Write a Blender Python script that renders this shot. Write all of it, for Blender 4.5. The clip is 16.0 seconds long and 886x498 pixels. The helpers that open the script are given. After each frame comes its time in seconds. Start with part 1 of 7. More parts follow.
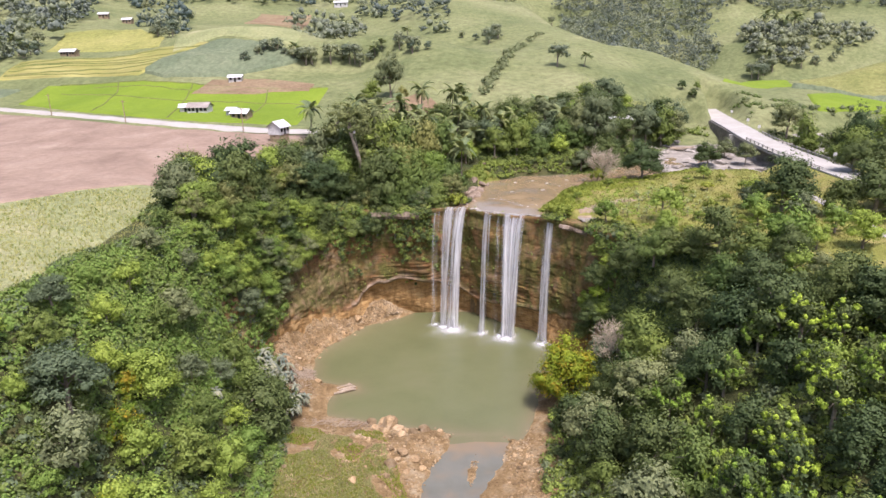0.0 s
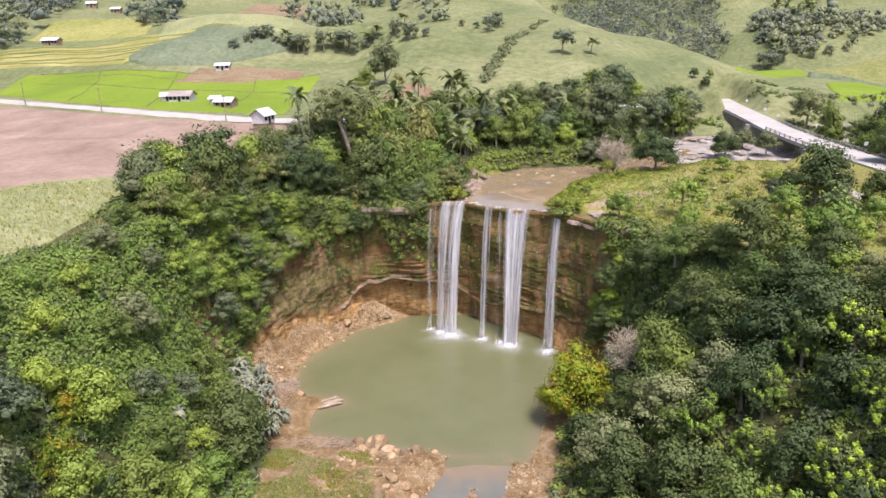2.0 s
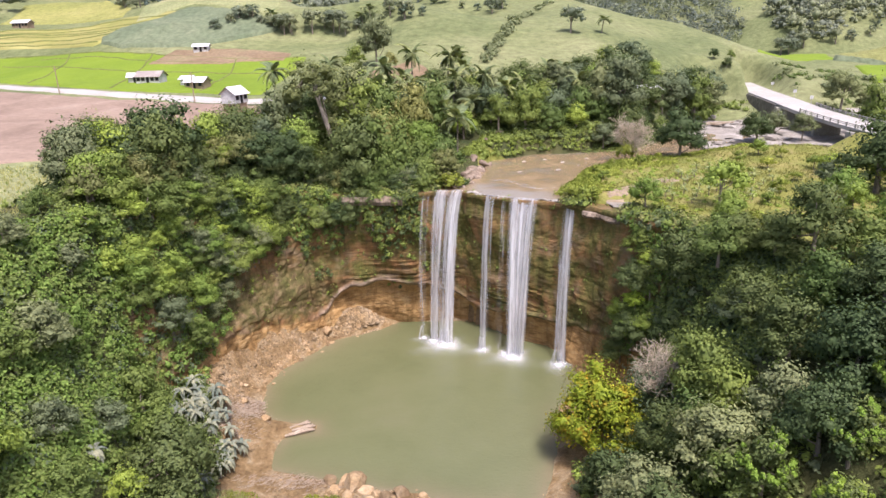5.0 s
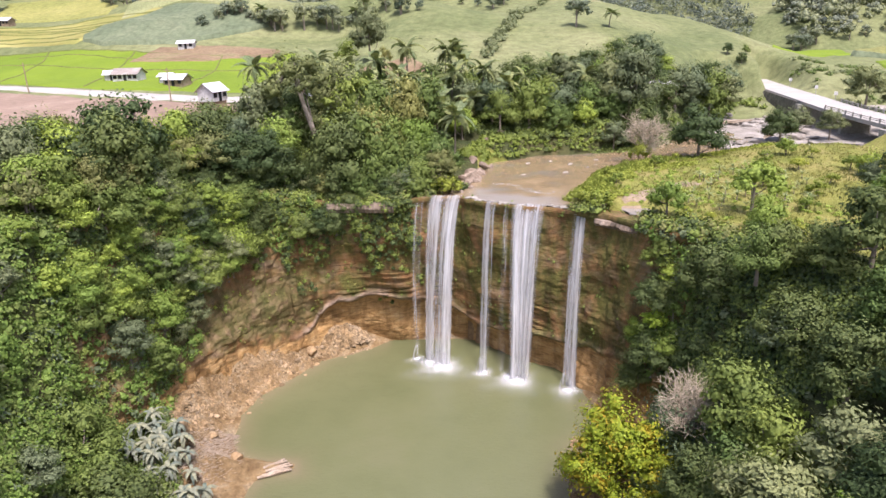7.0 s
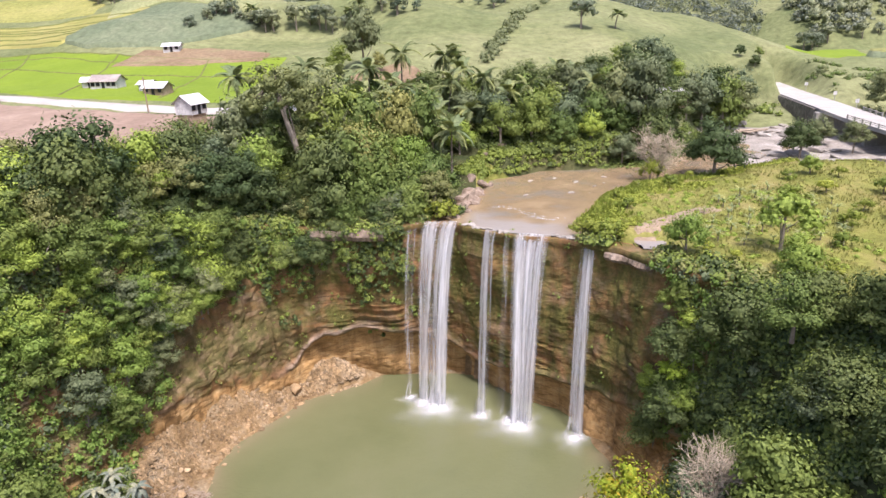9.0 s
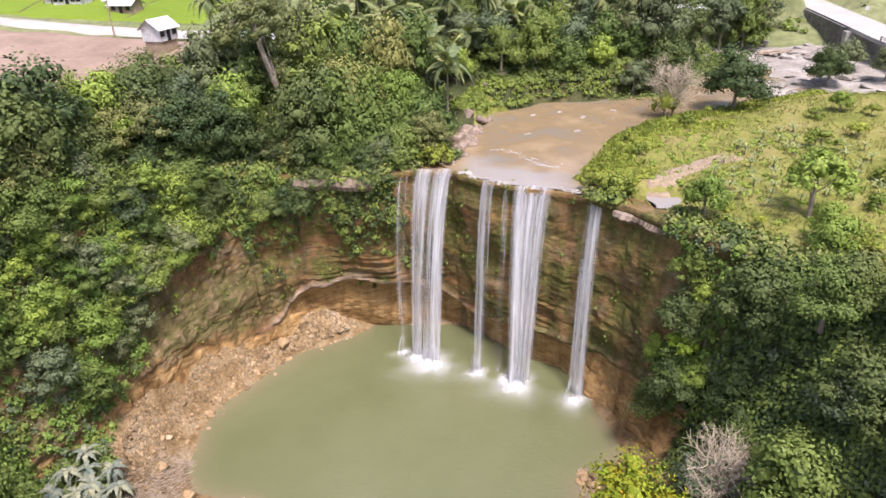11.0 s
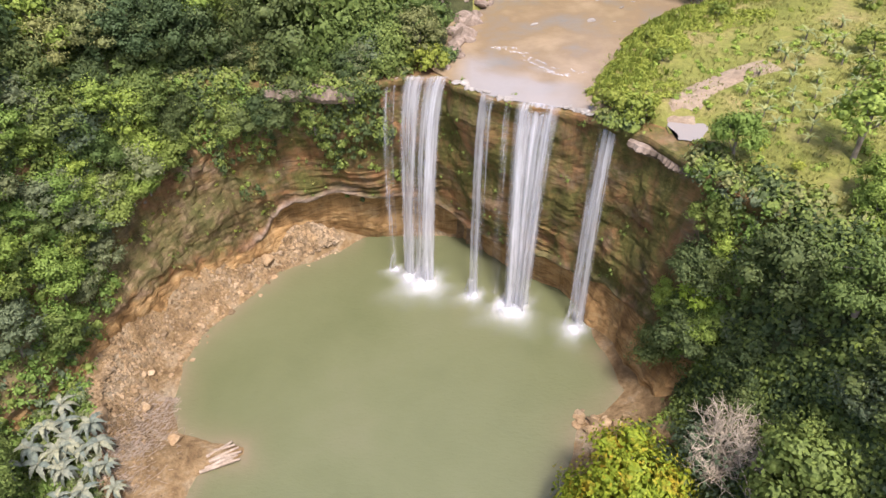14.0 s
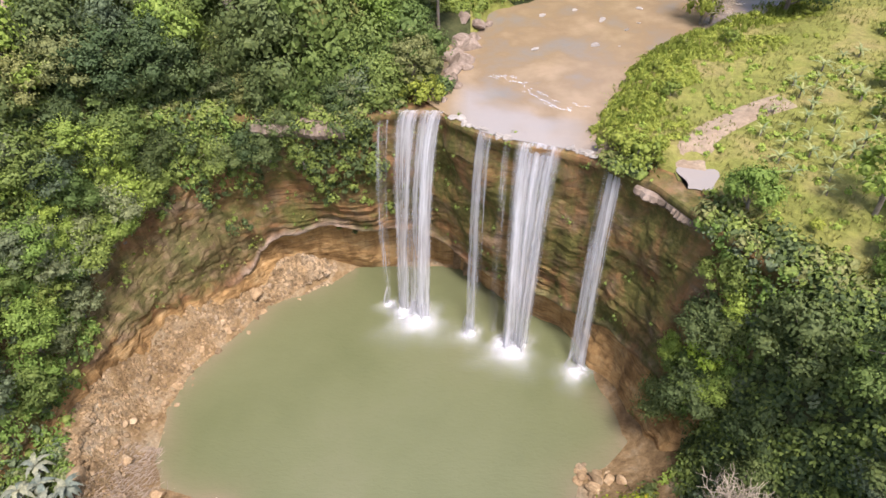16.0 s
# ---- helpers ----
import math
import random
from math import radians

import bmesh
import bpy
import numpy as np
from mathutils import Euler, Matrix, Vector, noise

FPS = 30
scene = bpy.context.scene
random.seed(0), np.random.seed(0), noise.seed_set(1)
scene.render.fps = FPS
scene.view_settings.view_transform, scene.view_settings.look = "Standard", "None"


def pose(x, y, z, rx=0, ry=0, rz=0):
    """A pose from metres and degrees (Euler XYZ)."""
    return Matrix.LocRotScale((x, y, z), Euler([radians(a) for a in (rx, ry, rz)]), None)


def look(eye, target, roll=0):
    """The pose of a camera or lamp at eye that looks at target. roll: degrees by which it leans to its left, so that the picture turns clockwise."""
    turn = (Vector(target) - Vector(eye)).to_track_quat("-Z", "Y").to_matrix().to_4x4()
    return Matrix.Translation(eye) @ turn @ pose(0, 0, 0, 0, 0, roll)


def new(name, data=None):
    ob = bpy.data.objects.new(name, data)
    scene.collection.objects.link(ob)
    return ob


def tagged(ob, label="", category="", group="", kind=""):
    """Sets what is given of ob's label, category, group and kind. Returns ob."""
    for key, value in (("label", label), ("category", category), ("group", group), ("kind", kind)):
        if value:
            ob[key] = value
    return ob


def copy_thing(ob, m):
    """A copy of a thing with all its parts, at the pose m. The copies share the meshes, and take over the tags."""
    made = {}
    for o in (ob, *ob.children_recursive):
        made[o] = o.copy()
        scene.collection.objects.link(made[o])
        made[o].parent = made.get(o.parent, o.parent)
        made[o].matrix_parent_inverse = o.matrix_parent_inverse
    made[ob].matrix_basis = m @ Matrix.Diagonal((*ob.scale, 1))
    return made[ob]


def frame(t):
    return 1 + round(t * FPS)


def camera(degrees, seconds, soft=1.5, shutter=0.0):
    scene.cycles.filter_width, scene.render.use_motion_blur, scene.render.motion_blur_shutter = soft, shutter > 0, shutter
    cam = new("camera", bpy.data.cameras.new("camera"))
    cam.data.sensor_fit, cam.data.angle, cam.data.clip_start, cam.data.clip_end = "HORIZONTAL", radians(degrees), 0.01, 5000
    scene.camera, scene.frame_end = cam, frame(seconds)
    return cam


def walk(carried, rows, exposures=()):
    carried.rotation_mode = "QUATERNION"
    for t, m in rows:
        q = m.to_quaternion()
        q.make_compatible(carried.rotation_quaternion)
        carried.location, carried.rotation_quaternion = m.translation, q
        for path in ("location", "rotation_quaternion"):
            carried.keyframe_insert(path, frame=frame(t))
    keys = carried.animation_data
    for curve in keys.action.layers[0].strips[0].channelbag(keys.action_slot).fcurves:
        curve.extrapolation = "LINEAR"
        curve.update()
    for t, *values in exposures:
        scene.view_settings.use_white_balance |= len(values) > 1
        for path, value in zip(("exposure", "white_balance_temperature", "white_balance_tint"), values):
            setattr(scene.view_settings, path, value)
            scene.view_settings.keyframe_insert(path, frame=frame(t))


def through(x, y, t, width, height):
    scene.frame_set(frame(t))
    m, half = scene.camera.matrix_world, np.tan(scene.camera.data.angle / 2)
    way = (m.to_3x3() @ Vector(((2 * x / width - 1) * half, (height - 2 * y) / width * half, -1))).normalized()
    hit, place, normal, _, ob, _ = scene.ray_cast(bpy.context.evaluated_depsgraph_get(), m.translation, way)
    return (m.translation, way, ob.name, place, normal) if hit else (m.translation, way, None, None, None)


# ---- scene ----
# ---- camera ----
cam = camera(66.7, 16.0, soft=1.5)
PATH = [
    (0, (0.035, 0.063, 74.552), (-0.004, 1.967, 73.942), -1.5),
    (0.5, (0.247, 3.604, 73.732), (0.207, 5.507, 73.118), -1.5),
    (1, (0.461, 7.171, 72.707), (0.42, 9.074, 72.091), -1.5),
    (1.5, (0.704, 10.75, 71.56), (0.661, 12.652, 70.943), -1.6),
    (2, (0.907, 14.279, 70.366), (0.863, 16.18, 69.746), -1.6),
    (2.5, (1.129, 17.792, 69.157), (1.083, 19.692, 68.536), -1.6),
    (3, (1.39, 21.315, 67.993), (1.342, 23.216, 67.372), -1.7),
    (3.5, (1.627, 24.845, 66.883), (1.579, 26.745, 66.261), -1.7),
    (4, (1.804, 28.322, 65.942), (1.755, 30.221, 65.316), -1.7),
    (6.5, (2.928, 45.526, 60.641), (2.87, 47.424, 60.013), -1.9),
    (7, (3.122, 48.858, 60.734), (3.063, 50.758, 60.112), -2.0),
    (7.5, (3.308, 52.054, 61.19), (3.248, 53.954, 60.568), -2.1),
    (8, (3.566, 55.127, 61.793), (3.505, 57.028, 61.174), -2.2),
    (8.2, (3.691, 56.312, 61.971), (3.629, 58.215, 61.356), -2.1),
    (10.3, (4.797, 68.137, 66.259), (4.728, 69.976, 65.475), -2.2),
    (10.5, (4.88, 69.208, 66.473), (4.81, 71.033, 65.656), -2.2),
    (11, (5.059, 71.782, 67.354), (4.987, 73.566, 66.453), -2.2),
    (11.5, (5.263, 74.314, 68.297), (5.187, 76.051, 67.31), -2.3),
    (12, (5.54, 76.814, 69.2), (5.461, 78.501, 68.13), -2.4),
    (12.5, (5.683, 79.175, 70.119), (5.602, 80.813, 68.975), -2.5),
    (13, (5.821, 81.652, 71.084), (5.739, 83.243, 69.874), -2.5),
    (13.5, (5.922, 83.945, 72.087), (5.84, 85.498, 70.83), -2.6),
    (14, (6.063, 86.335, 73.093), (5.98, 87.85, 71.79), -2.7),
    (14.5, (6.206, 88.582, 74.08), (6.122, 90.072, 72.748), -2.7),
    (15, (6.299, 90.837, 75.005), (6.216, 92.318, 73.663), -2.6),
    (15.5, (6.325, 92.811, 75.618), (6.243, 94.296, 74.282), -2.6),
    (16, (6.398, 94.686, 75.913), (6.318, 96.171, 74.576), -2.6),
]
walk(cam, [(t, look(eye, target, roll)) for t, eye, target, roll in PATH], [(0, 0.58, 6300, 22.5), (8, 0.76, 6300, 22.5), (16, 0.71, 6320, 19.5)])


# ---- world, sun and sky ----
world = bpy.data.worlds.new("sky")
world.use_nodes = True
scene.world = world
sky = world.node_tree.nodes.new("ShaderNodeTexSky")
sky.sky_type, sky.sun_disc = "NISHITA", False
sky.sun_elevation, sky.sun_rotation = radians(65), radians(155.4)
sky.air_density, sky.dust_density, sky.ozone_density = 1.0, 3.5, 1.0
world.node_tree.links.new(sky.outputs[0], world.node_tree.nodes["Background"].inputs[0])
world.node_tree.nodes["Background"].inputs[1].default_value = 0.15
sun = new("sun", bpy.data.lights.new("sun", "SUN"))
sun.data.energy, sun.data.angle, sun.data.color = 3.6, radians(12), (1.0, 0.965, 0.92)
sun.matrix_world = look((22, 52, 190), (0, 100, 77))


# ---- materials ----
def material(name, rough=0.8, spec=0.3):
    m = bpy.data.materials.new(name)
    m.use_nodes = True
    b = m.node_tree.nodes["Principled BSDF"]
    b.inputs["Roughness"].default_value = rough
    b.inputs["Specular IOR Level"].default_value = spec
    return m, m.node_tree.nodes, m.node_tree.links, b


def ramp(nodes, links, factor, stops):
    r = nodes.new("ShaderNodeValToRGB")
    for k, (at, col) in enumerate(stops):
        e = r.color_ramp.elements[k] if k < 2 else r.color_ramp.elements.new(at)
        e.position, e.color = at, (*col, 1)
    links.new(factor, r.inputs[0])
    return r.outputs[0]


def noise_tex(nodes, links, scale, detail=4.0, stretch=(1, 1, 1), rough=0.6, warp=0.0, turn=0.0):
    pos = nodes.new("ShaderNodeNewGeometry")
    mp = nodes.new("ShaderNodeMapping")
    mp.inputs["Scale"].default_value = stretch
    mp.inputs["Rotation"].default_value = (0, 0, turn)
    links.new(pos.outputs["Position"], mp.inputs[0])
    n = nodes.new("ShaderNodeTexNoise")
    n.inputs["Scale"].default_value, n.inputs["Detail"].default_value = scale, detail
    n.inputs["Roughness"].default_value, n.inputs["Distortion"].default_value = rough, warp
    links.new(mp.outputs[0], n.inputs[0])
    return n.outputs[0]


def mixed(nodes, links, factor, a, b, kind="MIX"):
    m = nodes.new("ShaderNodeMix")
    m.data_type, m.blend_type = "RGBA", kind
    for value, socket in ((factor, m.inputs[0]), (a, m.inputs[6]), (b, m.inputs[7])):
        if isinstance(value, (int, float)):
            socket.default_value = value
        elif isinstance(value, tuple):
            socket.default_value = (*value, 1)
        else:
            links.new(value, socket)
    return m.outputs[2]


def bumped(nodes, links, b, height, strength, distance):
    n = nodes.new("ShaderNodeBump")
    n.inputs["Strength"].default_value, n.inputs["Distance"].default_value = strength, distance
    links.new(height, n.inputs["Height"])
    links.new(n.outputs[0], b.inputs["Normal"])


def earth(name, stops, big=0.03, fine=0.9, stops2=None, rough=0.9, bump=0.4, depth=0.3, stretch=(1, 1, 1), turn=0.0, amount=0.5, vary=None):
    """Ground, crops and rock: a broad mottling times a fine grain."""
    m, nodes, links, b = material(name, rough, 0.15)
    broad = ramp(nodes, links, noise_tex(nodes, links, big, 5, (1, 1, 1), 0.6, 0.6), stops)
    grain_n = noise_tex(nodes, links, fine, 6, stretch, 0.7, 0.0, turn)
    grain = ramp(nodes, links, grain_n, stops2 or ((0.25, (0.55, 0.55, 0.55)), (0.75, (1.3, 1.3, 1.3))))
    col = mixed(nodes, links, amount * 2 if amount < 0.5 else 1.0, broad, grain, "MULTIPLY")
    if vary:
        tone = ramp(nodes, links, nodes.new("ShaderNodeNewGeometry" if vary == "island" else "ShaderNodeObjectInfo").outputs["Random Per Island" if vary == "island" else "Random"], ((0.0, (0.6, 0.6, 0.62)), (1.0, (1.35, 1.32, 1.3))))
        col = mixed(nodes, links, 1.0, col, tone, "MULTIPLY")
    links.new(col, b.inputs["Base Color"])
    bumped(nodes, links, b, grain_n, bump, depth)
    return m


def leafy(name, dark, light, tint=None, gloss=0.6, through=0.2, mottle=2.6):
    """Leaves: every leaf, every clump and every plant a little different."""
    m, nodes, links, b = material(name, gloss, 0.2)
    dark, light = (tuple(p * (1 - k) + q * k for p, q in zip(dark, light)) for k in (0.28, 0.76))
    geo, info = nodes.new("ShaderNodeNewGeometry"), nodes.new("ShaderNodeObjectInfo")
    col = ramp(nodes, links, geo.outputs["Random Per Island"], ((0.0, dark), (1.0, light)))
    hue = ramp(nodes, links, info.outputs["Random"], ((0.0, (0.66, 0.76, 0.80)), (0.5, (1.02, 1.0, 0.96)), (1.0, (1.33, 1.24, 1.04))))
    col = mixed(nodes, links, 1.0, col, hue, "MULTIPLY")
    if tint:
        col = mixed(nodes, links, ramp(nodes, links, noise_tex(nodes, links, 0.5, 3), ((0.5, (0, 0, 0)), (0.72, (1, 1, 1)))), col, tint)
    fine = noise_tex(nodes, links, mottle, 5, (1, 1, 1), 0.75)
    col = mixed(nodes, links, 1.0, col, ramp(nodes, links, fine, ((0.34, (0.66, 0.69, 0.69)), (0.52, (1.0, 1.0, 1.0)), (0.7, (1.28, 1.24, 1.12)))), "MULTIPLY")
    links.new(col, b.inputs["Base Color"])
    bumped(nodes, links, b, fine, 0.4, 0.2)
    tr = nodes.new("ShaderNodeBsdfTranslucent")
    links.new(mixed(nodes, links, 0.5, col, (0.9, 1.0, 0.35), "MULTIPLY"), tr.inputs[0])
    mx = nodes.new("ShaderNodeMixShader")
    mx.inputs[0].default_value = through
    links.new(b.outputs[0], mx.inputs[1])
    links.new(tr.outputs[0], mx.inputs[2])
    links.new(mx.outputs[0], nodes["Material Output"].inputs[0])
    return m


M_HILL = earth("cane_hill", ((0.3, (0.110, 0.135, 0.054)), (0.5, (0.168, 0.187, 0.080)), (0.72, (0.234, 0.240, 0.118))), 0.018, 0.35, bump=0.6, depth=0.8)
M_PALE = earth("pale_grass", ((0.3, (0.195, 0.218, 0.098)), (0.55, (0.262, 0.275, 0.130)), (0.8, (0.325, 0.308, 0.170))), 0.06, 0.9, bump=0.8, depth=0.5)
M_OLIVE = earth("olive_crop", ((0.3, (0.145, 0.162, 0.051)), (0.55, (0.204, 0.208, 0.072)), (0.8, (0.264, 0.246, 0.102))), 0.03, 0.5, bump=0.7, depth=0.5)
M_GOLD = earth("golden_crop", ((0.3, (0.205, 0.215, 0.062)), (0.55, (0.275, 0.268, 0.085)), (0.8, (0.330, 0.300, 0.120))), 0.03, 0.5, bump=0.7, depth=0.5)
M_LITTER = earth("forest_floor", ((0.3, (0.035, 0.05, 0.018)), (0.6, (0.09, 0.09, 0.035)), (0.8, (0.16, 0.12, 0.06))), 0.15, 1.5, bump=0.7, depth=0.5)
M_GRAVEL = earth("gravel_bank", ((0.3, (0.145, 0.092, 0.042)), (0.5, (0.262, 0.176, 0.086)), (0.72, (0.360, 0.292, 0.190))), 0.3, 1.8, bump=1.0, depth=0.4)
M_GRASS = earth("plateau_grass", ((0.3, (0.145, 0.160, 0.034)), (0.5, (0.210, 0.212, 0.052)), (0.72, (0.275, 0.222, 0.090))), 0.12, 1.4, bump=0.8, depth=0.4)
M_BROWN = earth("ploughed_field", ((0.3, (0.205, 0.145, 0.108)), (0.55, (0.275, 0.200, 0.150)), (0.8, (0.34, 0.265, 0.205))), 0.07, 0.7, stretch=(0.85, 1.1, 1), turn=0.45, bump=0.4, depth=0.2, stops2=((0.25, (0.78, 0.78, 0.78)), (0.75, (1.15, 1.15, 1.15))))
M_RICE = earth("rice_paddy", ((0.3, (0.125, 0.188, 0.018)), (0.6, (0.162, 0.228, 0.022)), (0.8, (0.20, 0.248, 0.034))), 0.03, 0.8, ((0.25, (0.85, 0.85, 0.85)), (0.75, (1.1, 1.1, 1.1))), bump=0.2)
M_STRAW = earth("ripe_rice_terrace", ((0.3, (0.176, 0.198, 0.053)), (0.5, (0.255, 0.238, 0.075)), (0.75, (0.317, 0.290, 0.114))), 0.03, 0.25, stretch=(0.2, 1.4, 1), turn=0.15, bump=0.5)
M_BLUE = earth("young_cane", ((0.3, (0.110, 0.140, 0.080)), (0.55, (0.150, 0.178, 0.104)), (0.8, (0.190, 0.208, 0.128))), 0.05, 0.5, bump=0.8, depth=0.5)
M_REDSOIL = earth("bare_soil", ((0.3, (0.185, 0.125, 0.075)), (0.55, (0.24, 0.175, 0.105)), (0.8, (0.22, 0.215, 0.10))), 0.08, 0.8)
M_BUND = earth("grassy_bund", ((0.3, (0.10, 0.12, 0.035)), (0.55, (0.15, 0.165, 0.05)), (0.8, (0.21, 0.19, 0.08))), 0.1, 1.0)
M_ROAD = earth("pale_road", ((0.3, (0.335, 0.314, 0.279)), (0.6, (0.397, 0.377, 0.342)), (0.8, (0.440, 0.418, 0.383))), 0.15, 1.5, ((0.25, (0.85, 0.85, 0.85)), (0.75, (1.08, 1.08, 1.08))), bump=0.2)
M_CONCRETE = earth("weathered_concrete", ((0.3, (0.275, 0.260, 0.230)), (0.6, (0.367, 0.352, 0.313)), (0.8, (0.428, 0.413, 0.374))), 0.3, 2.0, bump=0.3, depth=0.05)
M_ROCK = earth("sandstone_rock", ((0.3, (0.225, 0.148, 0.078)), (0.5, (0.345, 0.245, 0.135)), (0.75, (0.450, 0.360, 0.240))), 0.4, 2.5, bump=0.8, depth=0.15, vary="object")
M_RUBBLE = earth("broken_rubble", ((0.3, (0.180, 0.120, 0.060)), (0.5, (0.290, 0.205, 0.110)), (0.75, (0.400, 0.318, 0.210))), 0.25, 2.5, bump=0.8, depth=0.15, vary="island")
M_SLAB = earth("pale_river_rock", ((0.3, (0.20, 0.175, 0.145)), (0.5, (0.31, 0.280, 0.240)), (0.75, (0.42, 0.390, 0.345))), 0.2, 1.6, bump=0.8, depth=0.15)
M_LEDGE = earth("stained_ledge_rock", ((0.3, (0.14, 0.105, 0.076)), (0.5, (0.26, 0.200, 0.150)), (0.75, (0.38, 0.310, 0.25))), 0.35, 1.6, bump=0.8, depth=0.15)
M_OLDSTONE = earth("dark_stained_stone", ((0.3, (0.09, 0.082, 0.068)), (0.55, (0.165, 0.15, 0.125)), (0.8, (0.25, 0.23, 0.195))), 0.4, 1.4, stretch=(1, 1, 0.5), bump=0.8, depth=0.2)
M_BARK = earth("grey_bark", ((0.3, (0.16, 0.13, 0.10)), (0.6, (0.27, 0.23, 0.18)), (0.8, (0.36, 0.32, 0.27))), 0.8, 3.0, stretch=(1, 1, 0.2), bump=0.6, depth=0.05)
M_STICK = earth("bleached_sticks", ((0.3, (0.31, 0.24, 0.17)), (0.6, (0.41, 0.33, 0.25)), (0.8, (0.50, 0.42, 0.34))), 0.5, 3.0, bump=0.4, depth=0.03)
M_TIMBER = earth("weathered_timber", ((0.3, (0.22, 0.16, 0.10)), (0.6, (0.34, 0.26, 0.18)), (0.8, (0.45, 0.37, 0.28))), 0.5, 3.0, bump=0.4, depth=0.03)

L_DEEP = leafy("deep_leaves", (0.054, 0.084, 0.029), (0.143, 0.182, 0.063))
L_MID = leafy("mid_leaves", (0.090, 0.138, 0.030), (0.226, 0.286, 0.076))
L_LIME = leafy("lime_leaves", (0.140, 0.217, 0.034), (0.340, 0.432, 0.092))
L_GREY = leafy("grey_leaves", (0.108, 0.138, 0.066), (0.235, 0.268, 0.138))
L_YELLOW = leafy("yellowing_leaves", (0.100, 0.170, 0.018), (0.290, 0.345, 0.030), (0.44, 0.270, 0.022))
L_TIP = leafy("young_lime_tips", (0.208, 0.320, 0.032), (0.400, 0.528, 0.088))
L_PALM = leafy("palm_fronds", (0.140, 0.174, 0.075), (0.322, 0.362, 0.165))
L_OLIVE = leafy("olive_leaves", (0.126, 0.140, 0.046), (0.298, 0.310, 0.116))
L_SILVER = leafy("silver_leaves", (0.135, 0.152, 0.108), (0.300, 0.318, 0.250), through=0.15)
L_BANANA = leafy("banana_leaves", (0.230, 0.274, 0.115), (0.374, 0.403, 0.202), through=0.4)
# Air haze is painted into far leaves as a paler, greyer colour.
L_HAZE = leafy("haze_tinted_leaves", (0.150, 0.182, 0.118), (0.255, 0.288, 0.190))
L_GRASS = leafy("grass_blades", (0.29, 0.31, 0.135), (0.39, 0.395, 0.185))
L_STRAW = leafy("dry_grass_blades", (0.24, 0.245, 0.075), (0.38, 0.36, 0.13))
# Darker far leaves, blued to paint in the haze.
L_HAZE_DARK = leafy("haze_tinted_blue_green_leaves", (0.112, 0.142, 0.122), (0.185, 0.215, 0.178))
L_WEED = leafy("weed_leaves", (0.140, 0.195, 0.030), (0.324, 0.360, 0.067))


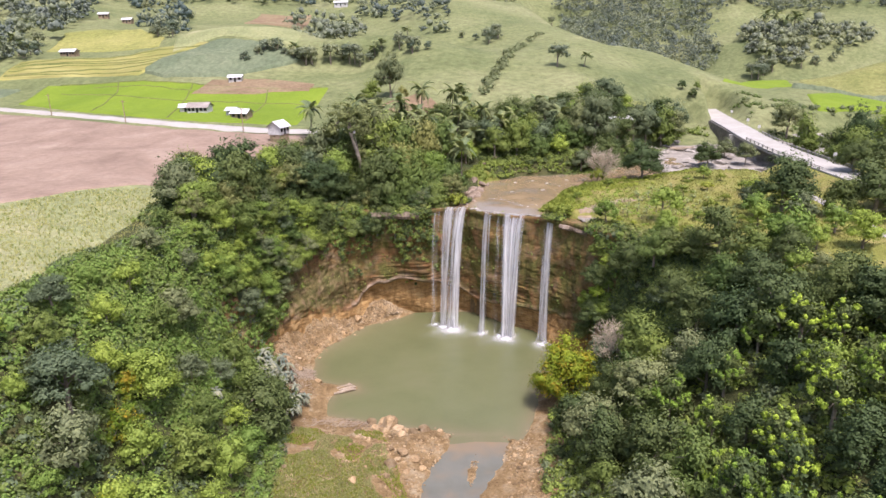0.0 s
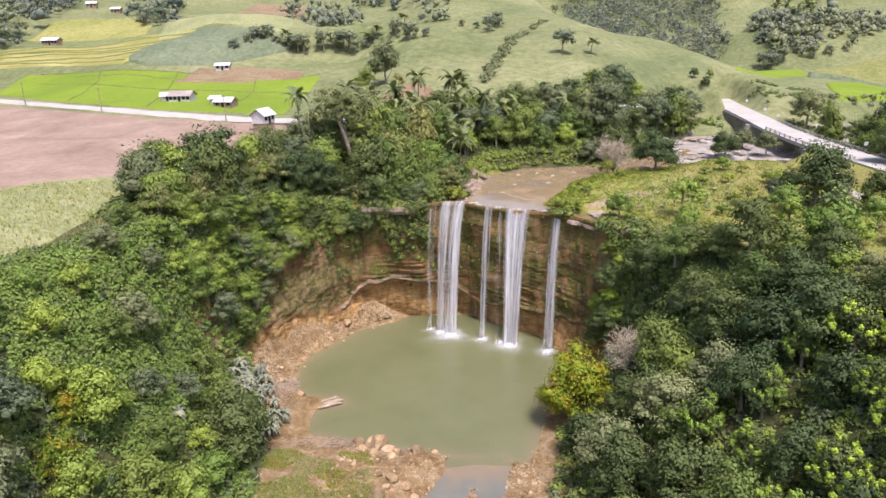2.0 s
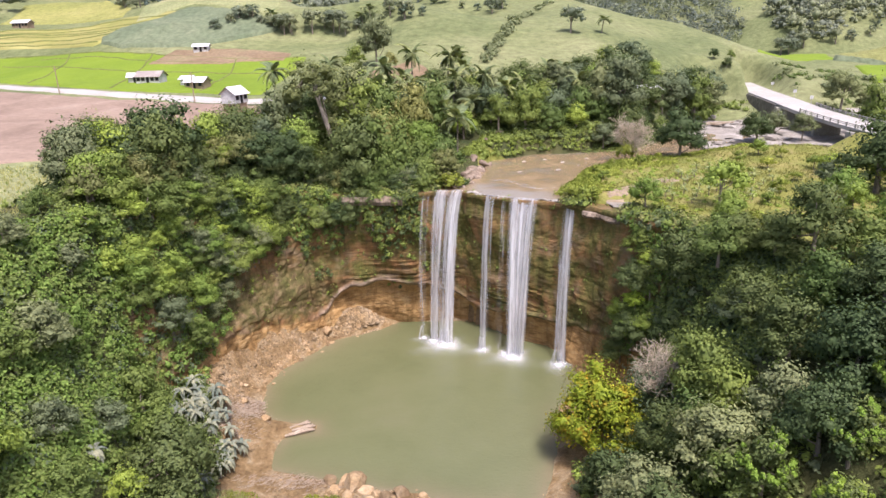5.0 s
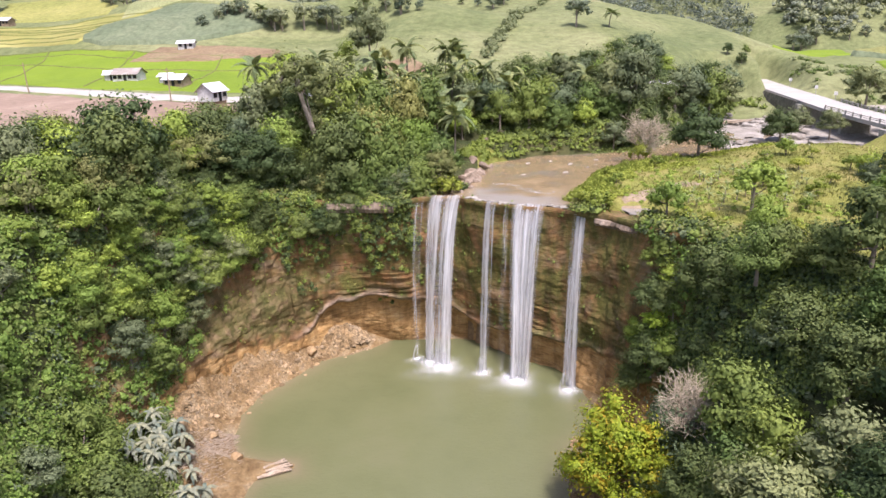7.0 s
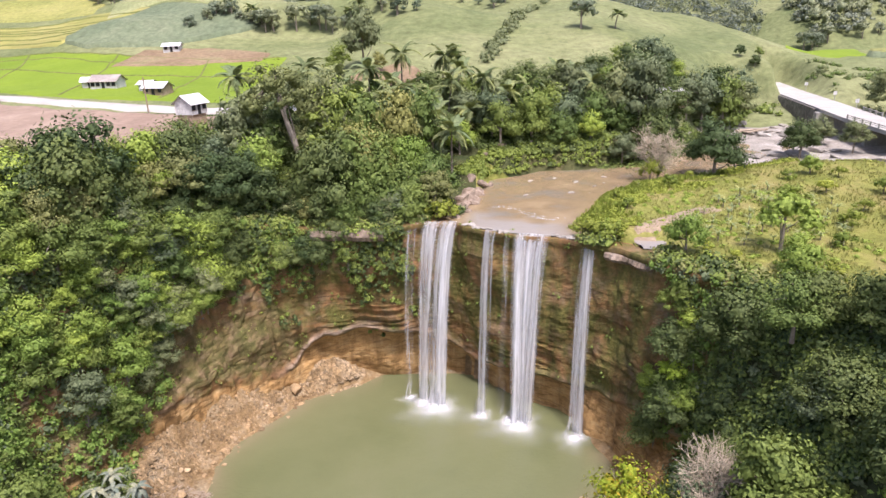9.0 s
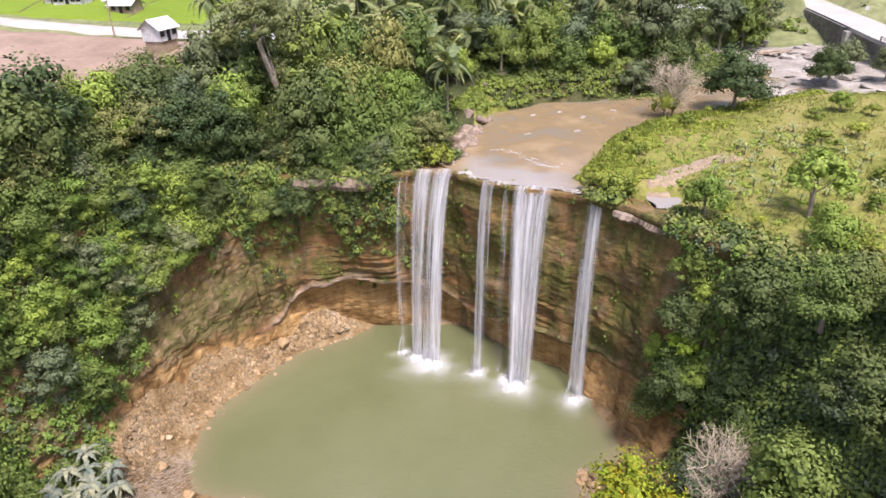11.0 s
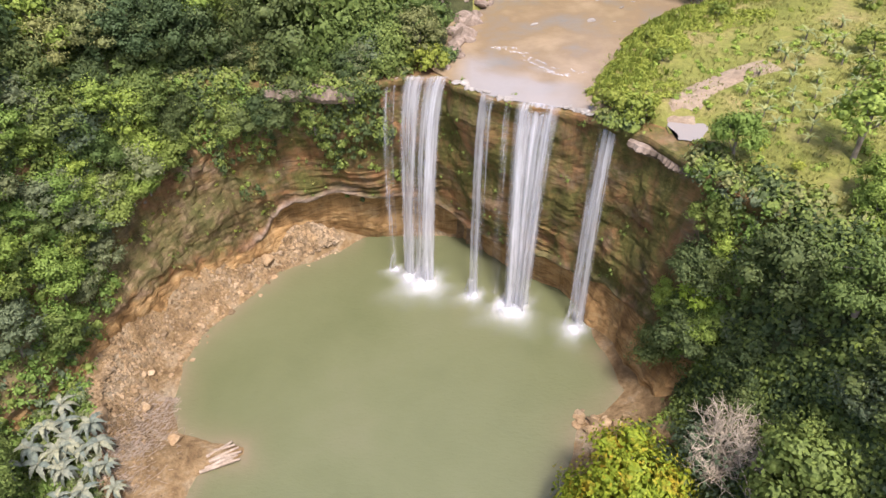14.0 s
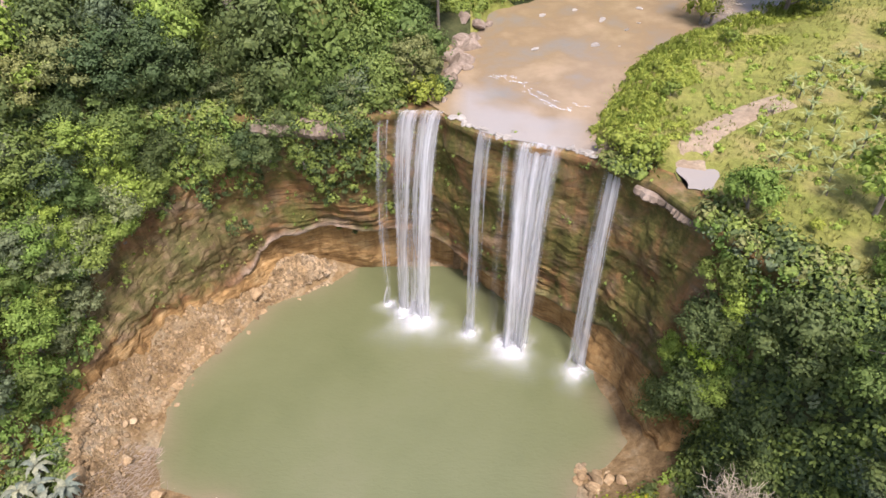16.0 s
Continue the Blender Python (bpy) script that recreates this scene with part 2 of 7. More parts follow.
def cliff_material():
    """Layered sandstone. The mesh's layer "zone" tells the beds apart: red the bare orange bed at the foot, green the pale ledge over it, blue the grassy slopes."""
    m, nodes, links, b = material("layered_cliff", 0.85, 0.2)
    zone = nodes.new("ShaderNodeVertexColor")
    zone.layer_name = "zone"
    split = nodes.new("ShaderNodeSeparateColor")
    links.new(zone.outputs[0], split.inputs[0])
    bed = ramp(nodes, links, noise_tex(nodes, links, 0.22, 5, (1, 1, 1.6), 0.6, 0.8), ((0.3, (0.150, 0.092, 0.044)), (0.45, (0.255, 0.142, 0.062)), (0.58, (0.185, 0.128, 0.068)), (0.72, (0.285, 0.205, 0.130))))
    layer_n = noise_tex(nodes, links, 0.6, 4, (0.05, 0.05, 2.2), 0.6, 0.2)
    layers = ramp(nodes, links, layer_n, ((0.36, (0.42, 0.38, 0.36)), (0.45, (1.05, 1.0, 0.95)), (0.60, (1.05, 1.0, 0.95)), (0.70, (1.6, 1.5, 1.4))))
    shown = ramp(nodes, links, noise_tex(nodes, links, 0.12, 4, (1, 1, 1.5), 0.6, 0.5), ((0.40, (0.15, 0.15, 0.15)), (0.60, (0.95, 0.95, 0.95))))
    col = mixed(nodes, links, shown, bed, mixed(nodes, links, 1.0, bed, layers, "MULTIPLY"))
    grown = ramp(nodes, links, noise_tex(nodes, links, 0.17, 6, (1, 1, 0.75), 0.68, 0.5), ((0.42, (0, 0, 0)), (0.58, (0.92, 0.92, 0.92))))
    moss = ramp(nodes, links, noise_tex(nodes, links, 1.3, 6, (1, 1, 1), 0.7), ((0.3, (0.050, 0.058, 0.013)), (0.5, (0.098, 0.098, 0.024)), (0.7, (0.170, 0.150, 0.046))))
    col = mixed(nodes, links, grown, col, moss)
    turf = ramp(nodes, links, noise_tex(nodes, links, 0.5, 7, (1, 1, 1), 0.7, 0.3), ((0.34, (0.066, 0.074, 0.020)), (0.5, (0.150, 0.130, 0.050)), (0.66, (0.280, 0.200, 0.115))))
    col = mixed(nodes, links, split.outputs[2], col, turf)
    bare = ramp(nodes, links, noise_tex(nodes, links, 0.4, 6, (1, 1, 1.4), 0.65, 0.4), ((0.3, (0.225, 0.130, 0.050)), (0.5, (0.370, 0.225, 0.090)), (0.7, (0.460, 0.315, 0.150))))
    crack = ramp(nodes, links, noise_tex(nodes, links, 0.5, 3, (0.22, 0.22, 1.5), 0.5, 0.7), ((0.46, (1, 1, 1)), (0.495, (0.35, 0.32, 0.3)), (0.53, (1, 1, 1))))
    col = mixed(nodes, links, split.outputs[0], col, mixed(nodes, links, 0.6, bare, crack, "MULTIPLY"))
    ledge = ramp(nodes, links, noise_tex(nodes, links, 0.9, 5, (0.3, 0.3, 2), 0.6), ((0.3, (0.23, 0.165, 0.12)), (0.7, (0.40, 0.315, 0.25))))
    col = mixed(nodes, links, split.outputs[1], col, ledge)
    streak = ramp(nodes, links, noise_tex(nodes, links, 0.42, 6, (1, 1, 0.05), 0.7), ((0.36, (0.50, 0.47, 0.45)), (0.55, (1.06, 1.05, 1.04))))
    col = mixed(nodes, links, 0.75, col, streak, "MULTIPLY")
    links.new(col, b.inputs["Base Color"])
    bumped(nodes, links, b, noise_tex(nodes, links, 1.1, 8, (0.5, 0.5, 1.5), 0.72), 0.8, 0.5)
    return m


def water_material(name, stops, ripple, strength, stretch=(1, 1, 1), rough=0.09, big=0.05, shallow=(0.2, 0.15, 0.08)):
    """Muddy water; the layer "shallow" of its mesh says where the bed, thin flow or painted sky grey shows."""
    m, nodes, links, b = material(name, rough, 0.5)
    col = ramp(nodes, links, noise_tex(nodes, links, big, 5, (1, 1, 1), 0.6, 0.2), stops)
    edge = nodes.new("ShaderNodeVertexColor")
    edge.layer_name = "shallow"
    links.new(mixed(nodes, links, edge.outputs[0], col, shallow), b.inputs["Base Color"])
    bumped(nodes, links, b, noise_tex(nodes, links, ripple, 5, stretch, 0.65, 0.4), strength, 0.12)
    return m


def fall_material(name, cover, low):
    """Falling water: white strands with gaps, drawn out along the drop (uv: x across in metres, y down)."""
    m, nodes, links, b = material(name, 0.5, 0.3)
    uv = nodes.new("ShaderNodeUVMap")
    mp = nodes.new("ShaderNodeMapping")
    mp.inputs["Scale"].default_value = (1.5, 0.05, 1)
    links.new(uv.outputs[0], mp.inputs[0])
    n = nodes.new("ShaderNodeTexNoise")
    n.inputs["Scale"].default_value, n.inputs["Detail"].default_value, n.inputs["Roughness"].default_value = 1.0, 7, 0.62
    links.new(mp.outputs[0], n.inputs[0])
    a = ramp(nodes, links, n.outputs[0], ((cover, (low, low, low)), (cover + 0.34, (1, 1, 1))))
    b.inputs["Base Color"].default_value = (0.80, 0.81, 0.83, 1)
    edge = nodes.new("ShaderNodeVertexColor")
    edge.layer_name = "thin"
    mul = mixed(nodes, links, 1.0, a, edge.outputs[0], "MULTIPLY")
    tb = nodes.new("ShaderNodeBsdfTransparent")
    tl = nodes.new("ShaderNodeBsdfTranslucent")
    tl.inputs[0].default_value = (0.74, 0.75, 0.77, 1)
    body = nodes.new("ShaderNodeMixShader")
    body.inputs[0].default_value = 0.45
    links.new(b.outputs[0], body.inputs[1])
    links.new(tl.outputs[0], body.inputs[2])
    mx = nodes.new("ShaderNodeMixShader")
    links.new(mul, mx.inputs[0])
    links.new(tb.outputs[0], mx.inputs[1])
    links.new(body.outputs[0], mx.inputs[2])
    links.new(mx.outputs[0], nodes["Material Output"].inputs[0])
    return m


def foam_material(name, cover, most):
    m, nodes, links, b = material(name, 0.6, 0.3)
    b.inputs["Base Color"].default_value = (0.9, 0.91, 0.92, 1)
    a = ramp(nodes, links, noise_tex(nodes, links, 2.2, 6, (1, 1, 1), 0.7, 0.5), ((cover, (0, 0, 0)), (cover + 0.25, (most, most, most))))
    edge = nodes.new("ShaderNodeVertexColor")
    edge.layer_name = "thin"
    tb = nodes.new("ShaderNodeBsdfTransparent")
    mx = nodes.new("ShaderNodeMixShader")
    links.new(mixed(nodes, links, 1.0, a, edge.outputs[0], "MULTIPLY"), mx.inputs[0])
    links.new(tb.outputs[0], mx.inputs[1])
    links.new(b.outputs[0], mx.inputs[2])
    links.new(mx.outputs[0], nodes["Material Output"].inputs[0])
    return m


M_CLIFF = cliff_material()
M_POOL = water_material("murky_green_water", ((0.3, (0.113, 0.124, 0.057)), (0.55, (0.133, 0.142, 0.069)), (0.8, (0.155, 0.155, 0.084))), 1.1, 0.85, (1, 1.8, 1), 0.08, 0.05, (0.215, 0.165, 0.105))
M_RIVER = water_material("brown_river_water", ((0.3, (0.198, 0.176, 0.144)), (0.5, (0.234, 0.167, 0.095)), (0.7, (0.306, 0.225, 0.135))), 1.0, 0.45, (1, 1, 1), 0.08, 0.13, (0.297, 0.270, 0.243))
# Greyed base colour paints the sky's reflection on the shallow stream.
M_STREAM = water_material("sky_greyed_shallow_stream", ((0.3, (0.125, 0.125, 0.098)), (0.55, (0.150, 0.148, 0.120)), (0.8, (0.185, 0.165, 0.125))), 1.6, 0.5, (1, 1, 1), 0.1, 0.12, (0.23, 0.165, 0.10))
M_FALL = fall_material("falling_water", 0.36, 0.20)
M_VEIL = fall_material("thin_falling_water", 0.46, 0.03)
M_FOAM = foam_material("foam", 0.36, 0.75)
M_SPRAY = foam_material("dense_spray", 0.14, 0.62)
M_MIST = foam_material("spray", 0.05, 0.17)


# ---- mesh helpers ----
def mesh_of(name, verts, faces, mats, smooth_shade=False, slots=None):
    me = bpy.data.meshes.new(name)
    me.from_pydata([tuple(v) for v in verts], [], faces)
    for m in mats if isinstance(mats, (list, tuple)) else [mats]:
        me.materials.append(m)
    if slots is not None:
        me.polygons.foreach_set("material_index", np.asarray(slots, dtype=np.int32))
    if smooth_shade:
        me.polygons.foreach_set("use_smooth", np.ones(len(me.polygons), bool))
    me.update()
    return me


def unit(v):
    return v / (np.linalg.norm(v, axis=-1, keepdims=True) + 1e-9)


def icosphere():
    bm = bmesh.new()
    bmesh.ops.create_icosphere(bm, subdivisions=1, radius=1.0)
    bm.verts.index_update()
    v, f = np.array([tuple(q.co) for q in bm.verts]), np.array([[q.index for q in face.verts] for face in bm.faces])
    bm.free()
    return v, f


BALL = icosphere()


def quads_mesh(name, verts, mat, cores=None):
    """Loose four-cornered leaves, verts (leaves, 4, 3), with round cores added to block light, cores (count, 12, 3).
    A fifth row of a leaf is the normal by which it is shaded, so that a crown reads as a rounded mass."""
    verts = np.asarray(verts)
    n, soft = len(verts), verts.shape[1] == 5
    co, loops, starts = [verts[:, :4].reshape(-1, 3)], [np.arange(n * 4)], [np.arange(0, n * 4, 4)]
    normals = [np.repeat(verts[:, 4], 4, axis=0)] if soft else None
    if cores is not None:
        m = len(cores)
        tri = (n * 4 + np.arange(m)[:, None, None] * 12 + BALL[1][None]).reshape(-1)
        co.append(cores.reshape(-1, 3))
        loops.append(tri)
        starts.append(n * 4 + np.arange(0, len(tri), 3))
        normals.append(unit(cores - cores.mean(axis=1, keepdims=True)).reshape(-1, 3))
    co, loops, starts = (np.concatenate(q) for q in (co, loops, starts))
    me = bpy.data.meshes.new(name)
    me.vertices.add(len(co))
    me.vertices.foreach_set("co", np.ascontiguousarray(co, dtype=np.float32).ravel())
    me.loops.add(len(loops))
    me.loops.foreach_set("vertex_index", loops.astype(np.int32))
    me.polygons.add(len(starts))
    me.polygons.foreach_set("loop_start", starts.astype(np.int32))
    me.polygons.foreach_set("use_smooth", np.full(len(starts), soft))
    me.materials.append(mat)
    me.update(calc_edges=True)
    if soft:
        me.attributes.new("custom_normal", "FLOAT_VECTOR", "POINT").data.foreach_set("vector", np.concatenate(normals).astype(np.float32).ravel())
    return me


def blocking_cores(r, centres, radii):
    """Solid cores added inside clumps of leaves to block light, dented so that no two are alike."""
    v = BALL[0]
    return np.asarray(centres)[:, None, :] + v[None] * np.asarray(radii)[:, None, :] * np.clip(1 + 0.28 * r.randn(len(centres), len(v), 1), 0.5, 1.3)


def part(name, data, parent, label="", m=None):
    ob = new(name, data)
    ob.parent = parent
    if m is not None:
        ob.matrix_basis = m
    return tagged(ob, label) if label else ob


def thing(name, label, category, group="", m=None):
    ob = new(name)
    ob.empty_display_size = 0.3
    if m is not None:
        ob.matrix_basis = m
    return tagged(ob, label, category, group)


def grid_faces(nu, nv, wrap=False):
    out = []
    for i in range(nu - (0 if wrap else 1)):
        a, b = i * nv, ((i + 1) % nu) * nv
        out += [(a + j, b + j, b + j + 1, a + j + 1) for j in range(nv - 1)]
    return out


def resample(line, n):
    """n points at even steps along a line, rounded at its corners."""
    p = np.array(line, float)
    d = np.r_[0, np.cumsum(np.linalg.norm(np.diff(p[:, :2], axis=0), axis=1))]
    s = np.linspace(0, d[-1], n)
    out = np.stack([np.interp(s, d, p[:, k]) for k in range(p.shape[1])], 1)
    for _ in range(3):
        out[1:-1] = 0.25 * out[:-2] + 0.5 * out[1:-1] + 0.25 * out[2:]
    return out


def tube(path, radii, sides=7):
    """Vertices and faces of a tapered tube along a path."""
    path = np.asarray(path, float)
    way = np.gradient(path, axis=0)
    verts, faces = [], []
    for p, w, r in zip(path, way, radii):
        w = w / (np.linalg.norm(w) + 1e-9)
        a = np.cross(w, (0.3, 0.9, 0.1) if abs(w[2]) > 0.9 else (0, 0, 1))
        a /= np.linalg.norm(a) + 1e-9
        b = np.cross(w, a)
        verts += [p + r * (a * math.cos(k * 6.2832 / sides) + b * math.sin(k * 6.2832 / sides)) for k in range(sides)]
    n = len(path)
    for i in range(n - 1):
        for k in range(sides):
            q = (k + 1) % sides
            faces.append((i * sides + k, i * sides + q, (i + 1) * sides + q, (i + 1) * sides + k))
    faces.append(tuple(range((n - 1) * sides, n * sides)))
    return verts, faces


def joined(pieces):
    verts, faces = [], []
    for v, f in pieces:
        k = len(verts)
        verts += list(v)
        faces += [tuple(i + k for i in one) for one in f]
    return verts, faces


def box(x0, x1, y0, y1, z0, z1):
    v = [(x, y, z) for z in (z0, z1) for y in (y0, y1) for x in (x0, x1)]
    return v, [(0, 2, 3, 1), (4, 5, 7, 6), (0, 1, 5, 4), (2, 6, 7, 3), (0, 4, 6, 2), (1, 3, 7, 5)]


# ---- the lie of the land: heights above the plunge pool ----
RIM = [(-95, -400), (-86, 0), (-76, 50), (-68, 85), (-62, 106), (-57, 120), (-53, 131), (-51, 137), (-47.5, 150), (-42, 162), (-33, 171.5), (-26, 177), (-19, 179),
       (-9.5, 178.5), (3, 178), (6, 175.5), (10, 172.5), (14, 170), (19, 168), (23.5, 161.5), (29, 156), (32.5, 149), (37, 141), (45, 131),
       (57, 119), (66, 102), (72, 60), (84, 0), (95, -400)]
TOE = [(-30, -400), (-28, 0), (-29, 50), (-31, 85), (-31.5, 100), (-34, 112), (-42, 122), (-47.5, 131), (-49.5, 137), (-46, 150), (-40.5, 161), (-32, 170), (-26, 175), (-19, 177.5),
       (-9.5, 177.3), (2, 176.8), (5, 174.5), (9, 171.3), (13, 168.8), (18, 166.5), (22.5, 160.3), (28, 155), (31.3, 148.4), (33.5, 142), (31, 137), (30, 129),
       (24, 117), (18, 105), (14, 60), (18, 0), (30, -400)]
POOL = [(-34, 139), (-35, 147), (-33.9, 152.3), (-31, 157), (-28.2, 161), (-25, 166.5), (-19, 170), (-12, 175), (8, 175), (24, 160), (23.5, 152), (25.6, 146),
        (26.2, 142), (23.5, 139), (19.5, 136.5), (17.8, 131), (16.5, 124), (14, 115.5), (12, 111), (7.5, 113), (1, 113), (-5, 115.5), (-14, 117), (-22, 119.5),
        (-27.5, 121.5), (-28.5, 127), (-27.5, 130.3), (-22.6, 131.8), (-22.8, 133.6), (-28, 134.2), (-31.8, 135.5)]
STREAM = [(6, 118), (3, 108), (-1.5, 98), (-3, 85), (-2, 60), (0, 0), (0, -400)]
RIVER = [(9, 160, 9.5), (11.5, 170, 10.3), (15.5, 184, 12), (22, 195, 12.5), (36, 201, 9.5), (50, 210.5, 8), (64, 222, 12), (84, 230, 27), (112, 242, 18), (150, 262, 12), (300, 300, 12)]
LIP = [(-60, 118, 38), (-50.5, 136, 36.5), (-46.5, 149, 36), (-41, 160.5, 34.5), (-32, 169, 32.5), (-21.5, 170.5, 30.6), (-15, 169.6, 30.6), (-9.5, 168.6, 30.6), (-5, 171, 30.9), (-2, 171.4, 30.9), (0.5, 171.3, 30.9), (3.1, 170.8, 30.9),
       (4.2, 169.2, 30.9), (8.3, 165.6, 30.9), (11.4, 164, 30.9), (18, 161.7, 30.9), (22.3, 159, 30.9), (27.3, 154.5, 31.3), (30.5, 148, 31.6), (36, 140, 31.8), (50, 133, 32)]
BED = [(0, 9), (1.5, 9.3), (2.1, 8.8), (2.9, 7.5), (3.5, 5.8), (4.1, 4.3), (4.45, 6.0), (4.8, 9.2), (5.2, 10.4), (6.3, 11.0), (7.8, 9.8), (10.2, 7.2), (12.2, 5.2), (13, 5.5), (14.6, 6.6), (16.2, 7.0), (17.2, 8.0), (18.1, 9.3), (20, 10)]
FOOT = [(-52, 116), (-43, 136), (-40, 149), (-35.2, 158.5), (-28.8, 166.3), (-23, 171.5), (-16.5, 174), (-10, 174), (-5, 174.5), (-2, 174.5), (1, 174), (3.5, 173), (5.5, 171),
        (9, 167), (12, 164.5), (17, 161), (21.5, 157), (24.8, 152), (27, 146), (29.5, 140), (42, 132)]
DECK = [(116.5, 318, 38.2), (112.5, 290, 37.7), (108.5, 258, 37.3), (105, 234, 37.1), (103.3, 212, 37.0), (103.3, 190, 36.8), (104.5, 165, 36.6), (107, 140, 36.4), (111, 110, 36.0)]
COLUMNS = (-320, -190, -90, -45, 0, 45, 100, 160, 230, 330)
PROFILES = (
    ((-400, 60), (150, 55), (300, 62), (380, 70), (450, 88), (600, 120), (900, 190), (1600, 260)),
    ((-400, 46), (150, 43), (215, 46), (270, 49.5), (310, 54), (361, 66), (415, 80), (520, 92), (650, 122), (900, 190), (1600, 260)),
    ((-400, 44), (100, 41), (150, 42), (205, 45.5), (228, 48), (260, 50), (281, 54), (310, 59), (357, 68), (420, 70), (500, 82), (650, 118), (900, 185), (1600, 260)),
    ((-400, 40), (100, 38), (150, 38), (175, 37.5), (200, 44.2), (225, 47), (262, 50), (300, 56), (360, 62), (420, 70), (500, 86), (650, 120), (900, 180), (1600, 260)),
    ((-400, 34), (100, 33), (172, 32), (200, 34), (222, 39), (250, 48), (282, 56.5), (320, 64), (345, 65), (390, 68), (480, 92), (600, 112), (900, 180), (1600, 260)),
    ((-400, 34), (100, 32), (160, 32.6), (205, 33), (222, 38), (250, 46), (300, 60), (340, 66), (400, 75), (470, 86), (540, 95), (600, 88), (700, 115), (900, 180), (1600, 260)),
    ((-400, 36), (100, 33), (160, 33), (205, 34), (235, 35), (262, 37), (280, 41.5), (300, 48.5), (340, 57), (390, 63.5), (430, 66), (480, 62), (540, 58), (640, 84), (760, 125), (900, 180), (1600, 260)),
    ((-400, 40), (120, 36), (190, 37), (235, 37), (280, 40), (320, 43), (360, 43.6), (400, 40), (450, 38), (500, 46), (560, 70), (700, 112), (900, 185), (1600, 260)),
    ((-400, 46), (150, 40), (235, 38), (300, 36), (405, 32.5), (440, 36), (490, 64), (560, 78), (700, 118), (900, 185), (1600, 260)),
    ((-400, 52), (150, 45), (240, 40), (300, 38), (380, 38), (430, 50), (480, 66), (600, 95), (900, 185), (1600, 260)))


def smooth(t):
    t = np.clip(t, 0, 1)
    return t * t * (3 - 2 * t)


def edge_distance(x, y, line, closed=False):
    pts = list(line) + ([line[0]] if closed else [])
    best, along = np.full(x.shape, 1e9), np.zeros(x.shape)
    for i, (a, b) in enumerate(zip(pts, pts[1:])):
        dx, dy = b[0] - a[0], b[1] - a[1]
        s = np.clip(((x - a[0]) * dx + (y - a[1]) * dy) / (dx * dx + dy * dy), 0, 1)
        d = np.hypot(x - a[0] - s * dx, y - a[1] - s * dy)
        along = np.where(d < best, i + s, along)
        best = np.minimum(best, d)
    return best, along


def inside(x, y, line):
    hit = np.zeros(x.shape, bool)
    for a, b in zip(line, list(line[1:]) + [line[0]]):
        if a[1] != b[1]:
            hit ^= ((a[1] > y) != (b[1] > y)) & (x < (b[0] - a[0]) * (y - a[1]) / (b[1] - a[1]) + a[0])
    return hit


def waves(x, y, size, seed):
    """A cheap smooth noise of about -1 to 1."""
    out, r = np.zeros(np.shape(x)), np.random.RandomState(seed)
    for k in range(7):
        a, p = r.uniform(0, 6.28), r.uniform(0, 6.28)
        f = 6.28 / size * r.uniform(0.6, 1.5)
        out = out + np.sin(f * (x * np.cos(a) + y * np.sin(a)) + p + 1.3 * np.sin(0.6 * f * (y * np.cos(a) - x * np.sin(a)) + 2 * p))
    return out / 4


def hill(x, y, cx, cy, sx, sy, h, turn=0):
    c, s = math.cos(math.radians(turn)), math.sin(math.radians(turn))
    u, v = (x - cx) * c + (y - cy) * s, (y - cy) * c - (x - cx) * s
    return h * np.exp(-(u / sx) ** 2 - (v / sy) ** 2)


def top_height(x, y):
    rows = [np.interp(y, *zip(*p)) for p in PROFILES]
    z = rows[0].copy()
    for i in range(len(COLUMNS) - 1):
        t = smooth((x - COLUMNS[i]) / (COLUMNS[i + 1] - COLUMNS[i]))
        z = np.where(x > COLUMNS[i], rows[i] * (1 - t) + rows[i + 1] * t, z)
    for one in HILLS:
        z = z + hill(x, y, *one)
    far = smooth((y - 240) / 120)
    z = z + waves(x, y, 14, 3) * 0.25 + far * waves(x, y, 90, 4) * 2.0 + smooth((y - 480) / 200) * waves(x, y, 160, 5) * 9
    d, along = edge_distance(x, y, [p[:2] for p in RIVER])
    half = np.interp(along, range(len(RIVER)), [p[2] for p in RIVER]) + waves(x, y, 17, 6) * 1.2
    hollow = smooth((1 - np.hypot((x - 96) / 17, (y - 270) / 34)) * 2.2)
    z = z * (1 - hollow) + np.minimum(z, 32.8 + 0.04 * (y - 240) + 0.3 * waves(x, y, 9, 11)) * hollow
    bed = 30.4 + smooth(along - 4.2) * 0.9
    wide = 3.5 + 10 * smooth((x - 44) / 10)
    bank = smooth((d - half) / wide)
    level = np.interp(along, (0, 4, 6.5, 10), (31.0, 31.0, 31.5, 33)) + smooth((x - 60) / 8) * (0.3 + 0.3 * waves(x, y, 10, 7))
    return np.where(d < half + wide, (level - 0.7) * (1 - bank) + np.maximum(z, level + 0.5) * bank, z)


HILLS = [(-215, 345, 45, 26, 6, 10), (-108, 372, 48, 26, 13, -12), (-118, 330, 40, 16, 3.5, 10), (-40, 342, 34, 16, 13, 0), (-8, 320, 26, 20, 4, 30), (245, 398, 55, 24, 19, 8)]


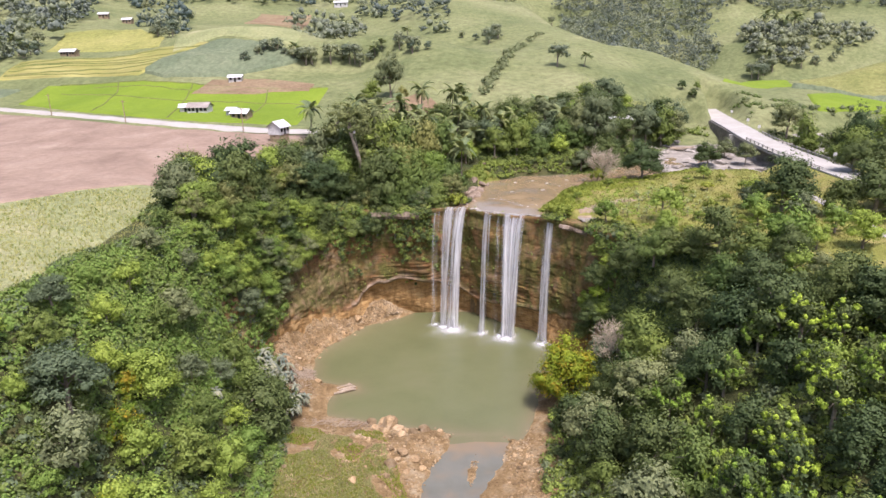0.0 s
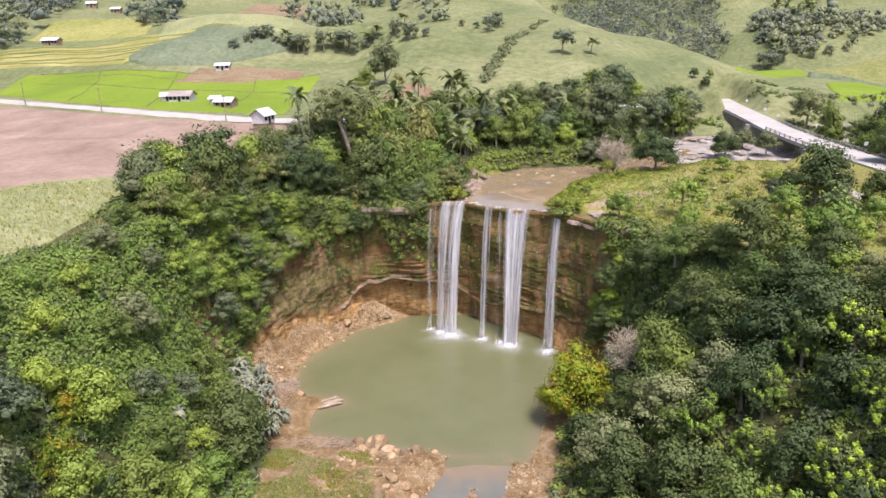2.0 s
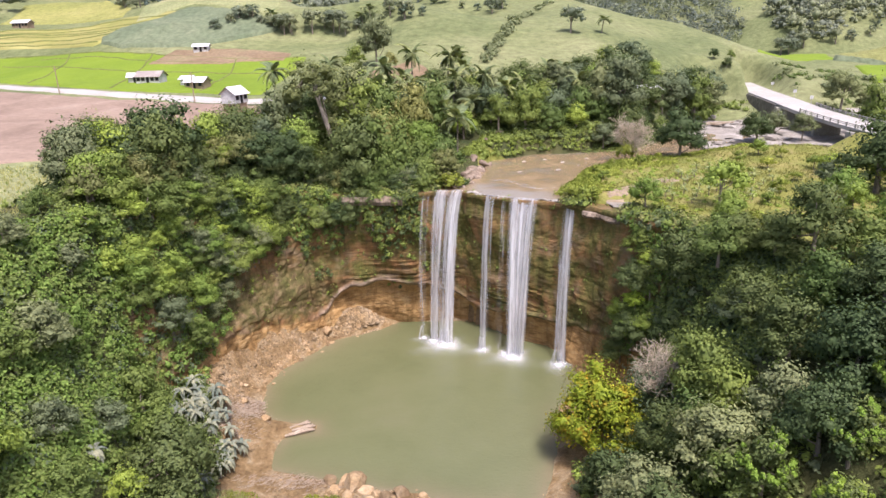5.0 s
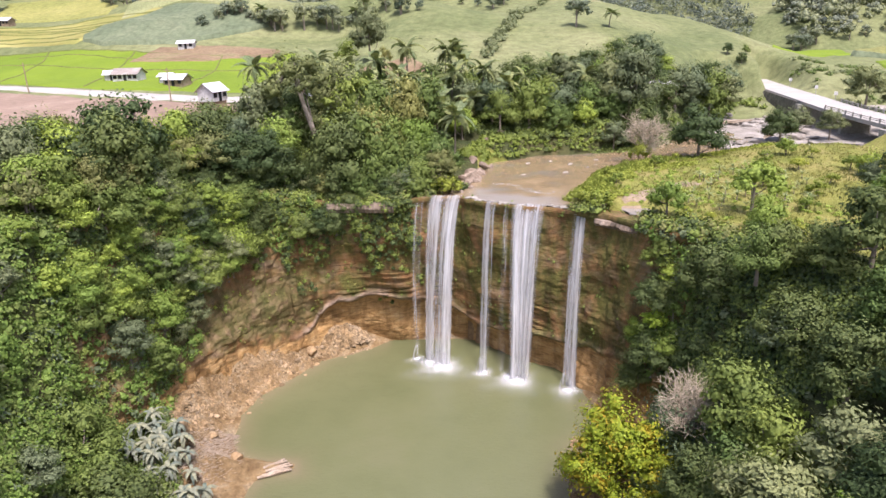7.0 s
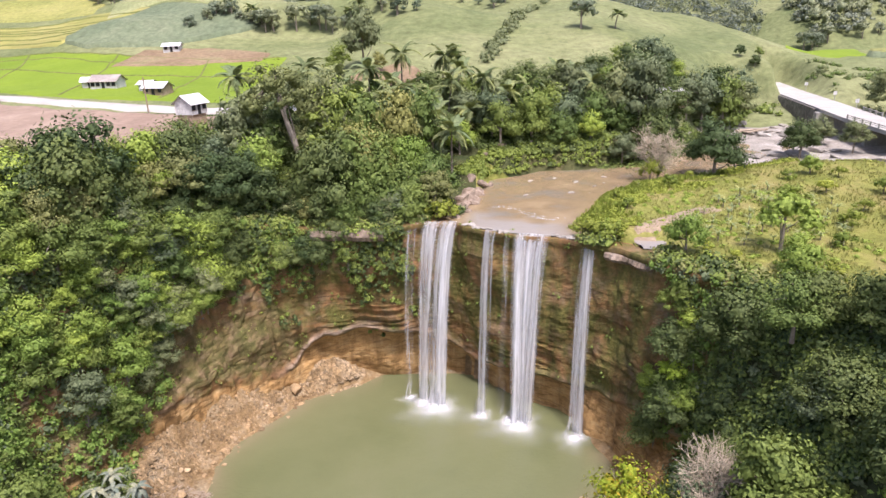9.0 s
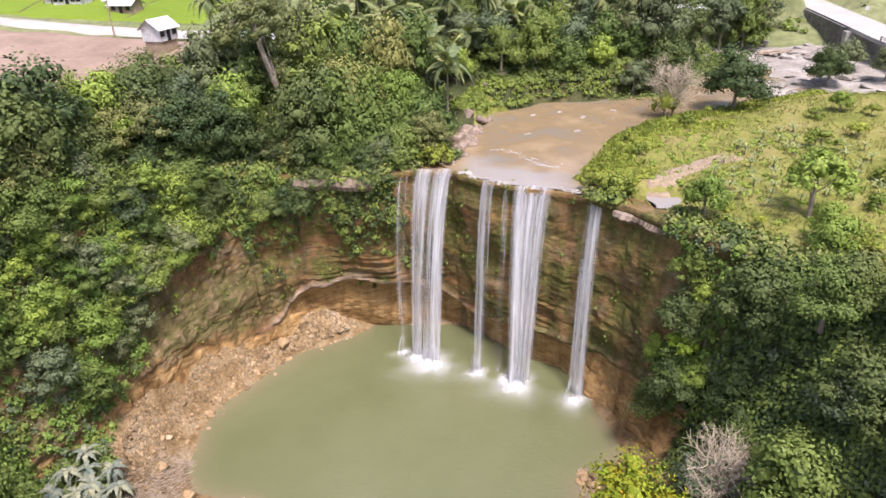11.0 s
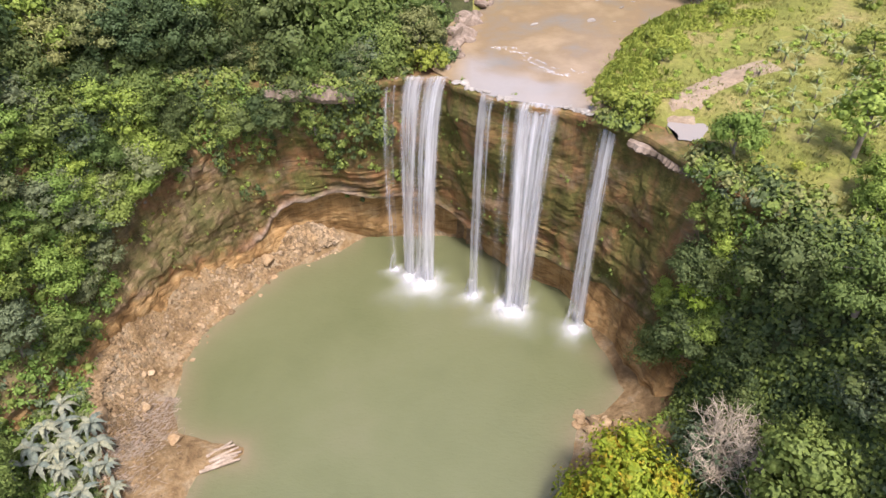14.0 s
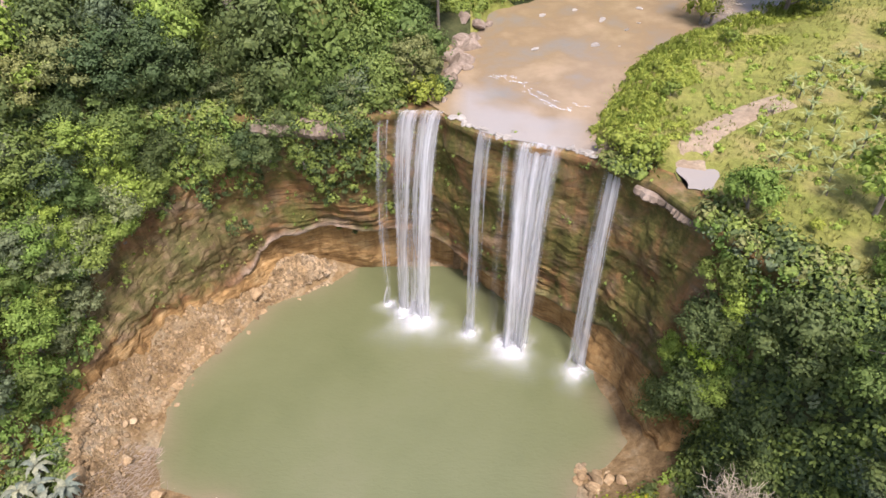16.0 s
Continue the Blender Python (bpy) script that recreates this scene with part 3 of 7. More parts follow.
def ground_height(x, y):
    x, y = np.asarray(x, float), np.asarray(y, float)
    z = top_height(x, y)
    in_rim, in_toe = inside(x, y, RIM), inside(x, y, TOE)
    d_rim, d_toe = edge_distance(x, y, RIM)[0], edge_distance(x, y, TOE)[0]
    d_pool, in_pool = edge_distance(x, y, POOL, True)[0], inside(x, y, POOL)
    d_stream = edge_distance(x, y, STREAM)[0]
    away = np.minimum(np.where(in_pool, 0, d_pool), np.maximum(d_stream - 5.5 - waves(x, y, 16, 8), 0))
    bank = smooth((-20 - x) / 6) * smooth((y - 124) / 10)
    floor = np.minimum(0.12 + 0.22 * away + (0.05 + 0.07 * bank) * away ** 2 * smooth((y - 118) / 10), 4.5 + 2.0 * bank) + (0.22 + 0.25 * bank) * waves(x, y, 6, 9) * smooth(away / 3)
    floor = floor + hill(x, y, 2.2, 102.5, 0.9, 5.5, 0.55, -12) + hill(x, y, -20.5, 172.2, 4.6, 2.4, 3.4, 15)
    floor = np.where(in_pool, -0.25 * np.minimum(d_pool, 8), floor)
    floor = np.where((d_stream < 7) & ~in_pool & (away <= 0), -0.3 + hill(x, y, 2.2, 102.5, 1.0, 6.0, 0.5, -12) + 0.12 * waves(x, y, 3, 12), floor)
    t = smooth(d_toe / (d_toe + d_rim + 1e-6))
    slope = floor * (1 - t) + z * t + np.sin(t * 3.14) * waves(x, y, 11, 10) * smooth((d_toe + d_rim - 6) / 10) * 1.2
    z = np.where(in_toe, floor, np.where(in_rim, slope, z))
    d_road, k_road = edge_distance(x, y, [p[:2] for p in DECK])
    uphill = x > np.interp(-y, [-p[1] for p in DECK], [p[0] for p in DECK])
    bench = np.where(uphill | (y < 204), smooth((13.0 - d_road) / 8.0), smooth((5.6 - d_road) / 1.5)) * np.maximum(smooth((y - 250) / 6), smooth((204 - y) / 6)) * smooth((y - 100) / 20)
    z = z * (1 - bench) + (np.interp(k_road, range(len(DECK)), [p[2] for p in DECK]) - 0.35) * bench
    flat = smooth((5.0 - np.hypot(x - 31.0, y - 155.8)) / 2.0) * (z > 29)
    return z * (1 - flat) + 31.45 * flat
# ---- end of heights ----


# ---- the ground: one sheet to the horizon ----
def spaced(parts):
    out = [parts[0][0]]
    for a, b, step in parts:
        n = max(1, round((b - a) / step))
        out += list(np.linspace(a, b, n + 1)[1:])
    return np.array(out)


gx = spaced([(-1500, -420, 60), (-420, -230, 10), (-230, -110, 5), (-110, 130, 1.6), (130, 260, 5), (260, 460, 10), (460, 1500, 60)])
gy = spaced([(-700, -100, 60), (-100, 40, 8), (40, 230, 1.6), (230, 420, 3.5), (420, 720, 8), (720, 1500, 40)])
GX, GY = np.meshgrid(gx, gy, indexing="ij")
GZ = ground_height(GX.ravel(), GY.ravel()).reshape(GX.shape)
cx, cy = (GX[:-1, :-1] + 0.5 * np.diff(GX, axis=0)[:, :-1]).ravel(), (GY[:-1, :-1] + 0.5 * np.diff(GY, axis=1)[:-1, :]).ravel()
in_gorge = inside(cx, cy, RIM)
near_water = inside(cx, cy, TOE)
plateau = ~in_gorge & (cx > -10) & (cx < 135) & (cy > 60) & (cy < 215)
woodland = ~in_gorge & (((cx > -66) & (cx < 7) & (cy > 60) & (cy < 214)) | ((cx > -30) & (cx < 120) & (cy >= 205) & (cy < 245)))
river_d, river_k = edge_distance(cx, cy, [p[:2] for p in RIVER])
rocky = (river_d < np.interp(river_k, range(len(RIVER)), [p[2] for p in RIVER]) + 1.0) & (cx > 46)
slots = np.where(rocky, 5, np.where(near_water, 2, np.where(in_gorge | woodland, 1, np.where(plateau, 3, np.where((cx < -50) & (cx > -200) & (cy < 165) & (cy > 40), 4, 0)))))
ground = new("ground", mesh_of("ground", np.stack([GX, GY, GZ], -1).reshape(-1, 3), grid_faces(len(gx), len(gy)), [M_HILL, M_LITTER, M_GRAVEL, M_GRASS, M_PALE, M_SLAB], True, slots))
tagged(ground, "rolling green hills around a wooded river gorge", "ground", kind="structure")


def bank_distance(x, y):
    """Metres from the river's edge, outwards."""
    d, along = edge_distance(x, y, [p[:2] for p in RIVER])
    return d - np.interp(along, range(len(RIVER)), [p[2] for p in RIVER])


def ground_at(x, y):
    return float(ground_height(np.array([x]), np.array([y]))[0])


def draped(name, near, far, mat, lift, label, category="field", nu=60, nv=24, wobble=0.0, kind="structure", skirt=1.5):
    """A field or road laid over the ground between two edges."""
    a, b = resample(near, nu), resample(far, nu)
    v = np.linspace(0, 1, nv)
    x = a[:, None, 0] * (1 - v) + b[:, None, 0] * v
    y = a[:, None, 1] * (1 - v) + b[:, None, 1] * v
    z = ground_height(x.ravel(), y.ravel()).reshape(x.shape) + lift + wobble * waves(x, y, 7, 21)
    rim = np.zeros(x.shape, bool)
    rim[0], rim[-1], rim[:, 0], rim[:, -1] = True, True, True, True
    z = np.where(rim, z - skirt - lift, z)
    ob = new(name, mesh_of(name, np.stack([x, y, z], -1).reshape(-1, 3), grid_faces(nu, nv), mat, True))
    return tagged(ob, label, category, kind=kind)


def strip(line, width):
    p = resample(line, 60)
    w = np.gradient(p, axis=0)
    n = np.stack([-w[:, 1], w[:, 0]], 1) / np.linalg.norm(w, axis=1)[:, None]
    return p - n * width / 2, p + n * width / 2


draped("ploughed_field", [(-330, 190), (-200, 152), (-130, 138), (-97, 139), (-86, 152), (-70, 160), (-58, 176), (-44, 188)],
       [(-330, 330), (-180, 266), (-146, 249), (-117, 232), (-94, 221.5), (-73, 215.5), (-56, 211), (-40, 208)], M_BROWN, 0.25, "bare ploughed field of pale pinkish brown soil", nu=90, nv=50)
draped("road", *strip([(-330, 345), (-240, 303), (-183, 273), (-150, 256.5), (-120, 239.5), (-96, 226), (-74, 219), (-58, 215), (-38, 213), (-12, 222)], 6.6), M_ROAD, 0.45, "pale gravel country road past the fields", "road", nu=110, nv=6)
draped("rice_field", [(-182, 283), (-148, 261.5), (-119, 244.5), (-96, 232), (-74, 225), (-50, 221.5)], [(-186, 313), (-141, 309), (-112, 299), (-74, 283), (-50, 288)], M_RICE, 0.35, "bright green young rice paddies", nu=70, nv=30)
for k, line in enumerate(([(-172, 297), (-140, 285), (-105, 268), (-74, 262), (-52, 258)], [(-150, 309), (-142, 290), (-138, 258)], [(-112, 297), (-106, 270), (-100, 236)], [(-160, 303), (-130, 297), (-108, 285), (-76, 276)], [(-76, 283), (-72, 262), (-70, 227)], [(-180, 312), (-141, 307), (-112, 297), (-74, 281), (-52, 286)])):
    draped("field_bund", *strip(line, 1.2), M_BUND, 0.55, "low grassy earth bank between rice paddies", "bund", nu=50, nv=4, skirt=0.5)
draped("terraces", [(-214, 320), (-196, 321), (-171, 320), (-143, 313)], [(-214, 342), (-190, 348), (-150, 360), (-116, 354)], M_STRAW, 0.4, "stepped terraces of yellowing ripe rice", nu=60, nv=24)
for k in range(6):
    u = (k + 0.6) / 6.4
    near, far = [(-213, 321), (-196, 322), (-171, 321), (-144, 315)], [(-213, 341), (-190, 347), (-150, 358), (-118, 353)]
    line = [(a[0] + (b[0] - a[0]) * u, a[1] + (b[1] - a[1]) * u + 1.5 * math.sin(k * 2 + a[0] * 0.05)) for a, b in zip(near, far)]
    draped("terrace_bank", *strip(line, 1.5 + 0.5 * (k % 2)), M_BUND, 0.7, "grassy green bank between rice terraces", "bund", nu=50, nv=4, skirt=0.6)
draped("cane_field", [(-141, 316), (-128, 307), (-100, 306), (-80, 318), (-70, 327)], [(-142, 318), (-134, 340), (-118, 356), (-98, 345), (-74, 331)], M_BLUE, 1.3, "blue-green block of dense sugar cane", nu=60, nv=24, wobble=0.2)
draped("bare_plot", [(-108, 280), (-84, 274), (-58, 280)], [(-106, 303), (-82, 302), (-58, 292)], M_REDSOIL, 0.5, "patch of bare reddish soil beside a hut")
draped("rice_field", [(128, 332), (150, 345), (178, 360)], [(150, 380), (190, 440), (205, 445)], M_RICE, 0.4, "bright green rice paddy in a side valley", nu=50, nv=30)
draped("rice_field", [(150, 285), (180, 290), (230, 300)], [(165, 325), (200, 345), (240, 352)], M_RICE, 0.4, "bright green rice paddy in a side valley", nu=50, nv=30)
draped("hill_crop", [(178, 362), (215, 362), (262, 358), (300, 350)], [(205, 415), (235, 420), (270, 418), (305, 405)], M_OLIVE, 0.5, "rounded mound of yellowish cane", nu=50, nv=30)
draped("hill_crop", [(-140, 345), (-118, 358), (-98, 348), (-74, 334)], [(-150, 385), (-110, 392), (-90, 385), (-75, 375)], M_PALE, 0.5, "pale ridge of young cane behind dark hedges", nu=50, nv=24)
draped("farm_track", *strip([(89.3, 172), (89.4, 165), (89.9, 153), (89.5, 143), (88, 132)], 3.2), M_ROAD, 0.2, "narrow tan dirt track below the road", "track", nu=50, nv=6, skirt=0.3)


draped("hill_crop", [(-220, 375), (-200, 372), (-178, 369), (-150, 360)], [(-228, 412), (-212, 428), (-186, 420), (-158, 388)], M_GOLD, 0.5, "low hilltop of yellow-green crops", nu=50, nv=20)
draped("terraces", [(-142, 480), (-120, 470), (-98, 468)], [(-142, 530), (-122, 532), (-104, 535)], M_REDSOIL, 0.6, "bare brown terraces on a far hillside", nu=30, nv=20)
draped("bare_bank", [(48, 256), (75, 270), (98, 282)], [(50, 262), (75, 277), (97, 288)], M_OLIVE, 0.6, "dry brownish cane edge along the hill's foot", nu=50, nv=8)
draped("cane_field", [(172, 352), (200, 352), (230, 352), (262, 347)], [(174, 359), (200, 360), (230, 360), (264, 354)], M_BLUE, 2.2, "greyish hedge of tall cane beside the paddy", nu=60, nv=10, wobble=0.3)
draped("bare_plot", [(-6, 236), (-30, 250), (-26, 258)], [(-2, 246), (-8, 262), (-12, 268)], M_REDSOIL, 0.5, "bare reddish yard among trees")
draped("cane_field", [(-300, 300), (-240, 292), (-196, 284)], [(-300, 330), (-240, 318), (-192, 308)], M_BLUE, 0.8, "blue-green block of dense sugar cane", nu=40, nv=20)


# ---- water ----
def water_sheet(name, outline, z, mat, label, category, step, shallow):
    """A level sheet inside an outline, with the layer "shallow" set by place."""
    ox, oy = [p[0] for p in outline], [p[1] for p in outline]
    bm = bmesh.new()
    f = bm.faces.new([bm.verts.new((x, y, z)) for x, y in outline])
    bmesh.ops.triangulate(bm, faces=[f])
    for axis, low, high in ((0, min(ox), max(ox)), (1, max(min(oy), 60), max(oy))):
        at = low + step
        while at < min(high, 260):
            spot, way = [0, 0, z], [0, 0, 0]
            spot[axis], way[axis] = at, 1
            bmesh.ops.bisect_plane(bm, geom=bm.verts[:] + bm.edges[:] + bm.faces[:], plane_co=spot, plane_no=way)
            at += step
    me = bpy.data.meshes.new(name)
    bm.to_mesh(me)
    bm.free()
    co = np.zeros(len(me.vertices) * 3, np.float32)
    me.vertices.foreach_get("co", co)
    t = np.clip(shallow(co[0::3].astype(float), co[1::3].astype(float)), 0, 1)
    layer = me.color_attributes.new("shallow", "FLOAT_COLOR", "POINT")
    layer.data.foreach_set("color", np.stack([t, t, t, np.ones_like(t)], 1).astype(np.float32).ravel())
    me.materials.append(mat)
    return tagged(new(name, me), label, category, kind="structure")


def pool_edge(x, y):
    d = np.where(inside(x, y, POOL), edge_distance(x, y, POOL, True)[0], 1.5)
    return np.exp(-d / 1.6) * (0.75 + 0.3 * waves(x, y, 9, 71)) * np.where((y > 150) & (x > -12), 0.1, 1) + smooth((112 - y) / 7) * (0.45 + 0.45 * waves(x, y, 8, 73))


def thin_flow(x, y):
    d = edge_distance(x, y, [p[:2] for p in LIP])[0]
    return 0.85 * smooth((9.5 - d + 2.5 * waves(x, y, 7, 72)) / 6) * smooth((24 - x) / 8) * smooth((x - 3) / 4)


water_sheet("water", [(-37, 120), (-38, 150), (-33, 163), (-26, 172), (-10, 178), (10, 176), (28, 160), (29, 138), (20, 118), (14, 100), (14, -300), (-16, -300), (-16, 112)], 0.0, M_POOL, "murky olive-green plunge pool under the falls", "water", 1.2, pool_edge)
water_sheet("river", [(3.4, 170.4), (8.2, 165.9), (11.3, 164.3), (17.9, 162.0), (22.2, 159.3), (27, 169), (32.5, 180), (42, 188.5), (57, 197), (72, 200), (90, 199), (125, 214), (160, 240), (300, 280),
                      (300, 320), (150, 285), (112, 268), (90, 264), (72, 252), (56, 234), (40, 218), (27, 214), (12, 216), (2, 204), (0, 186), (-1, 176)], 31.05, M_RIVER, "shallow muddy brown river above the falls", "water", 1.5, thin_flow)
# Sheet laid just over the pool water to carry that painted sky grey.
water_sheet("stream", [(-8, 108.5), (-3, 110.5), (3, 111.5), (10, 111), (13, 107), (12, 95), (12, 62), (-13, 62), (-12, 95)], 0.02, M_STREAM, "pale shallow stream leaving the pool", "water", 1.0, lambda x, y: 0.8 * smooth((y - 106) / 4) + 0.35 * waves(x, y, 5, 77))
# An even 0.75 mixes in pale grey that stands in for reflected sky.
water_sheet("puddle", [(31.4 + (2.0 + 0.45 * math.sin(3 * a + 1) + 0.2 * math.sin(5 * a)) * math.cos(a), 155.4 + (2.9 + 0.4 * math.cos(2 * a) + 0.3 * math.sin(4 * a)) * math.sin(a)) for a in np.linspace(0, 6.283, 28)[:-1]], 31.52, M_RIVER, "small grey rock pool at the cliff edge", "water", 0.8, lambda x, y: 0 * x + 0.75)

# ---- the cliff ----

def cliff_mesh():
    nu, nv = 330, 110
    lip, foot = np.array(LIP), np.array(FOOT)
    s = np.linspace(0, len(LIP) - 1, nu)
    k = np.arange(len(LIP))
    lx, ly, lz = (np.interp(s, k, lip[:, c]) for c in range(3))
    fx, fy = (np.interp(s, k, foot[:, c]) for c in range(2))
    for a in (lx, ly, lz, fx, fy):
        a[1:-1] = 0.25 * a[:-2] + 0.5 * a[1:-1] + 0.25 * a[2:]
    tx, ty = np.gradient(lx), np.gradient(ly)
    ln = np.hypot(tx, ty)
    nx, ny = ty / ln, -tx / ln          # towards the pool
    verts, zones = np.zeros((nu, nv + 8, 3)), np.zeros((nu, nv + 8, 4))
    along = np.r_[0, np.cumsum(np.hypot(np.diff(lx), np.diff(ly)))]
    for j in range(nv):
        v = j / (nv - 1)
        z = -1.5 + (lz + 1.5) * v
        dip = z + 1.6 * np.sin(along * 0.045 + 0.6) + 0.5 * np.sin(along * 0.17)
        out = np.zeros(nu)
        for size, depth, seed in ((6.5, 0.30, 1),):
            q = dip / size + 0.14 * waves(along, z * 0.4, 30, 30 + seed) + seed * 0.37
            fr = q - np.floor(q)
            r = np.sin(np.floor(q) * 12.9898 + seed) * 43758.5453
            r = r - np.floor(r)
            out += depth * (r * 1.5 - 0.5 + (0.9 * np.clip(fr * 7, 0, 1) - 0.5 * fr) * np.clip(r * 3 - 1.4, 0, 1))
        out += 0.6 * waves(along, z, 13, 41) + 0.22 * waves(along, z * 0.5, 5, 49) + 0.12 * waves(along, z, 3.2, 42) + 0.06 * waves(along, z, 1.3, 43)
        # the top of the soft bed that the water has hollowed out, and the hard ledge over it
        top = np.interp(s, *zip(*BED)) + 0.35 * waves(along, 0 * along, 7, 46)
        below = smooth((top - z) / 0.5)
        ledge = np.exp(-((z - top - 0.55) / 0.55) ** 2)
        deep = np.interp(s, (0, 3.6, 4.4, 5.2, 7, 9, 14, 16.5, 18, 20), (0.1, 0.1, 0.4, 0.8, 1.1, 1.9, 2.1, 0.6, 0.3, 0.3))
        ribs = np.where(z > top, smooth((z - top) / 1.0) * smooth((top + 8 - z) / 4), 0) * 0.2 * np.tanh(4 * np.sin(dip * 4.6 + 1.5 * np.sin(dip * 1.7))) * smooth(waves(along, dip, 14, 47) + 0.6) * smooth((s - 4.6) / 1.0)
        out += ledge * np.interp(s, (0, 3.8, 4.5, 5, 9, 16, 20), (0.05, 0.1, 0.6, 0.8, 0.6, 0.35, 0.2)) - below * deep * (0.55 + 0.45 * smooth((top - z) / 3)) + ribs
        out += np.interp(s, (15.8, 16.6, 18.6, 20), (0, 1.0, 1.0, 0.4)) * below * smooth((top - z) / 2.5) * (0.3 * np.abs(waves(along, dip, 3.5, 48)) + 0.3)
        out += smooth((5.2 - s) / 1.0) * (0.35 * waves(along, z * 0.35, 4, 50) + 0.25 * np.abs(waves(along * 1.2, z * 0.7, 1.8, 51)))
        turf = np.where(z > top, smooth((z - top - 0.8) / 1.5), 0) * smooth((20 - z) / 5) * smooth((5.0 - s) / 1.2)
        zones[:, j] = np.stack([below, np.where(z > top - 0.1, ledge, 0) * np.interp(s, (3.8, 4.6, 5.6, 7, 9, 20), (0, 0.9, 0.9, 0.45, 0.2, 0.1)), 0.8 * turf, np.ones(nu)], 1)
        cap = np.exp(-((z - lz + 0.4) / 0.8) ** 2) * 0.5
        x = fx * (1 - v) + lx * v + nx * (out * min(1, (1 - v) * 6 + 0.15) + cap)
        y = fy * (1 - v) + ly * v + ny * (out * min(1, (1 - v) * 6 + 0.15) + cap)
        verts[:, j] = np.stack([x, y, z], 1)
    for j in range(8):                  # the flat top runs back under the soil and the river
        back = (j + 1) * 1.15
        x, y = lx - nx * back, ly - ny * back
        z = lz + 0.05 * waves(x, y, 3, 45) - 0.06 * j
        verts[:, nv + j] = np.stack([x, y, z], 1)
    me = mesh_of("cliff", verts.reshape(-1, 3), grid_faces(nu, nv + 8), M_CLIFF, False)
    me.color_attributes.new("zone", "FLOAT_COLOR", "POINT").data.foreach_set("color", zones.astype(np.float32).ravel())
    return me


tagged(new("cliff", cliff_mesh()), "curved layered brown sandstone cliff with mossy patches", "cliff", kind="structure")


# ---- waterfalls ----
def fall_sheet(name, a, b, top, bottom, throw, mat, parent, seed, spread=1.0, ragged=0.25, label=""):
    """A sheet of water that leaves the lip between a and b and arcs down."""
    r = np.random.RandomState(seed)
    a, b = np.array(a, float), np.array(b, float)
    width = float(np.linalg.norm(b - a))
    nu, nv = max(5, int(width / 0.22)), 44
    n = np.array((-0.42, -0.91))
    jit = np.convolve(r.randn(nu + 6), np.ones(7) / 7, "valid") * ragged * 2.2
    verts, thin, uvs = [], [], []
    for i in range(nu):
        u = i / (nu - 1)
        for j in range(nv):
            v = j / (nv - 1)
            drop = v ** 1.25
            mid, off = (a + b) / 2, (b - a) * (u - 0.5)
            p = mid + off * (1 + (spread - 1) * v) + n * ((throw + jit[i] * 1.2) * math.sqrt(drop) + jit[i] * 0.5) + r.randn(2) * 0.03
            verts.append((p[0], p[1], top + 0.12 * math.exp(-v * 40) - (top - bottom) * drop))
            side = min(1, min(u, 1 - u) * 5 + 0.12)
            thin.append(side * min(1, 0.55 + v * 3))
            uvs.append((u * width + seed * 7.3, drop * (top - bottom) + seed * 3.1))
    faces = grid_faces(nu, nv)
    me = mesh_of(name, verts, faces, mat, True)
    col = me.color_attributes.new("thin", "FLOAT_COLOR", "POINT")
    col.data.foreach_set("color", np.array([(t, t, t, 1) for t in thin], np.float32).ravel())
    uv = me.uv_layers.new(name="drop")
    order = np.zeros(len(me.loops), np.int32)
    me.loops.foreach_get("vertex_index", order)
    uv.data.foreach_set("uv", np.array(uvs, np.float32)[order].ravel())
    return part(name, me, parent, label)


def foam_disc(name, x, y, rx, ry, mat, parent, z=0.03, height=0.0, turn=0.0, label=""):
    verts, thin, faces = [], [], []
    rings, sides = 12, 40
    for i in range(rings):
        k = i / (rings - 1)
        for j in range(sides):
            a = j * 6.2832 / sides
            w = 1 + 0.18 * math.sin(3 * a + x) + 0.1 * math.sin(7 * a + y)
            px, py = rx * k * w * math.cos(a), ry * k * w * math.sin(a)
            c, s = math.cos(turn), math.sin(turn)
            verts.append((x + px * c - py * s, y + px * s + py * c, z + height * (1 - k * k) * (0.8 + 0.2 * math.sin(5 * a + 9 * k))))
            thin.append((1 - k) ** 1.3)
    for i in range(rings - 1):
        for j in range(sides):
            q = (j + 1) % sides
            faces.append((i * sides + j, i * sides + q, (i + 1) * sides + q, (i + 1) * sides + j))
    me = mesh_of(name, verts, faces, mat, True)
    col = me.color_attributes.new("thin", "FLOAT_COLOR", "POINT")
    col.data.foreach_set("color", np.array([(t, t, t, 1) for t in thin], np.float32).ravel())
    return part(name, me, parent, label)


def waterfall(label, sheets, foams):
    fall = thing("waterfall", label, "waterfall", "falls along the cliff")
    for s in sheets:
        fall_sheet("strand", *s[:5], s[5], fall, *s[6:])
    for k, (x, y, rx, ry) in enumerate(foams):
        foam_disc("foam", x, y - 0.5, rx * 1.7, ry * 1.7, M_FOAM, fall, 0.03, 0.0, 0.4)
        foam_disc("splash", x - 0.1, y - 0.5, rx * 1.15, ry * 1.2, M_SPRAY, fall, 0.05, 0.1, 0.9)
        if k == 0:
            foam_disc("mist", x - 0.6, y - 1.2, rx * 2.6, ry * 2.8, M_MIST, fall, 0.08, 0.1, 0.4)
            fall_sheet("spray", (x - rx * 0.5, y + 0.8 + 0.2 * rx), (x + rx * 0.5, y + 0.8 - 0.2 * rx), 2.6, 0.0, 1.4, M_VEIL, fall, 60 + int(abs(x) * 3), 1.7, 0.35, "thin white spray")
    return fall


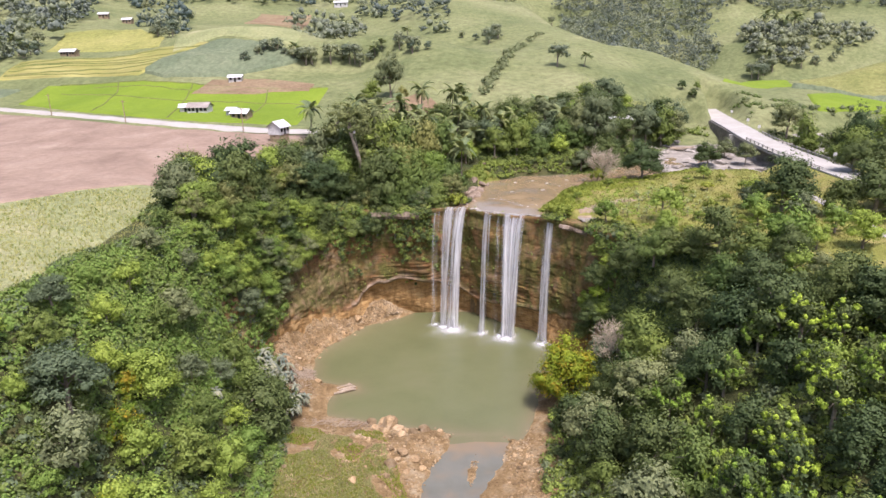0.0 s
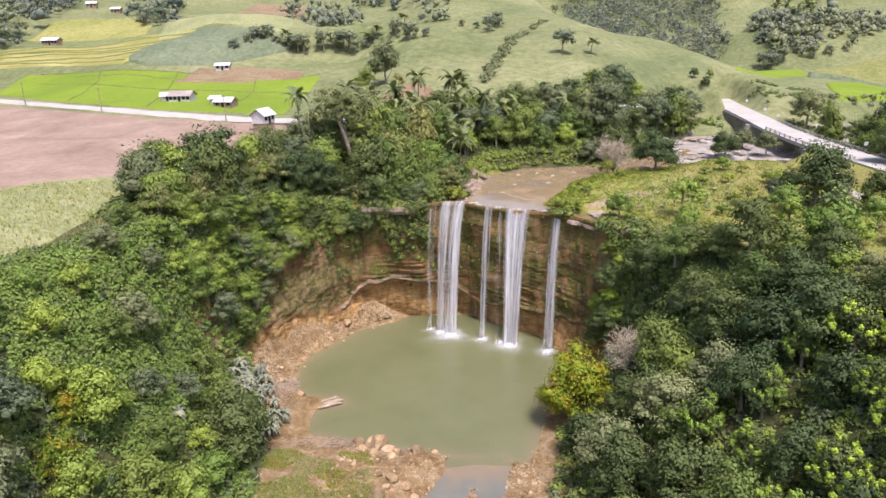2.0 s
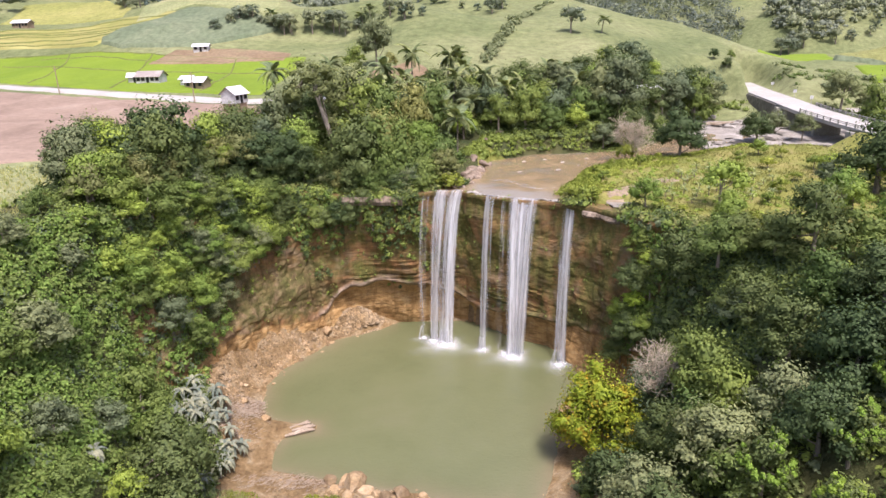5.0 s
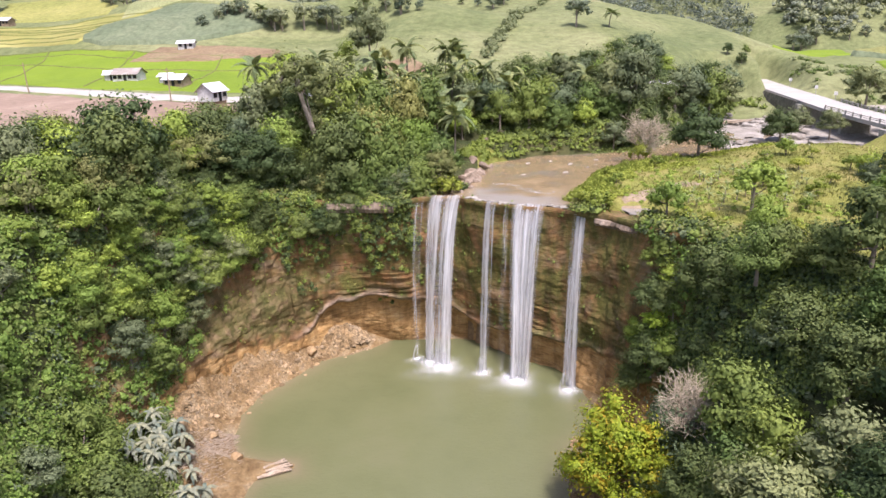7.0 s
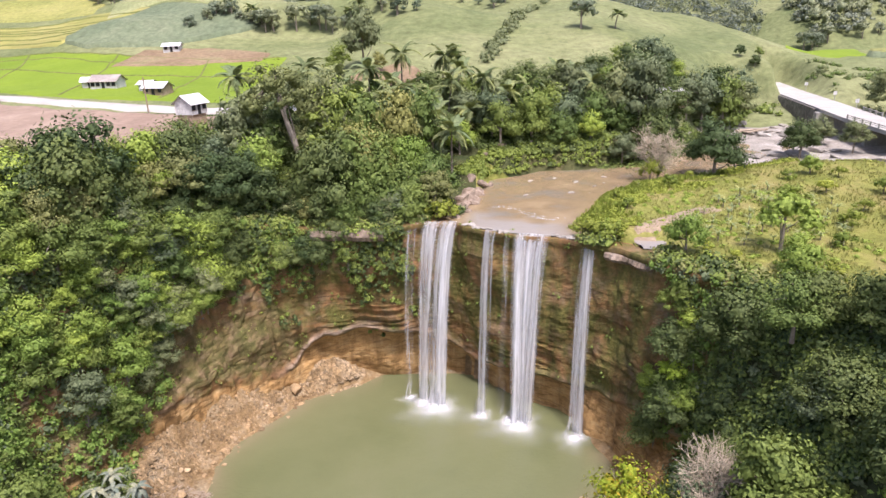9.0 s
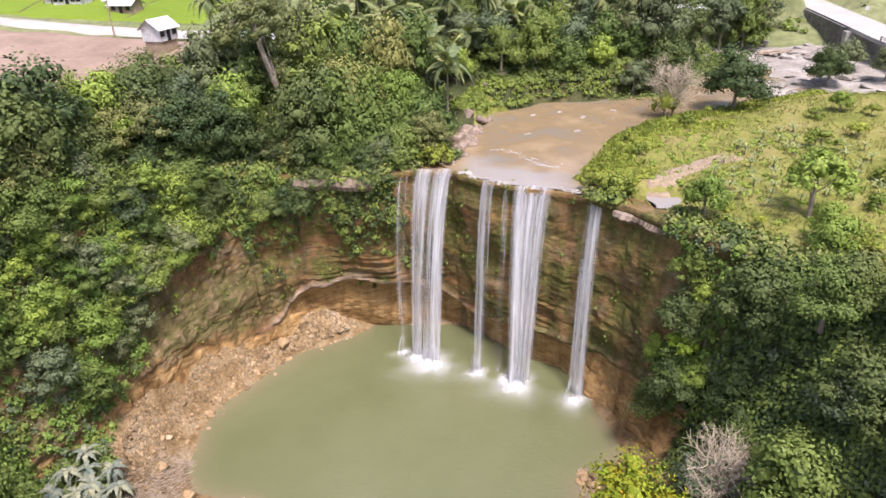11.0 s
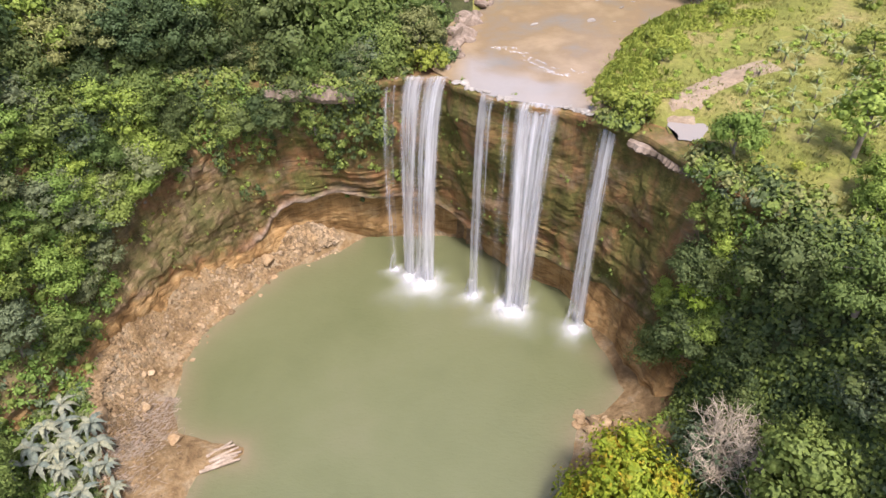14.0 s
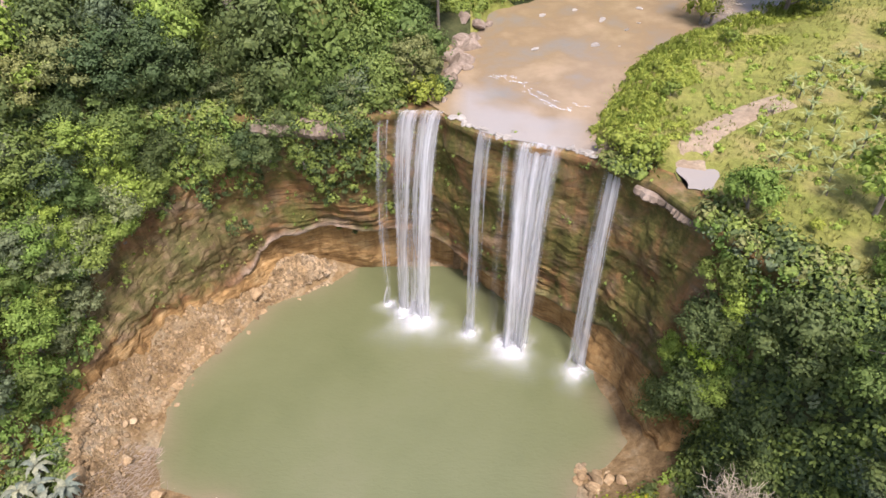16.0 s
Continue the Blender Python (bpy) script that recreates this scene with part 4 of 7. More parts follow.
waterfall("tall double white waterfall with a thick strand", [
    ((-2.9, 171.4), (0.6, 171.4), 31.1, 0.0, 5.8, M_VEIL, 11, 0.85, 0.3), ((-2.6, 171.2), (0.2, 171.2), 31.1, 0.0, 6.2, M_FALL, 12, 0.7, 0.25),
    ((1.5, 171.2), (3.3, 170.6), 31.2, 0.0, 7.6, M_FALL, 13, 1.15, 0.12), ((0.5, 171.3), (2.5, 170.9), 31.15, 0.0, 7.1, M_FALL, 17, 1.2, 0.2),],
    [(-1.2, 163.4, 2.8, 2.3), (-3.6, 165.0, 2.0, 1.6)])
waterfall("faint thin waterfall against brown rock", [((-5.2, 171.1), (-3.5, 171.3), 31.0, 0.0, 5.0, M_VEIL, 21, 1.1, 0.2)], [(-6.0, 166.8, 1.0, 0.8)])
waterfall("narrow white waterfall over dark rock", [((7.6, 166.1), (8.9, 165.1), 31.1, 0.0, 5.0, M_FALL, 31, 1.1, 0.2), ((8.0, 165.9), (9.5, 165.0), 31.1, 0.0, 4.4, M_VEIL, 32, 1.2, 0.2)], [(6.4, 160.7, 1.4, 1.1)])
waterfall("wide white waterfall of many strands", [
    ((10.8, 164.2), (11.6, 163.9), 31.0, 0.0, 3.9, M_VEIL, 41, 1.6, 0.2), ((12.2, 163.7), (17.7, 161.8), 31.1, 0.0, 4.9, M_FALL, 42, 0.62, 0.3), ((12.4, 163.6), (17.5, 161.9), 31.1, 0.0, 5.4, M_FALL, 43, 0.58, 0.4)],
    [(12.4, 157.4, 2.5, 2.0), (10.8, 158.8, 1.6, 1.4)])
waterfall("slim white waterfall beside a shrubby ledge", [
    ((22.4, 158.9), (24.0, 157.6), 30.6, 0.0, 4.2, M_FALL, 51, 1.05, 0.2), ((21.2, 157.6), (22.6, 156.8), 22.0, 0.0, 2.4, M_VEIL, 52, 1.1, 0.25), ((22.0, 159.0), (23.6, 157.8), 30.6, 0.0, 3.8, M_VEIL, 53, 1.3, 0.3)],
    [(21.0, 153.7, 1.7, 1.3)])


# ---- plants ----
def leaves(r, centres, normals, length, breadth, droop=0.2, bulk=None):
    """Kite-shaped leaves at centres, facing roughly along normals; bulk: which way the mass of foliage faces there."""
    n = len(centres)
    nrm = unit(normals)
    side = unit(np.cross(nrm, unit(r.randn(n, 3))))
    fwd = unit(np.cross(side, nrm) + np.array((0, 0, -droop)))
    ln = (length * r.uniform(0.7, 1.35, n))[:, None]
    br = (breadth * r.uniform(0.7, 1.3, n))[:, None]
    bulk = nrm if bulk is None else unit(unit(bulk) * 0.72 + nrm * 0.28)
    a, b = centres + side * br * 0.5 + nrm * br * 0.12, centres - side * br * 0.5 + nrm * br * 0.12
    turned = np.sum(np.cross(fwd, side) * bulk, axis=1, keepdims=True) > 0
    return np.stack([centres - fwd * ln * 0.5, np.where(turned, b, a), centres + fwd * ln * 0.5, np.where(turned, a, b), bulk], 1)


def lobe_leaves(r, lobes, per_area, length, breadth, low=-0.45, facing=0.36):
    out = []
    for c, rad in lobes:
        c, rad = np.array(c, float), np.array(rad, float)
        n = max(12, int(per_area * 10.5 * (rad[0] * rad[1] + rad[0] * rad[2]) / 2))
        d = unit(r.randn(n * 2, 3))
        d = d[d[:, 2] > low][:n]
        shell = r.uniform(0.58, 1.16, len(d))[:, None] * (1 + 0.16 * np.sin(d[:, :1] * 7 + c[0]) * np.sin(d[:, 1:2] * 6 + c[1]))
        nrm = d / rad * rad.mean() + np.array((0, 0, 0.35)) + r.randn(len(d), 3) * facing
        spot = c + d * rad * shell
        out.append(leaves(r, spot, nrm, length, breadth, bulk=d + 0.5 * unit(spot - np.array(lobes[0][0])) + np.array((0, 0, 0.1))))
        deep = unit(r.randn(max(8, n // 3), 3))
        out.append(leaves(r, c + deep * rad * r.uniform(0.25, 0.72, (len(deep), 1)), deep, length * 1.7, breadth * 1.9, bulk=deep))
    return np.concatenate(out)


def crown_lobes(r, radius, height, base, count, lump=0.42):
    """Lumps that fill a domed crown."""
    lobes = [((0, 0, base + height * 0.5), (radius * 0.72, radius * 0.72, height * 0.46))]
    for k in range(count):
        a, q = r.uniform(0, 6.283), math.sqrt(r.uniform(0.12, 1))
        up = r.uniform(0.12, 1.08 - 0.7 * q * q) if k % 2 else 1 - 0.75 * q * q + r.uniform(-0.15, 0.12)
        s = radius * lump * r.uniform(0.65, 1.25)
        if k % 3 == 2:
            q, up = r.uniform(0.7, 1.0), r.uniform(0.08, 0.45)
        lobes.append(((radius * 0.82 * q * math.cos(a), radius * 0.82 * q * math.sin(a), base + height * max(0.06, up * 0.86)), (s * r.uniform(0.75, 1.35), s * r.uniform(0.75, 1.35), s * r.uniform(0.5, 0.9))))
    return lobes


def trunk_mesh(r, height, radius, lobes, mat=None):
    lean = r.uniform(-0.6, 0.6, 2)
    path = [(lean[0] * (k / 7) ** 2, lean[1] * (k / 7) ** 2, -1.5 + (height + 1.5) * k / 7) for k in (0, 2, 4, 5, 7)]
    pieces = [tube(path, [radius * q for q in (1.25, 1.0, 0.8, 0.65, 0.45)], 6)]
    for c, _ in lobes[1:6]:
        start = np.array(path[r.randint(1, 5)])
        end = np.array(c)
        mid = (start + end) / 2 + np.array((0, 0, -0.3))
        pieces.append(tube([start, mid, end], [radius * 0.42, radius * 0.28, radius * 0.1], 4))
    return mesh_of("trunk", *joined(pieces), mat or M_BARK, True)


def make_tree(seed, name, label, radius, height, crown_height, leaf, per_area=1.5, size=(0.62, 0.36), count=14, lump=0.42, tips=None, group="gorge trees", low=-0.45):
    r = np.random.RandomState(seed)
    tree = thing(name, label, "tree", group)
    lobes = crown_lobes(r, radius, crown_height, height - crown_height, count, lump)
    part("trunk", trunk_mesh(r, height - crown_height * 0.45, 0.05 * height ** 0.8, lobes), tree)
    part("crown", quads_mesh("crown", lobe_leaves(r, lobes, per_area, *size, low=low), leaf, blocking_cores(r, [c for c, _ in lobes], [np.array(q) * 0.46 for _, q in lobes])), tree)
    if tips:
        q = r.uniform(0.36, 0.6, len(lobes))
        caps = [((c[0] * 1.05, c[1] * 1.05, c[2] + s[2] + 0.2), (k, k, k * 1.3)) for (c, s), k in zip(lobes[1:], q)]
        part("young_leaves", quads_mesh("young_leaves", lobe_leaves(r, caps, 13, size[0] * 0.85, size[1] * 0.8, low=-0.5), tips), tree, "pale lime young leaf tips")
    return tree


def clumps(r, centres, radii, per, length, breadth, flat=0.85, up=0.4, facing=0.42):
    """Loose lumps of leaves, one at each centre."""
    n = len(centres)
    d = unit(r.randn(n, per, 3))
    d[..., 2] = np.abs(d[..., 2]) * 1.0 - 0.15
    c = np.asarray(centres)[:, None, :] + d * np.asarray(radii)[:, None, None] * r.uniform(0.7, 1.2, (n, per, 1)) * np.array((1, 1, flat))
    nrm = d + np.array((0, 0, up)) + r.randn(n, per, 3) * facing
    return leaves(r, c.reshape(-1, 3), nrm.reshape(-1, 3), length, breadth, bulk=(d + np.array((0, 0, 0.35))).reshape(-1, 3))


def clump_mesh(name, r, centres, radii, per, length, breadth, leaf, flat=0.85, up=0.4, facing=0.42, core=0.52):
    quads = clumps(r, centres, radii, per, length, breadth, flat, up, facing)
    inner = clumps(r, centres, np.asarray(radii) * core, max(3, per // 4), length * 1.7, breadth * 1.9, flat, up, facing)
    return quads_mesh(name, np.concatenate([quads, inner]), leaf, blocking_cores(r, centres, np.asarray(radii)[:, None] * np.array((1, 1, flat)) * 0.42) if len(centres) < 3000 else None)


KINDS = {}
for k in range(3):
    KINDS["deep", k] = make_tree(100 + k, "tree", "dense dark green broadleaf tree in the gorge", 5.0 + 0.5 * k, 10.5 + k, 9.6, L_DEEP, count=22, lump=0.38, per_area=2.7, size=(0.50, 0.31))
    KINDS["mid", k] = make_tree(110 + k, "tree", "leafy mid-green broadleaf tree in the gorge", 4.6 + 0.4 * k, 10 + k, 9.2, L_MID, count=22, lump=0.36, per_area=2.8, size=(0.50, 0.31))
    KINDS["lime", k] = make_tree(120 + k, "tree", "bright yellow-green leafy tree on the slope", 3.9 + 0.4 * k, 9 + k, 8.0, L_LIME, count=22, lump=0.35, per_area=2.9, size=(0.48, 0.30))
    KINDS["grey", k] = make_tree(130 + k, "tree", "grey-green feathery tree on the gorge side", 4.4 + 0.5 * k, 10 + k, 8.0, L_GREY, count=26, lump=0.33, size=(0.52, 0.28), per_area=3.0)
    KINDS["olive", k] = make_tree(180 + k, "tree", "olive-brown tree with fine dry-looking leaves", 4.6 + 0.4 * k, 10.5 + k, 8.6, L_OLIVE, count=26, lump=0.33, size=(0.44, 0.26), per_area=3.4)
    KINDS["vine", k] = make_tree(140 + k, "tree", "tree smothered by hanging green creepers", 3.6 + 0.3 * k, 12 + k, 11.8, L_MID, count=30, lump=0.38, size=(0.52, 0.33), low=-0.7, per_area=3.0)
    KINDS["tip", k] = make_tree(150 + k, "tree", "dark glossy tree with pale lime leaf tips", 4.1 + 0.3 * k, 10.5 + k, 8.5, L_DEEP, count=40, lump=0.2, tips=L_TIP, per_area=3.0, size=(0.52, 0.31))
    KINDS["bush", k] = make_tree(160 + k, "shrub", "low leafy green shrub on open ground", 1.7 + 0.3 * k, 2.6 + 0.4 * k, 2.4, L_WEED, count=9, size=(0.34, 0.2), per_area=3.0, group="shrubs")
    # The haze on these trees is only their leaf colour.
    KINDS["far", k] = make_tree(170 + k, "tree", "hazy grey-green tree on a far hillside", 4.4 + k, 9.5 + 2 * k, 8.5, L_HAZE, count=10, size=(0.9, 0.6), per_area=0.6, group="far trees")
MASTERS = list(KINDS.values())
FOREST = []


def stand_at(x, y):
    """The height to stand at: the soil, or the rock shelf behind the cliff's lip."""
    z, px, py = ground_at(x, y), np.array([x]), np.array([y])
    d, along = edge_distance(px, py, [p[:2] for p in LIP])
    if d[0] < 9.5 and y > 125 and not inside(px, py, [p[:2] for p in LIP])[0]:
        z = max(z, float(np.interp(along[0], range(len(LIP)), [p[2] for p in LIP])))
    return z


def plant(kind, x, y, top=None, scale=1.0, sink=0.0, r=random):
    """A tree of a kind at a spot; top: the height of its crown's top."""
    master = KINDS[kind, r.randrange(3)]
    z = stand_at(x, y) - sink
    tall = HEIGHTS[master.name]
    s = scale if top is None else max(0.35, (top - z) / tall)
    wide = min(s, 1.25) * r.uniform(0.88, 1.12)
    m = Matrix.Translation((x, y, z)) @ Matrix.Rotation(r.uniform(0, 6.28), 4, "Z") @ Matrix.Diagonal((wide, wide, s, 1))
    ob = copy_thing(master, m)
    FOREST.append((x, y, 4.5 * wide))
    return ob


HEIGHTS = {}
for ob in MASTERS:
    co = np.zeros(len(ob.children[1].data.vertices) * 3, np.float32)
    ob.children[1].data.vertices.foreach_get("co", co)
    HEIGHTS[ob.name] = float(np.percentile(co[2::3], 99.5))


def scatter(r, area, gap, tries, ok=None):
    """Spots at least gap apart inside an outline."""
    xs, ys = [p[0] for p in area], [p[1] for p in area]
    pts = []
    cand = np.array([(r.uniform(min(xs), max(xs)), r.uniform(min(ys), max(ys))) for _ in range(tries)])
    cand = cand[inside(cand[:, 0], cand[:, 1], area)]
    for x, y in cand:
        if all((x - a) ** 2 + (y - b) ** 2 > gap * gap for a, b in pts) and (ok is None or ok(x, y)):
            pts.append((x, y))
    return pts


def grow(seed, area, gap, mix, scale=(0.8, 1.15), tries=1500, ok=None, sink=0.0):
    r = random.Random(seed)
    for x, y in scatter(r, area, gap, tries, ok):
        plant(r.choice(["grey", "grey", "deep", "mid"] if seed == 1 and x > -47 and y > 104 else mix), x, y, None, r.uniform(*scale) * float(np.interp(x, (-60, -48), (0.5, 1)) if y < 135 else 1), sink, r)


# the wooded flanks of the gorge
# Lime kinds lead this mix, also painting sunlight onto the left flank.
grow(1, [(-66, 66), (-34, 66), (-34, 100), (-37, 114), (-44, 121), (-52, 128), (-54, 140), (-54, 152), (-59, 140), (-58, 108), (-63, 80)], 5.5, ["mid", "lime", "lime", "grey", "lime", "lime", "mid"], (0.55, 1.15), 2500)
grow(2, [(-64, 142), (-53, 140), (-49, 153), (-43, 165), (-34, 174), (-25, 177), (-6, 179), (-3, 196), (-26, 203), (-36, 186), (-62, 170)], 5.8, ["deep", "deep", "mid", "vine", "grey", "lime", "olive"], (0.7, 1.1), 2500, ok=lambda x, y: math.hypot(x + 25, y - 180) > 5)
grow(3, [(18, 52), (78, 52), (74, 90), (64, 112), (55, 124), (46, 134), (38, 139), (32, 135), (26, 126), (22, 112)], 6.4, ["deep", "deep", "mid", "deep", "grey", "deep", "mid"], (0.55, 1.1), 2500, ok=lambda x, y: not (x > 34 and y < 98 and x < 62) and not (x > 42 and y > 124) and math.hypot(x - 22, y - 123) > 8.5 and math.hypot(x - 31, y - 125) > 7)
grow(33, [(32, 60), (64, 60), (64, 100), (34, 98)], 5.4, ["tip", "tip", "tip", "deep"], (0.65, 0.95), 900)
grow(4, [(2, 206), (9, 210), (16, 212), (28, 210), (43, 214), (52, 224), (58, 236), (64, 256), (56, 258), (30, 238), (4, 230)], 5.3, ["deep", "grey", "mid", "grey", "lime"], (0.75, 1.15), 1500)
grow(5, [(58, 122), (82, 120), (80, 150), (80, 172), (74, 172), (62, 150), (52, 137)], 7.0, ["lime", "mid", "grey", "lime"], (0.5, 0.8), 900, ok=lambda x, y: not (x < 64 and y > 128))
grow(6, [(110, 130), (140, 130), (155, 225), (116, 215), (110, 170)], 13, ["deep", "mid", "grey", "lime"], (0.75, 1.05), 60)
grow(7, [(110, 218), (130, 220), (175, 262), (190, 275), (150, 292), (113, 282)], 12, ["mid", "grey", "lime"], (0.5, 0.75), 300, ok=lambda x, y: x > 132 and y < 262)
grow(8, [(26, 170), (30, 168), (42, 182), (62, 198), (88, 203), (86, 207), (62, 205), (40, 193)], 6.0, ["bush"], (0.5, 0.9), 300, ok=lambda x, y: x < 58)
grow(9, [(34, 151), (38, 143), (48, 136), (58, 134), (56, 138), (40, 147), (36, 152)], 3.6, ["bush", "bush", "lime"], (0.4, 0.7), 600, ok=lambda x, y: x < 50)
grow(10, [(50, 150), (62, 142), (80, 180), (76, 196), (60, 186)], 8.0, ["bush"], (0.6, 1.2), 300)
grow(12, [(-38, 188), (-26, 204), (-4, 206), (10, 222), (12, 234), (-20, 234), (-38, 224), (-44, 206)], 8.6, ["mid", "olive", "grey", "deep", "mid", "olive", "lime"], (0.6, 1.0), 700, ok=lambda x, y: (y < 209 or y > 218 or x > -8) and not (x < -28 and y > 200))
grow(11, [(-3, 186), (0, 204), (6, 218), (-10, 214), (-10, 190)], 5.0, ["deep", "grey", "mid"], (0.6, 0.9), 400)
for kind, x, y, top in (("deep", -51.5, 156, 50.5), ("deep", -50, 149, 47), ("mid", 107, 304, 45), ("deep", 103, 297, 43), ("deep", 100, 303, 47), ("grey", 129, 264, 43), ("grey", 46, 222, 51), ("grey", 41, 224, 50), ("deep", 56, 199, 39.5), ("lime", 71, 190, 36.5), ("bush", 42, 196, 35),
                         ("grey", 31.5, 103, 19.5), ("mid", 32, 112, 15), ("grey", 23, 101, 14), ("mid", 40, 107, 20), ("lime", 60, 112, 36), ("deep", 106, 178, 43), ("grey", -24, 265, 64.5), ("olive", -35, 186, 48), ("mid", -41, 183, 45), ("grey", -20, 192, 53.5), ("mid", -15, 189, 50.5), ("olive", -9, 191, 49.5), ("deep", -47, 178, 46), ("olive", -26.5, 194, 52), ("mid", -4, 197, 48), ("olive", -13.5, 181, 45.5), ("olive", -1.0, 176.8, 37.8), ("mid", -19.5, 190, 51), ("grey", -36, 182, 49), ("mid", -31, 262, 57), ("olive", -19, 259, 55), ("bush", 23.5, 160.5, 33.5), ("bush", 24.5, 162, 33.2), ("bush", 23.8, 164, 33), ("bush", 25, 166, 33), ("bush", 26, 158.5, 33.5), ("mid", -1.5, 180.5, 39.5), ("bush", 1.2, 174.4, 33.2), ("bush", -0.6, 174.0, 33.4), ("mid", -6.5, 178, 39),
                         ("deep", 76, 153, 44.5), ("deep", 93, 146, 42), ("deep", 86.5, 147.5, 41), ("lime", 52, 85, 31), ("grey", 92, 229, 36.8), ("grey", 94, 217, 37.5), ("grey", 82, 258, 42.5), ("grey", 86, 264, 44), ("deep", 83, 273, 47), ("mid", 78, 255, 41.5), ("grey", 72, 255, 44.5), ("grey", 66, 250, 47), ("deep", 81, 215, 37.5), ("mid", 116, 196, 45), ("deep", 122, 205, 46), ("mid", 125, 190, 46), ("vine", 115, 222, 44), ("deep", 113, 178, 44.5), ("lime", 132, 206, 46), ("lime", 34.2, 148.2, 37.5), ("lime", 62, 121, 40), ("mid", -13, 178, 41), ("deep", -20, 178, 42), ("vine", -30, 176, 42)):
    plant(kind, x, y, top, r=random.Random(int(x * 7 + y)))
for kind, x, y in (("deep", 35.5, 133.5), ("mid", 39.5, 128), ("lime", 43.5, 131), ("mid", 37, 123), ("grey", 41.5, 122.5), ("deep", 46.5, 126), ("mid", 39, 134.5), ("lime", 44.5, 137), ("deep", 34.5, 129)):
    plant(kind, x, y, None, 0.62, 2.0, random.Random(int(x * 9 + y)))

# trees crowding the shelf above the cliff
r = random.Random(58)
lip_xyz = np.array(LIP)
for q in range(34):
    u = 0.7 + 7.7 * (q + r.uniform(0, 0.9)) / 34
    x, y = (float(np.interp(u, range(len(LIP)), lip_xyz[:, c])) for c in (0, 1))
    back = r.uniform(3.6, 6.0) if 4.6 < u < 7.4 else r.uniform(1.2, 5.5)
    nx, ny = float(np.interp(u, (0, 3, 5, 9), (-0.95, -0.75, -0.25, 0.05))), float(np.interp(u, (0, 3, 5, 9), (0.3, 0.65, 0.97, 1.0)))
    plant(r.choice(["deep", "deep", "mid", "vine", "lime", "olive", "grey"]), x + nx * back, y + ny * back, None, r.uniform(0.5, 0.85), 1.0, r)

# far trees, standing singly and in rows on the hills
r = random.Random(77)
for line, n in (([(-90, 335), (-76, 327), (-63, 322)], 9), ([(-26, 327), (-10, 316)], 4), ([(0, 400), (26, 396), (18, 384)], 6), ([(-60, 326), (-37, 324)], 6), ([(44, 300), (44, 301)], 1), ([(62, 446), (64, 450)], 1),
                ([(-100, 325), (-90, 331)], 2), ([(190, 452), (212, 458)], 4), ([(224, 456), (262, 468)], 4), ([(-214, 345), (-232, 396)], 4), ([(-171, 402), (-148, 380)], 4)):
    for k in range(n):
        u = (k + r.uniform(0.2, 0.8)) / n * (len(line) - 1)
        i = min(int(u), len(line) - 2)
        x, y = (line[i][c] + (line[i + 1][c] - line[i][c]) * (u - i) for c in (0, 1))
        plant("far", x + r.uniform(-2, 2), y + r.uniform(-3, 3), None, r.uniform(0.45, 0.85), 0, r)

def veg_line(k):
    """The height above which leaves hide the wall beside the beach."""
    return np.interp(k, (0, 1.5, 2.0, 2.4, 3, 4, 5), (2, 5, 9.5, 16.5, 19.5, 21.5, 24))


# small trees rooted in the steep flanks of the cliff
wall_co = np.zeros(len(bpy.data.objects["cliff"].data.vertices) * 3, np.float32)
bpy.data.objects["cliff"].data.vertices.foreach_get("co", wall_co)
wall_co = wall_co.reshape(-1, 118, 3)
r = random.Random(91)
# The lime-heavy first mix brightens the wall as if sunlit.
for k0, k1, z0, z1, n, mix in ((0.6, 3.6, 10, 34, 76, ["mid", "lime", "lime", "grey", "mid", "lime"]), (3.4, 6.0, 24, 31, 9, ["deep", "mid"]), (18.3, 19.1, 12, 29, 12, ["mid", "deep", "lime"]), (18.6, 19.8, 6, 29, 16, ["mid", "mid", "deep", "lime", "grey"])):
    for q in range(n):
        u, z = k0 + (k1 - k0) * (q + r.uniform(0.1, 0.9)) / n, r.uniform(z0, z1)
        z = max(z, float(veg_line(u)) + r.uniform(0.5, 3)) if u < 6 else z
        p = wall_co[int(u / (len(LIP) - 1) * (len(wall_co) - 1)), int((z + 1.5) / 33.5 * 109)]
        m = KINDS[r.choice(mix), r.randrange(3)]
        s = r.uniform(0.36, 0.62) * (1.3 if k1 == 3.6 else 1.0)
        ob = copy_thing(m, Matrix.Translation((p[0], p[1], p[2] - 1.2)) @ Matrix.Rotation(r.uniform(0, 6.28), 4, "Z") @ Matrix.Diagonal((s, s, s * 0.9, 1)))
        # Scaled-down copies of the trees; shrub is only their name and category.
        ob.name = "shrub"
        tagged(ob, "small leafy tree rooted in the steep cliff face", "shrub", "cliff shrubs")
for ob in MASTERS:
    for child in list(ob.children):
        bpy.data.objects.remove(child)
    bpy.data.objects.remove(ob)


# ---- undergrowth and creepers that nobody could count ----
def cover(name, seed, n, area, leaf, label, radius, per, size, ok, lift=0.2):
    r = np.random.RandomState(seed)
    x0, x1, y0, y1 = area
    x, y = r.uniform(x0, x1, n), r.uniform(y0, y1, n)
    keep = ok(x, y)
    x, y = x[keep], y[keep]
    z = ground_height(x, y) + lift
    rad = r.uniform(*radius, len(x))
    ob = new(name, clump_mesh(name, r, np.stack([x, y, z], 1), rad, per, *size, leaf))
    return tagged(ob, label, "undergrowth", kind="stuff")


def on_slope(x, y):
    return inside(x, y, RIM) & ~inside(x, y, TOE) & (edge_distance(x, y, TOE)[0] + edge_distance(x, y, RIM)[0] > 5)


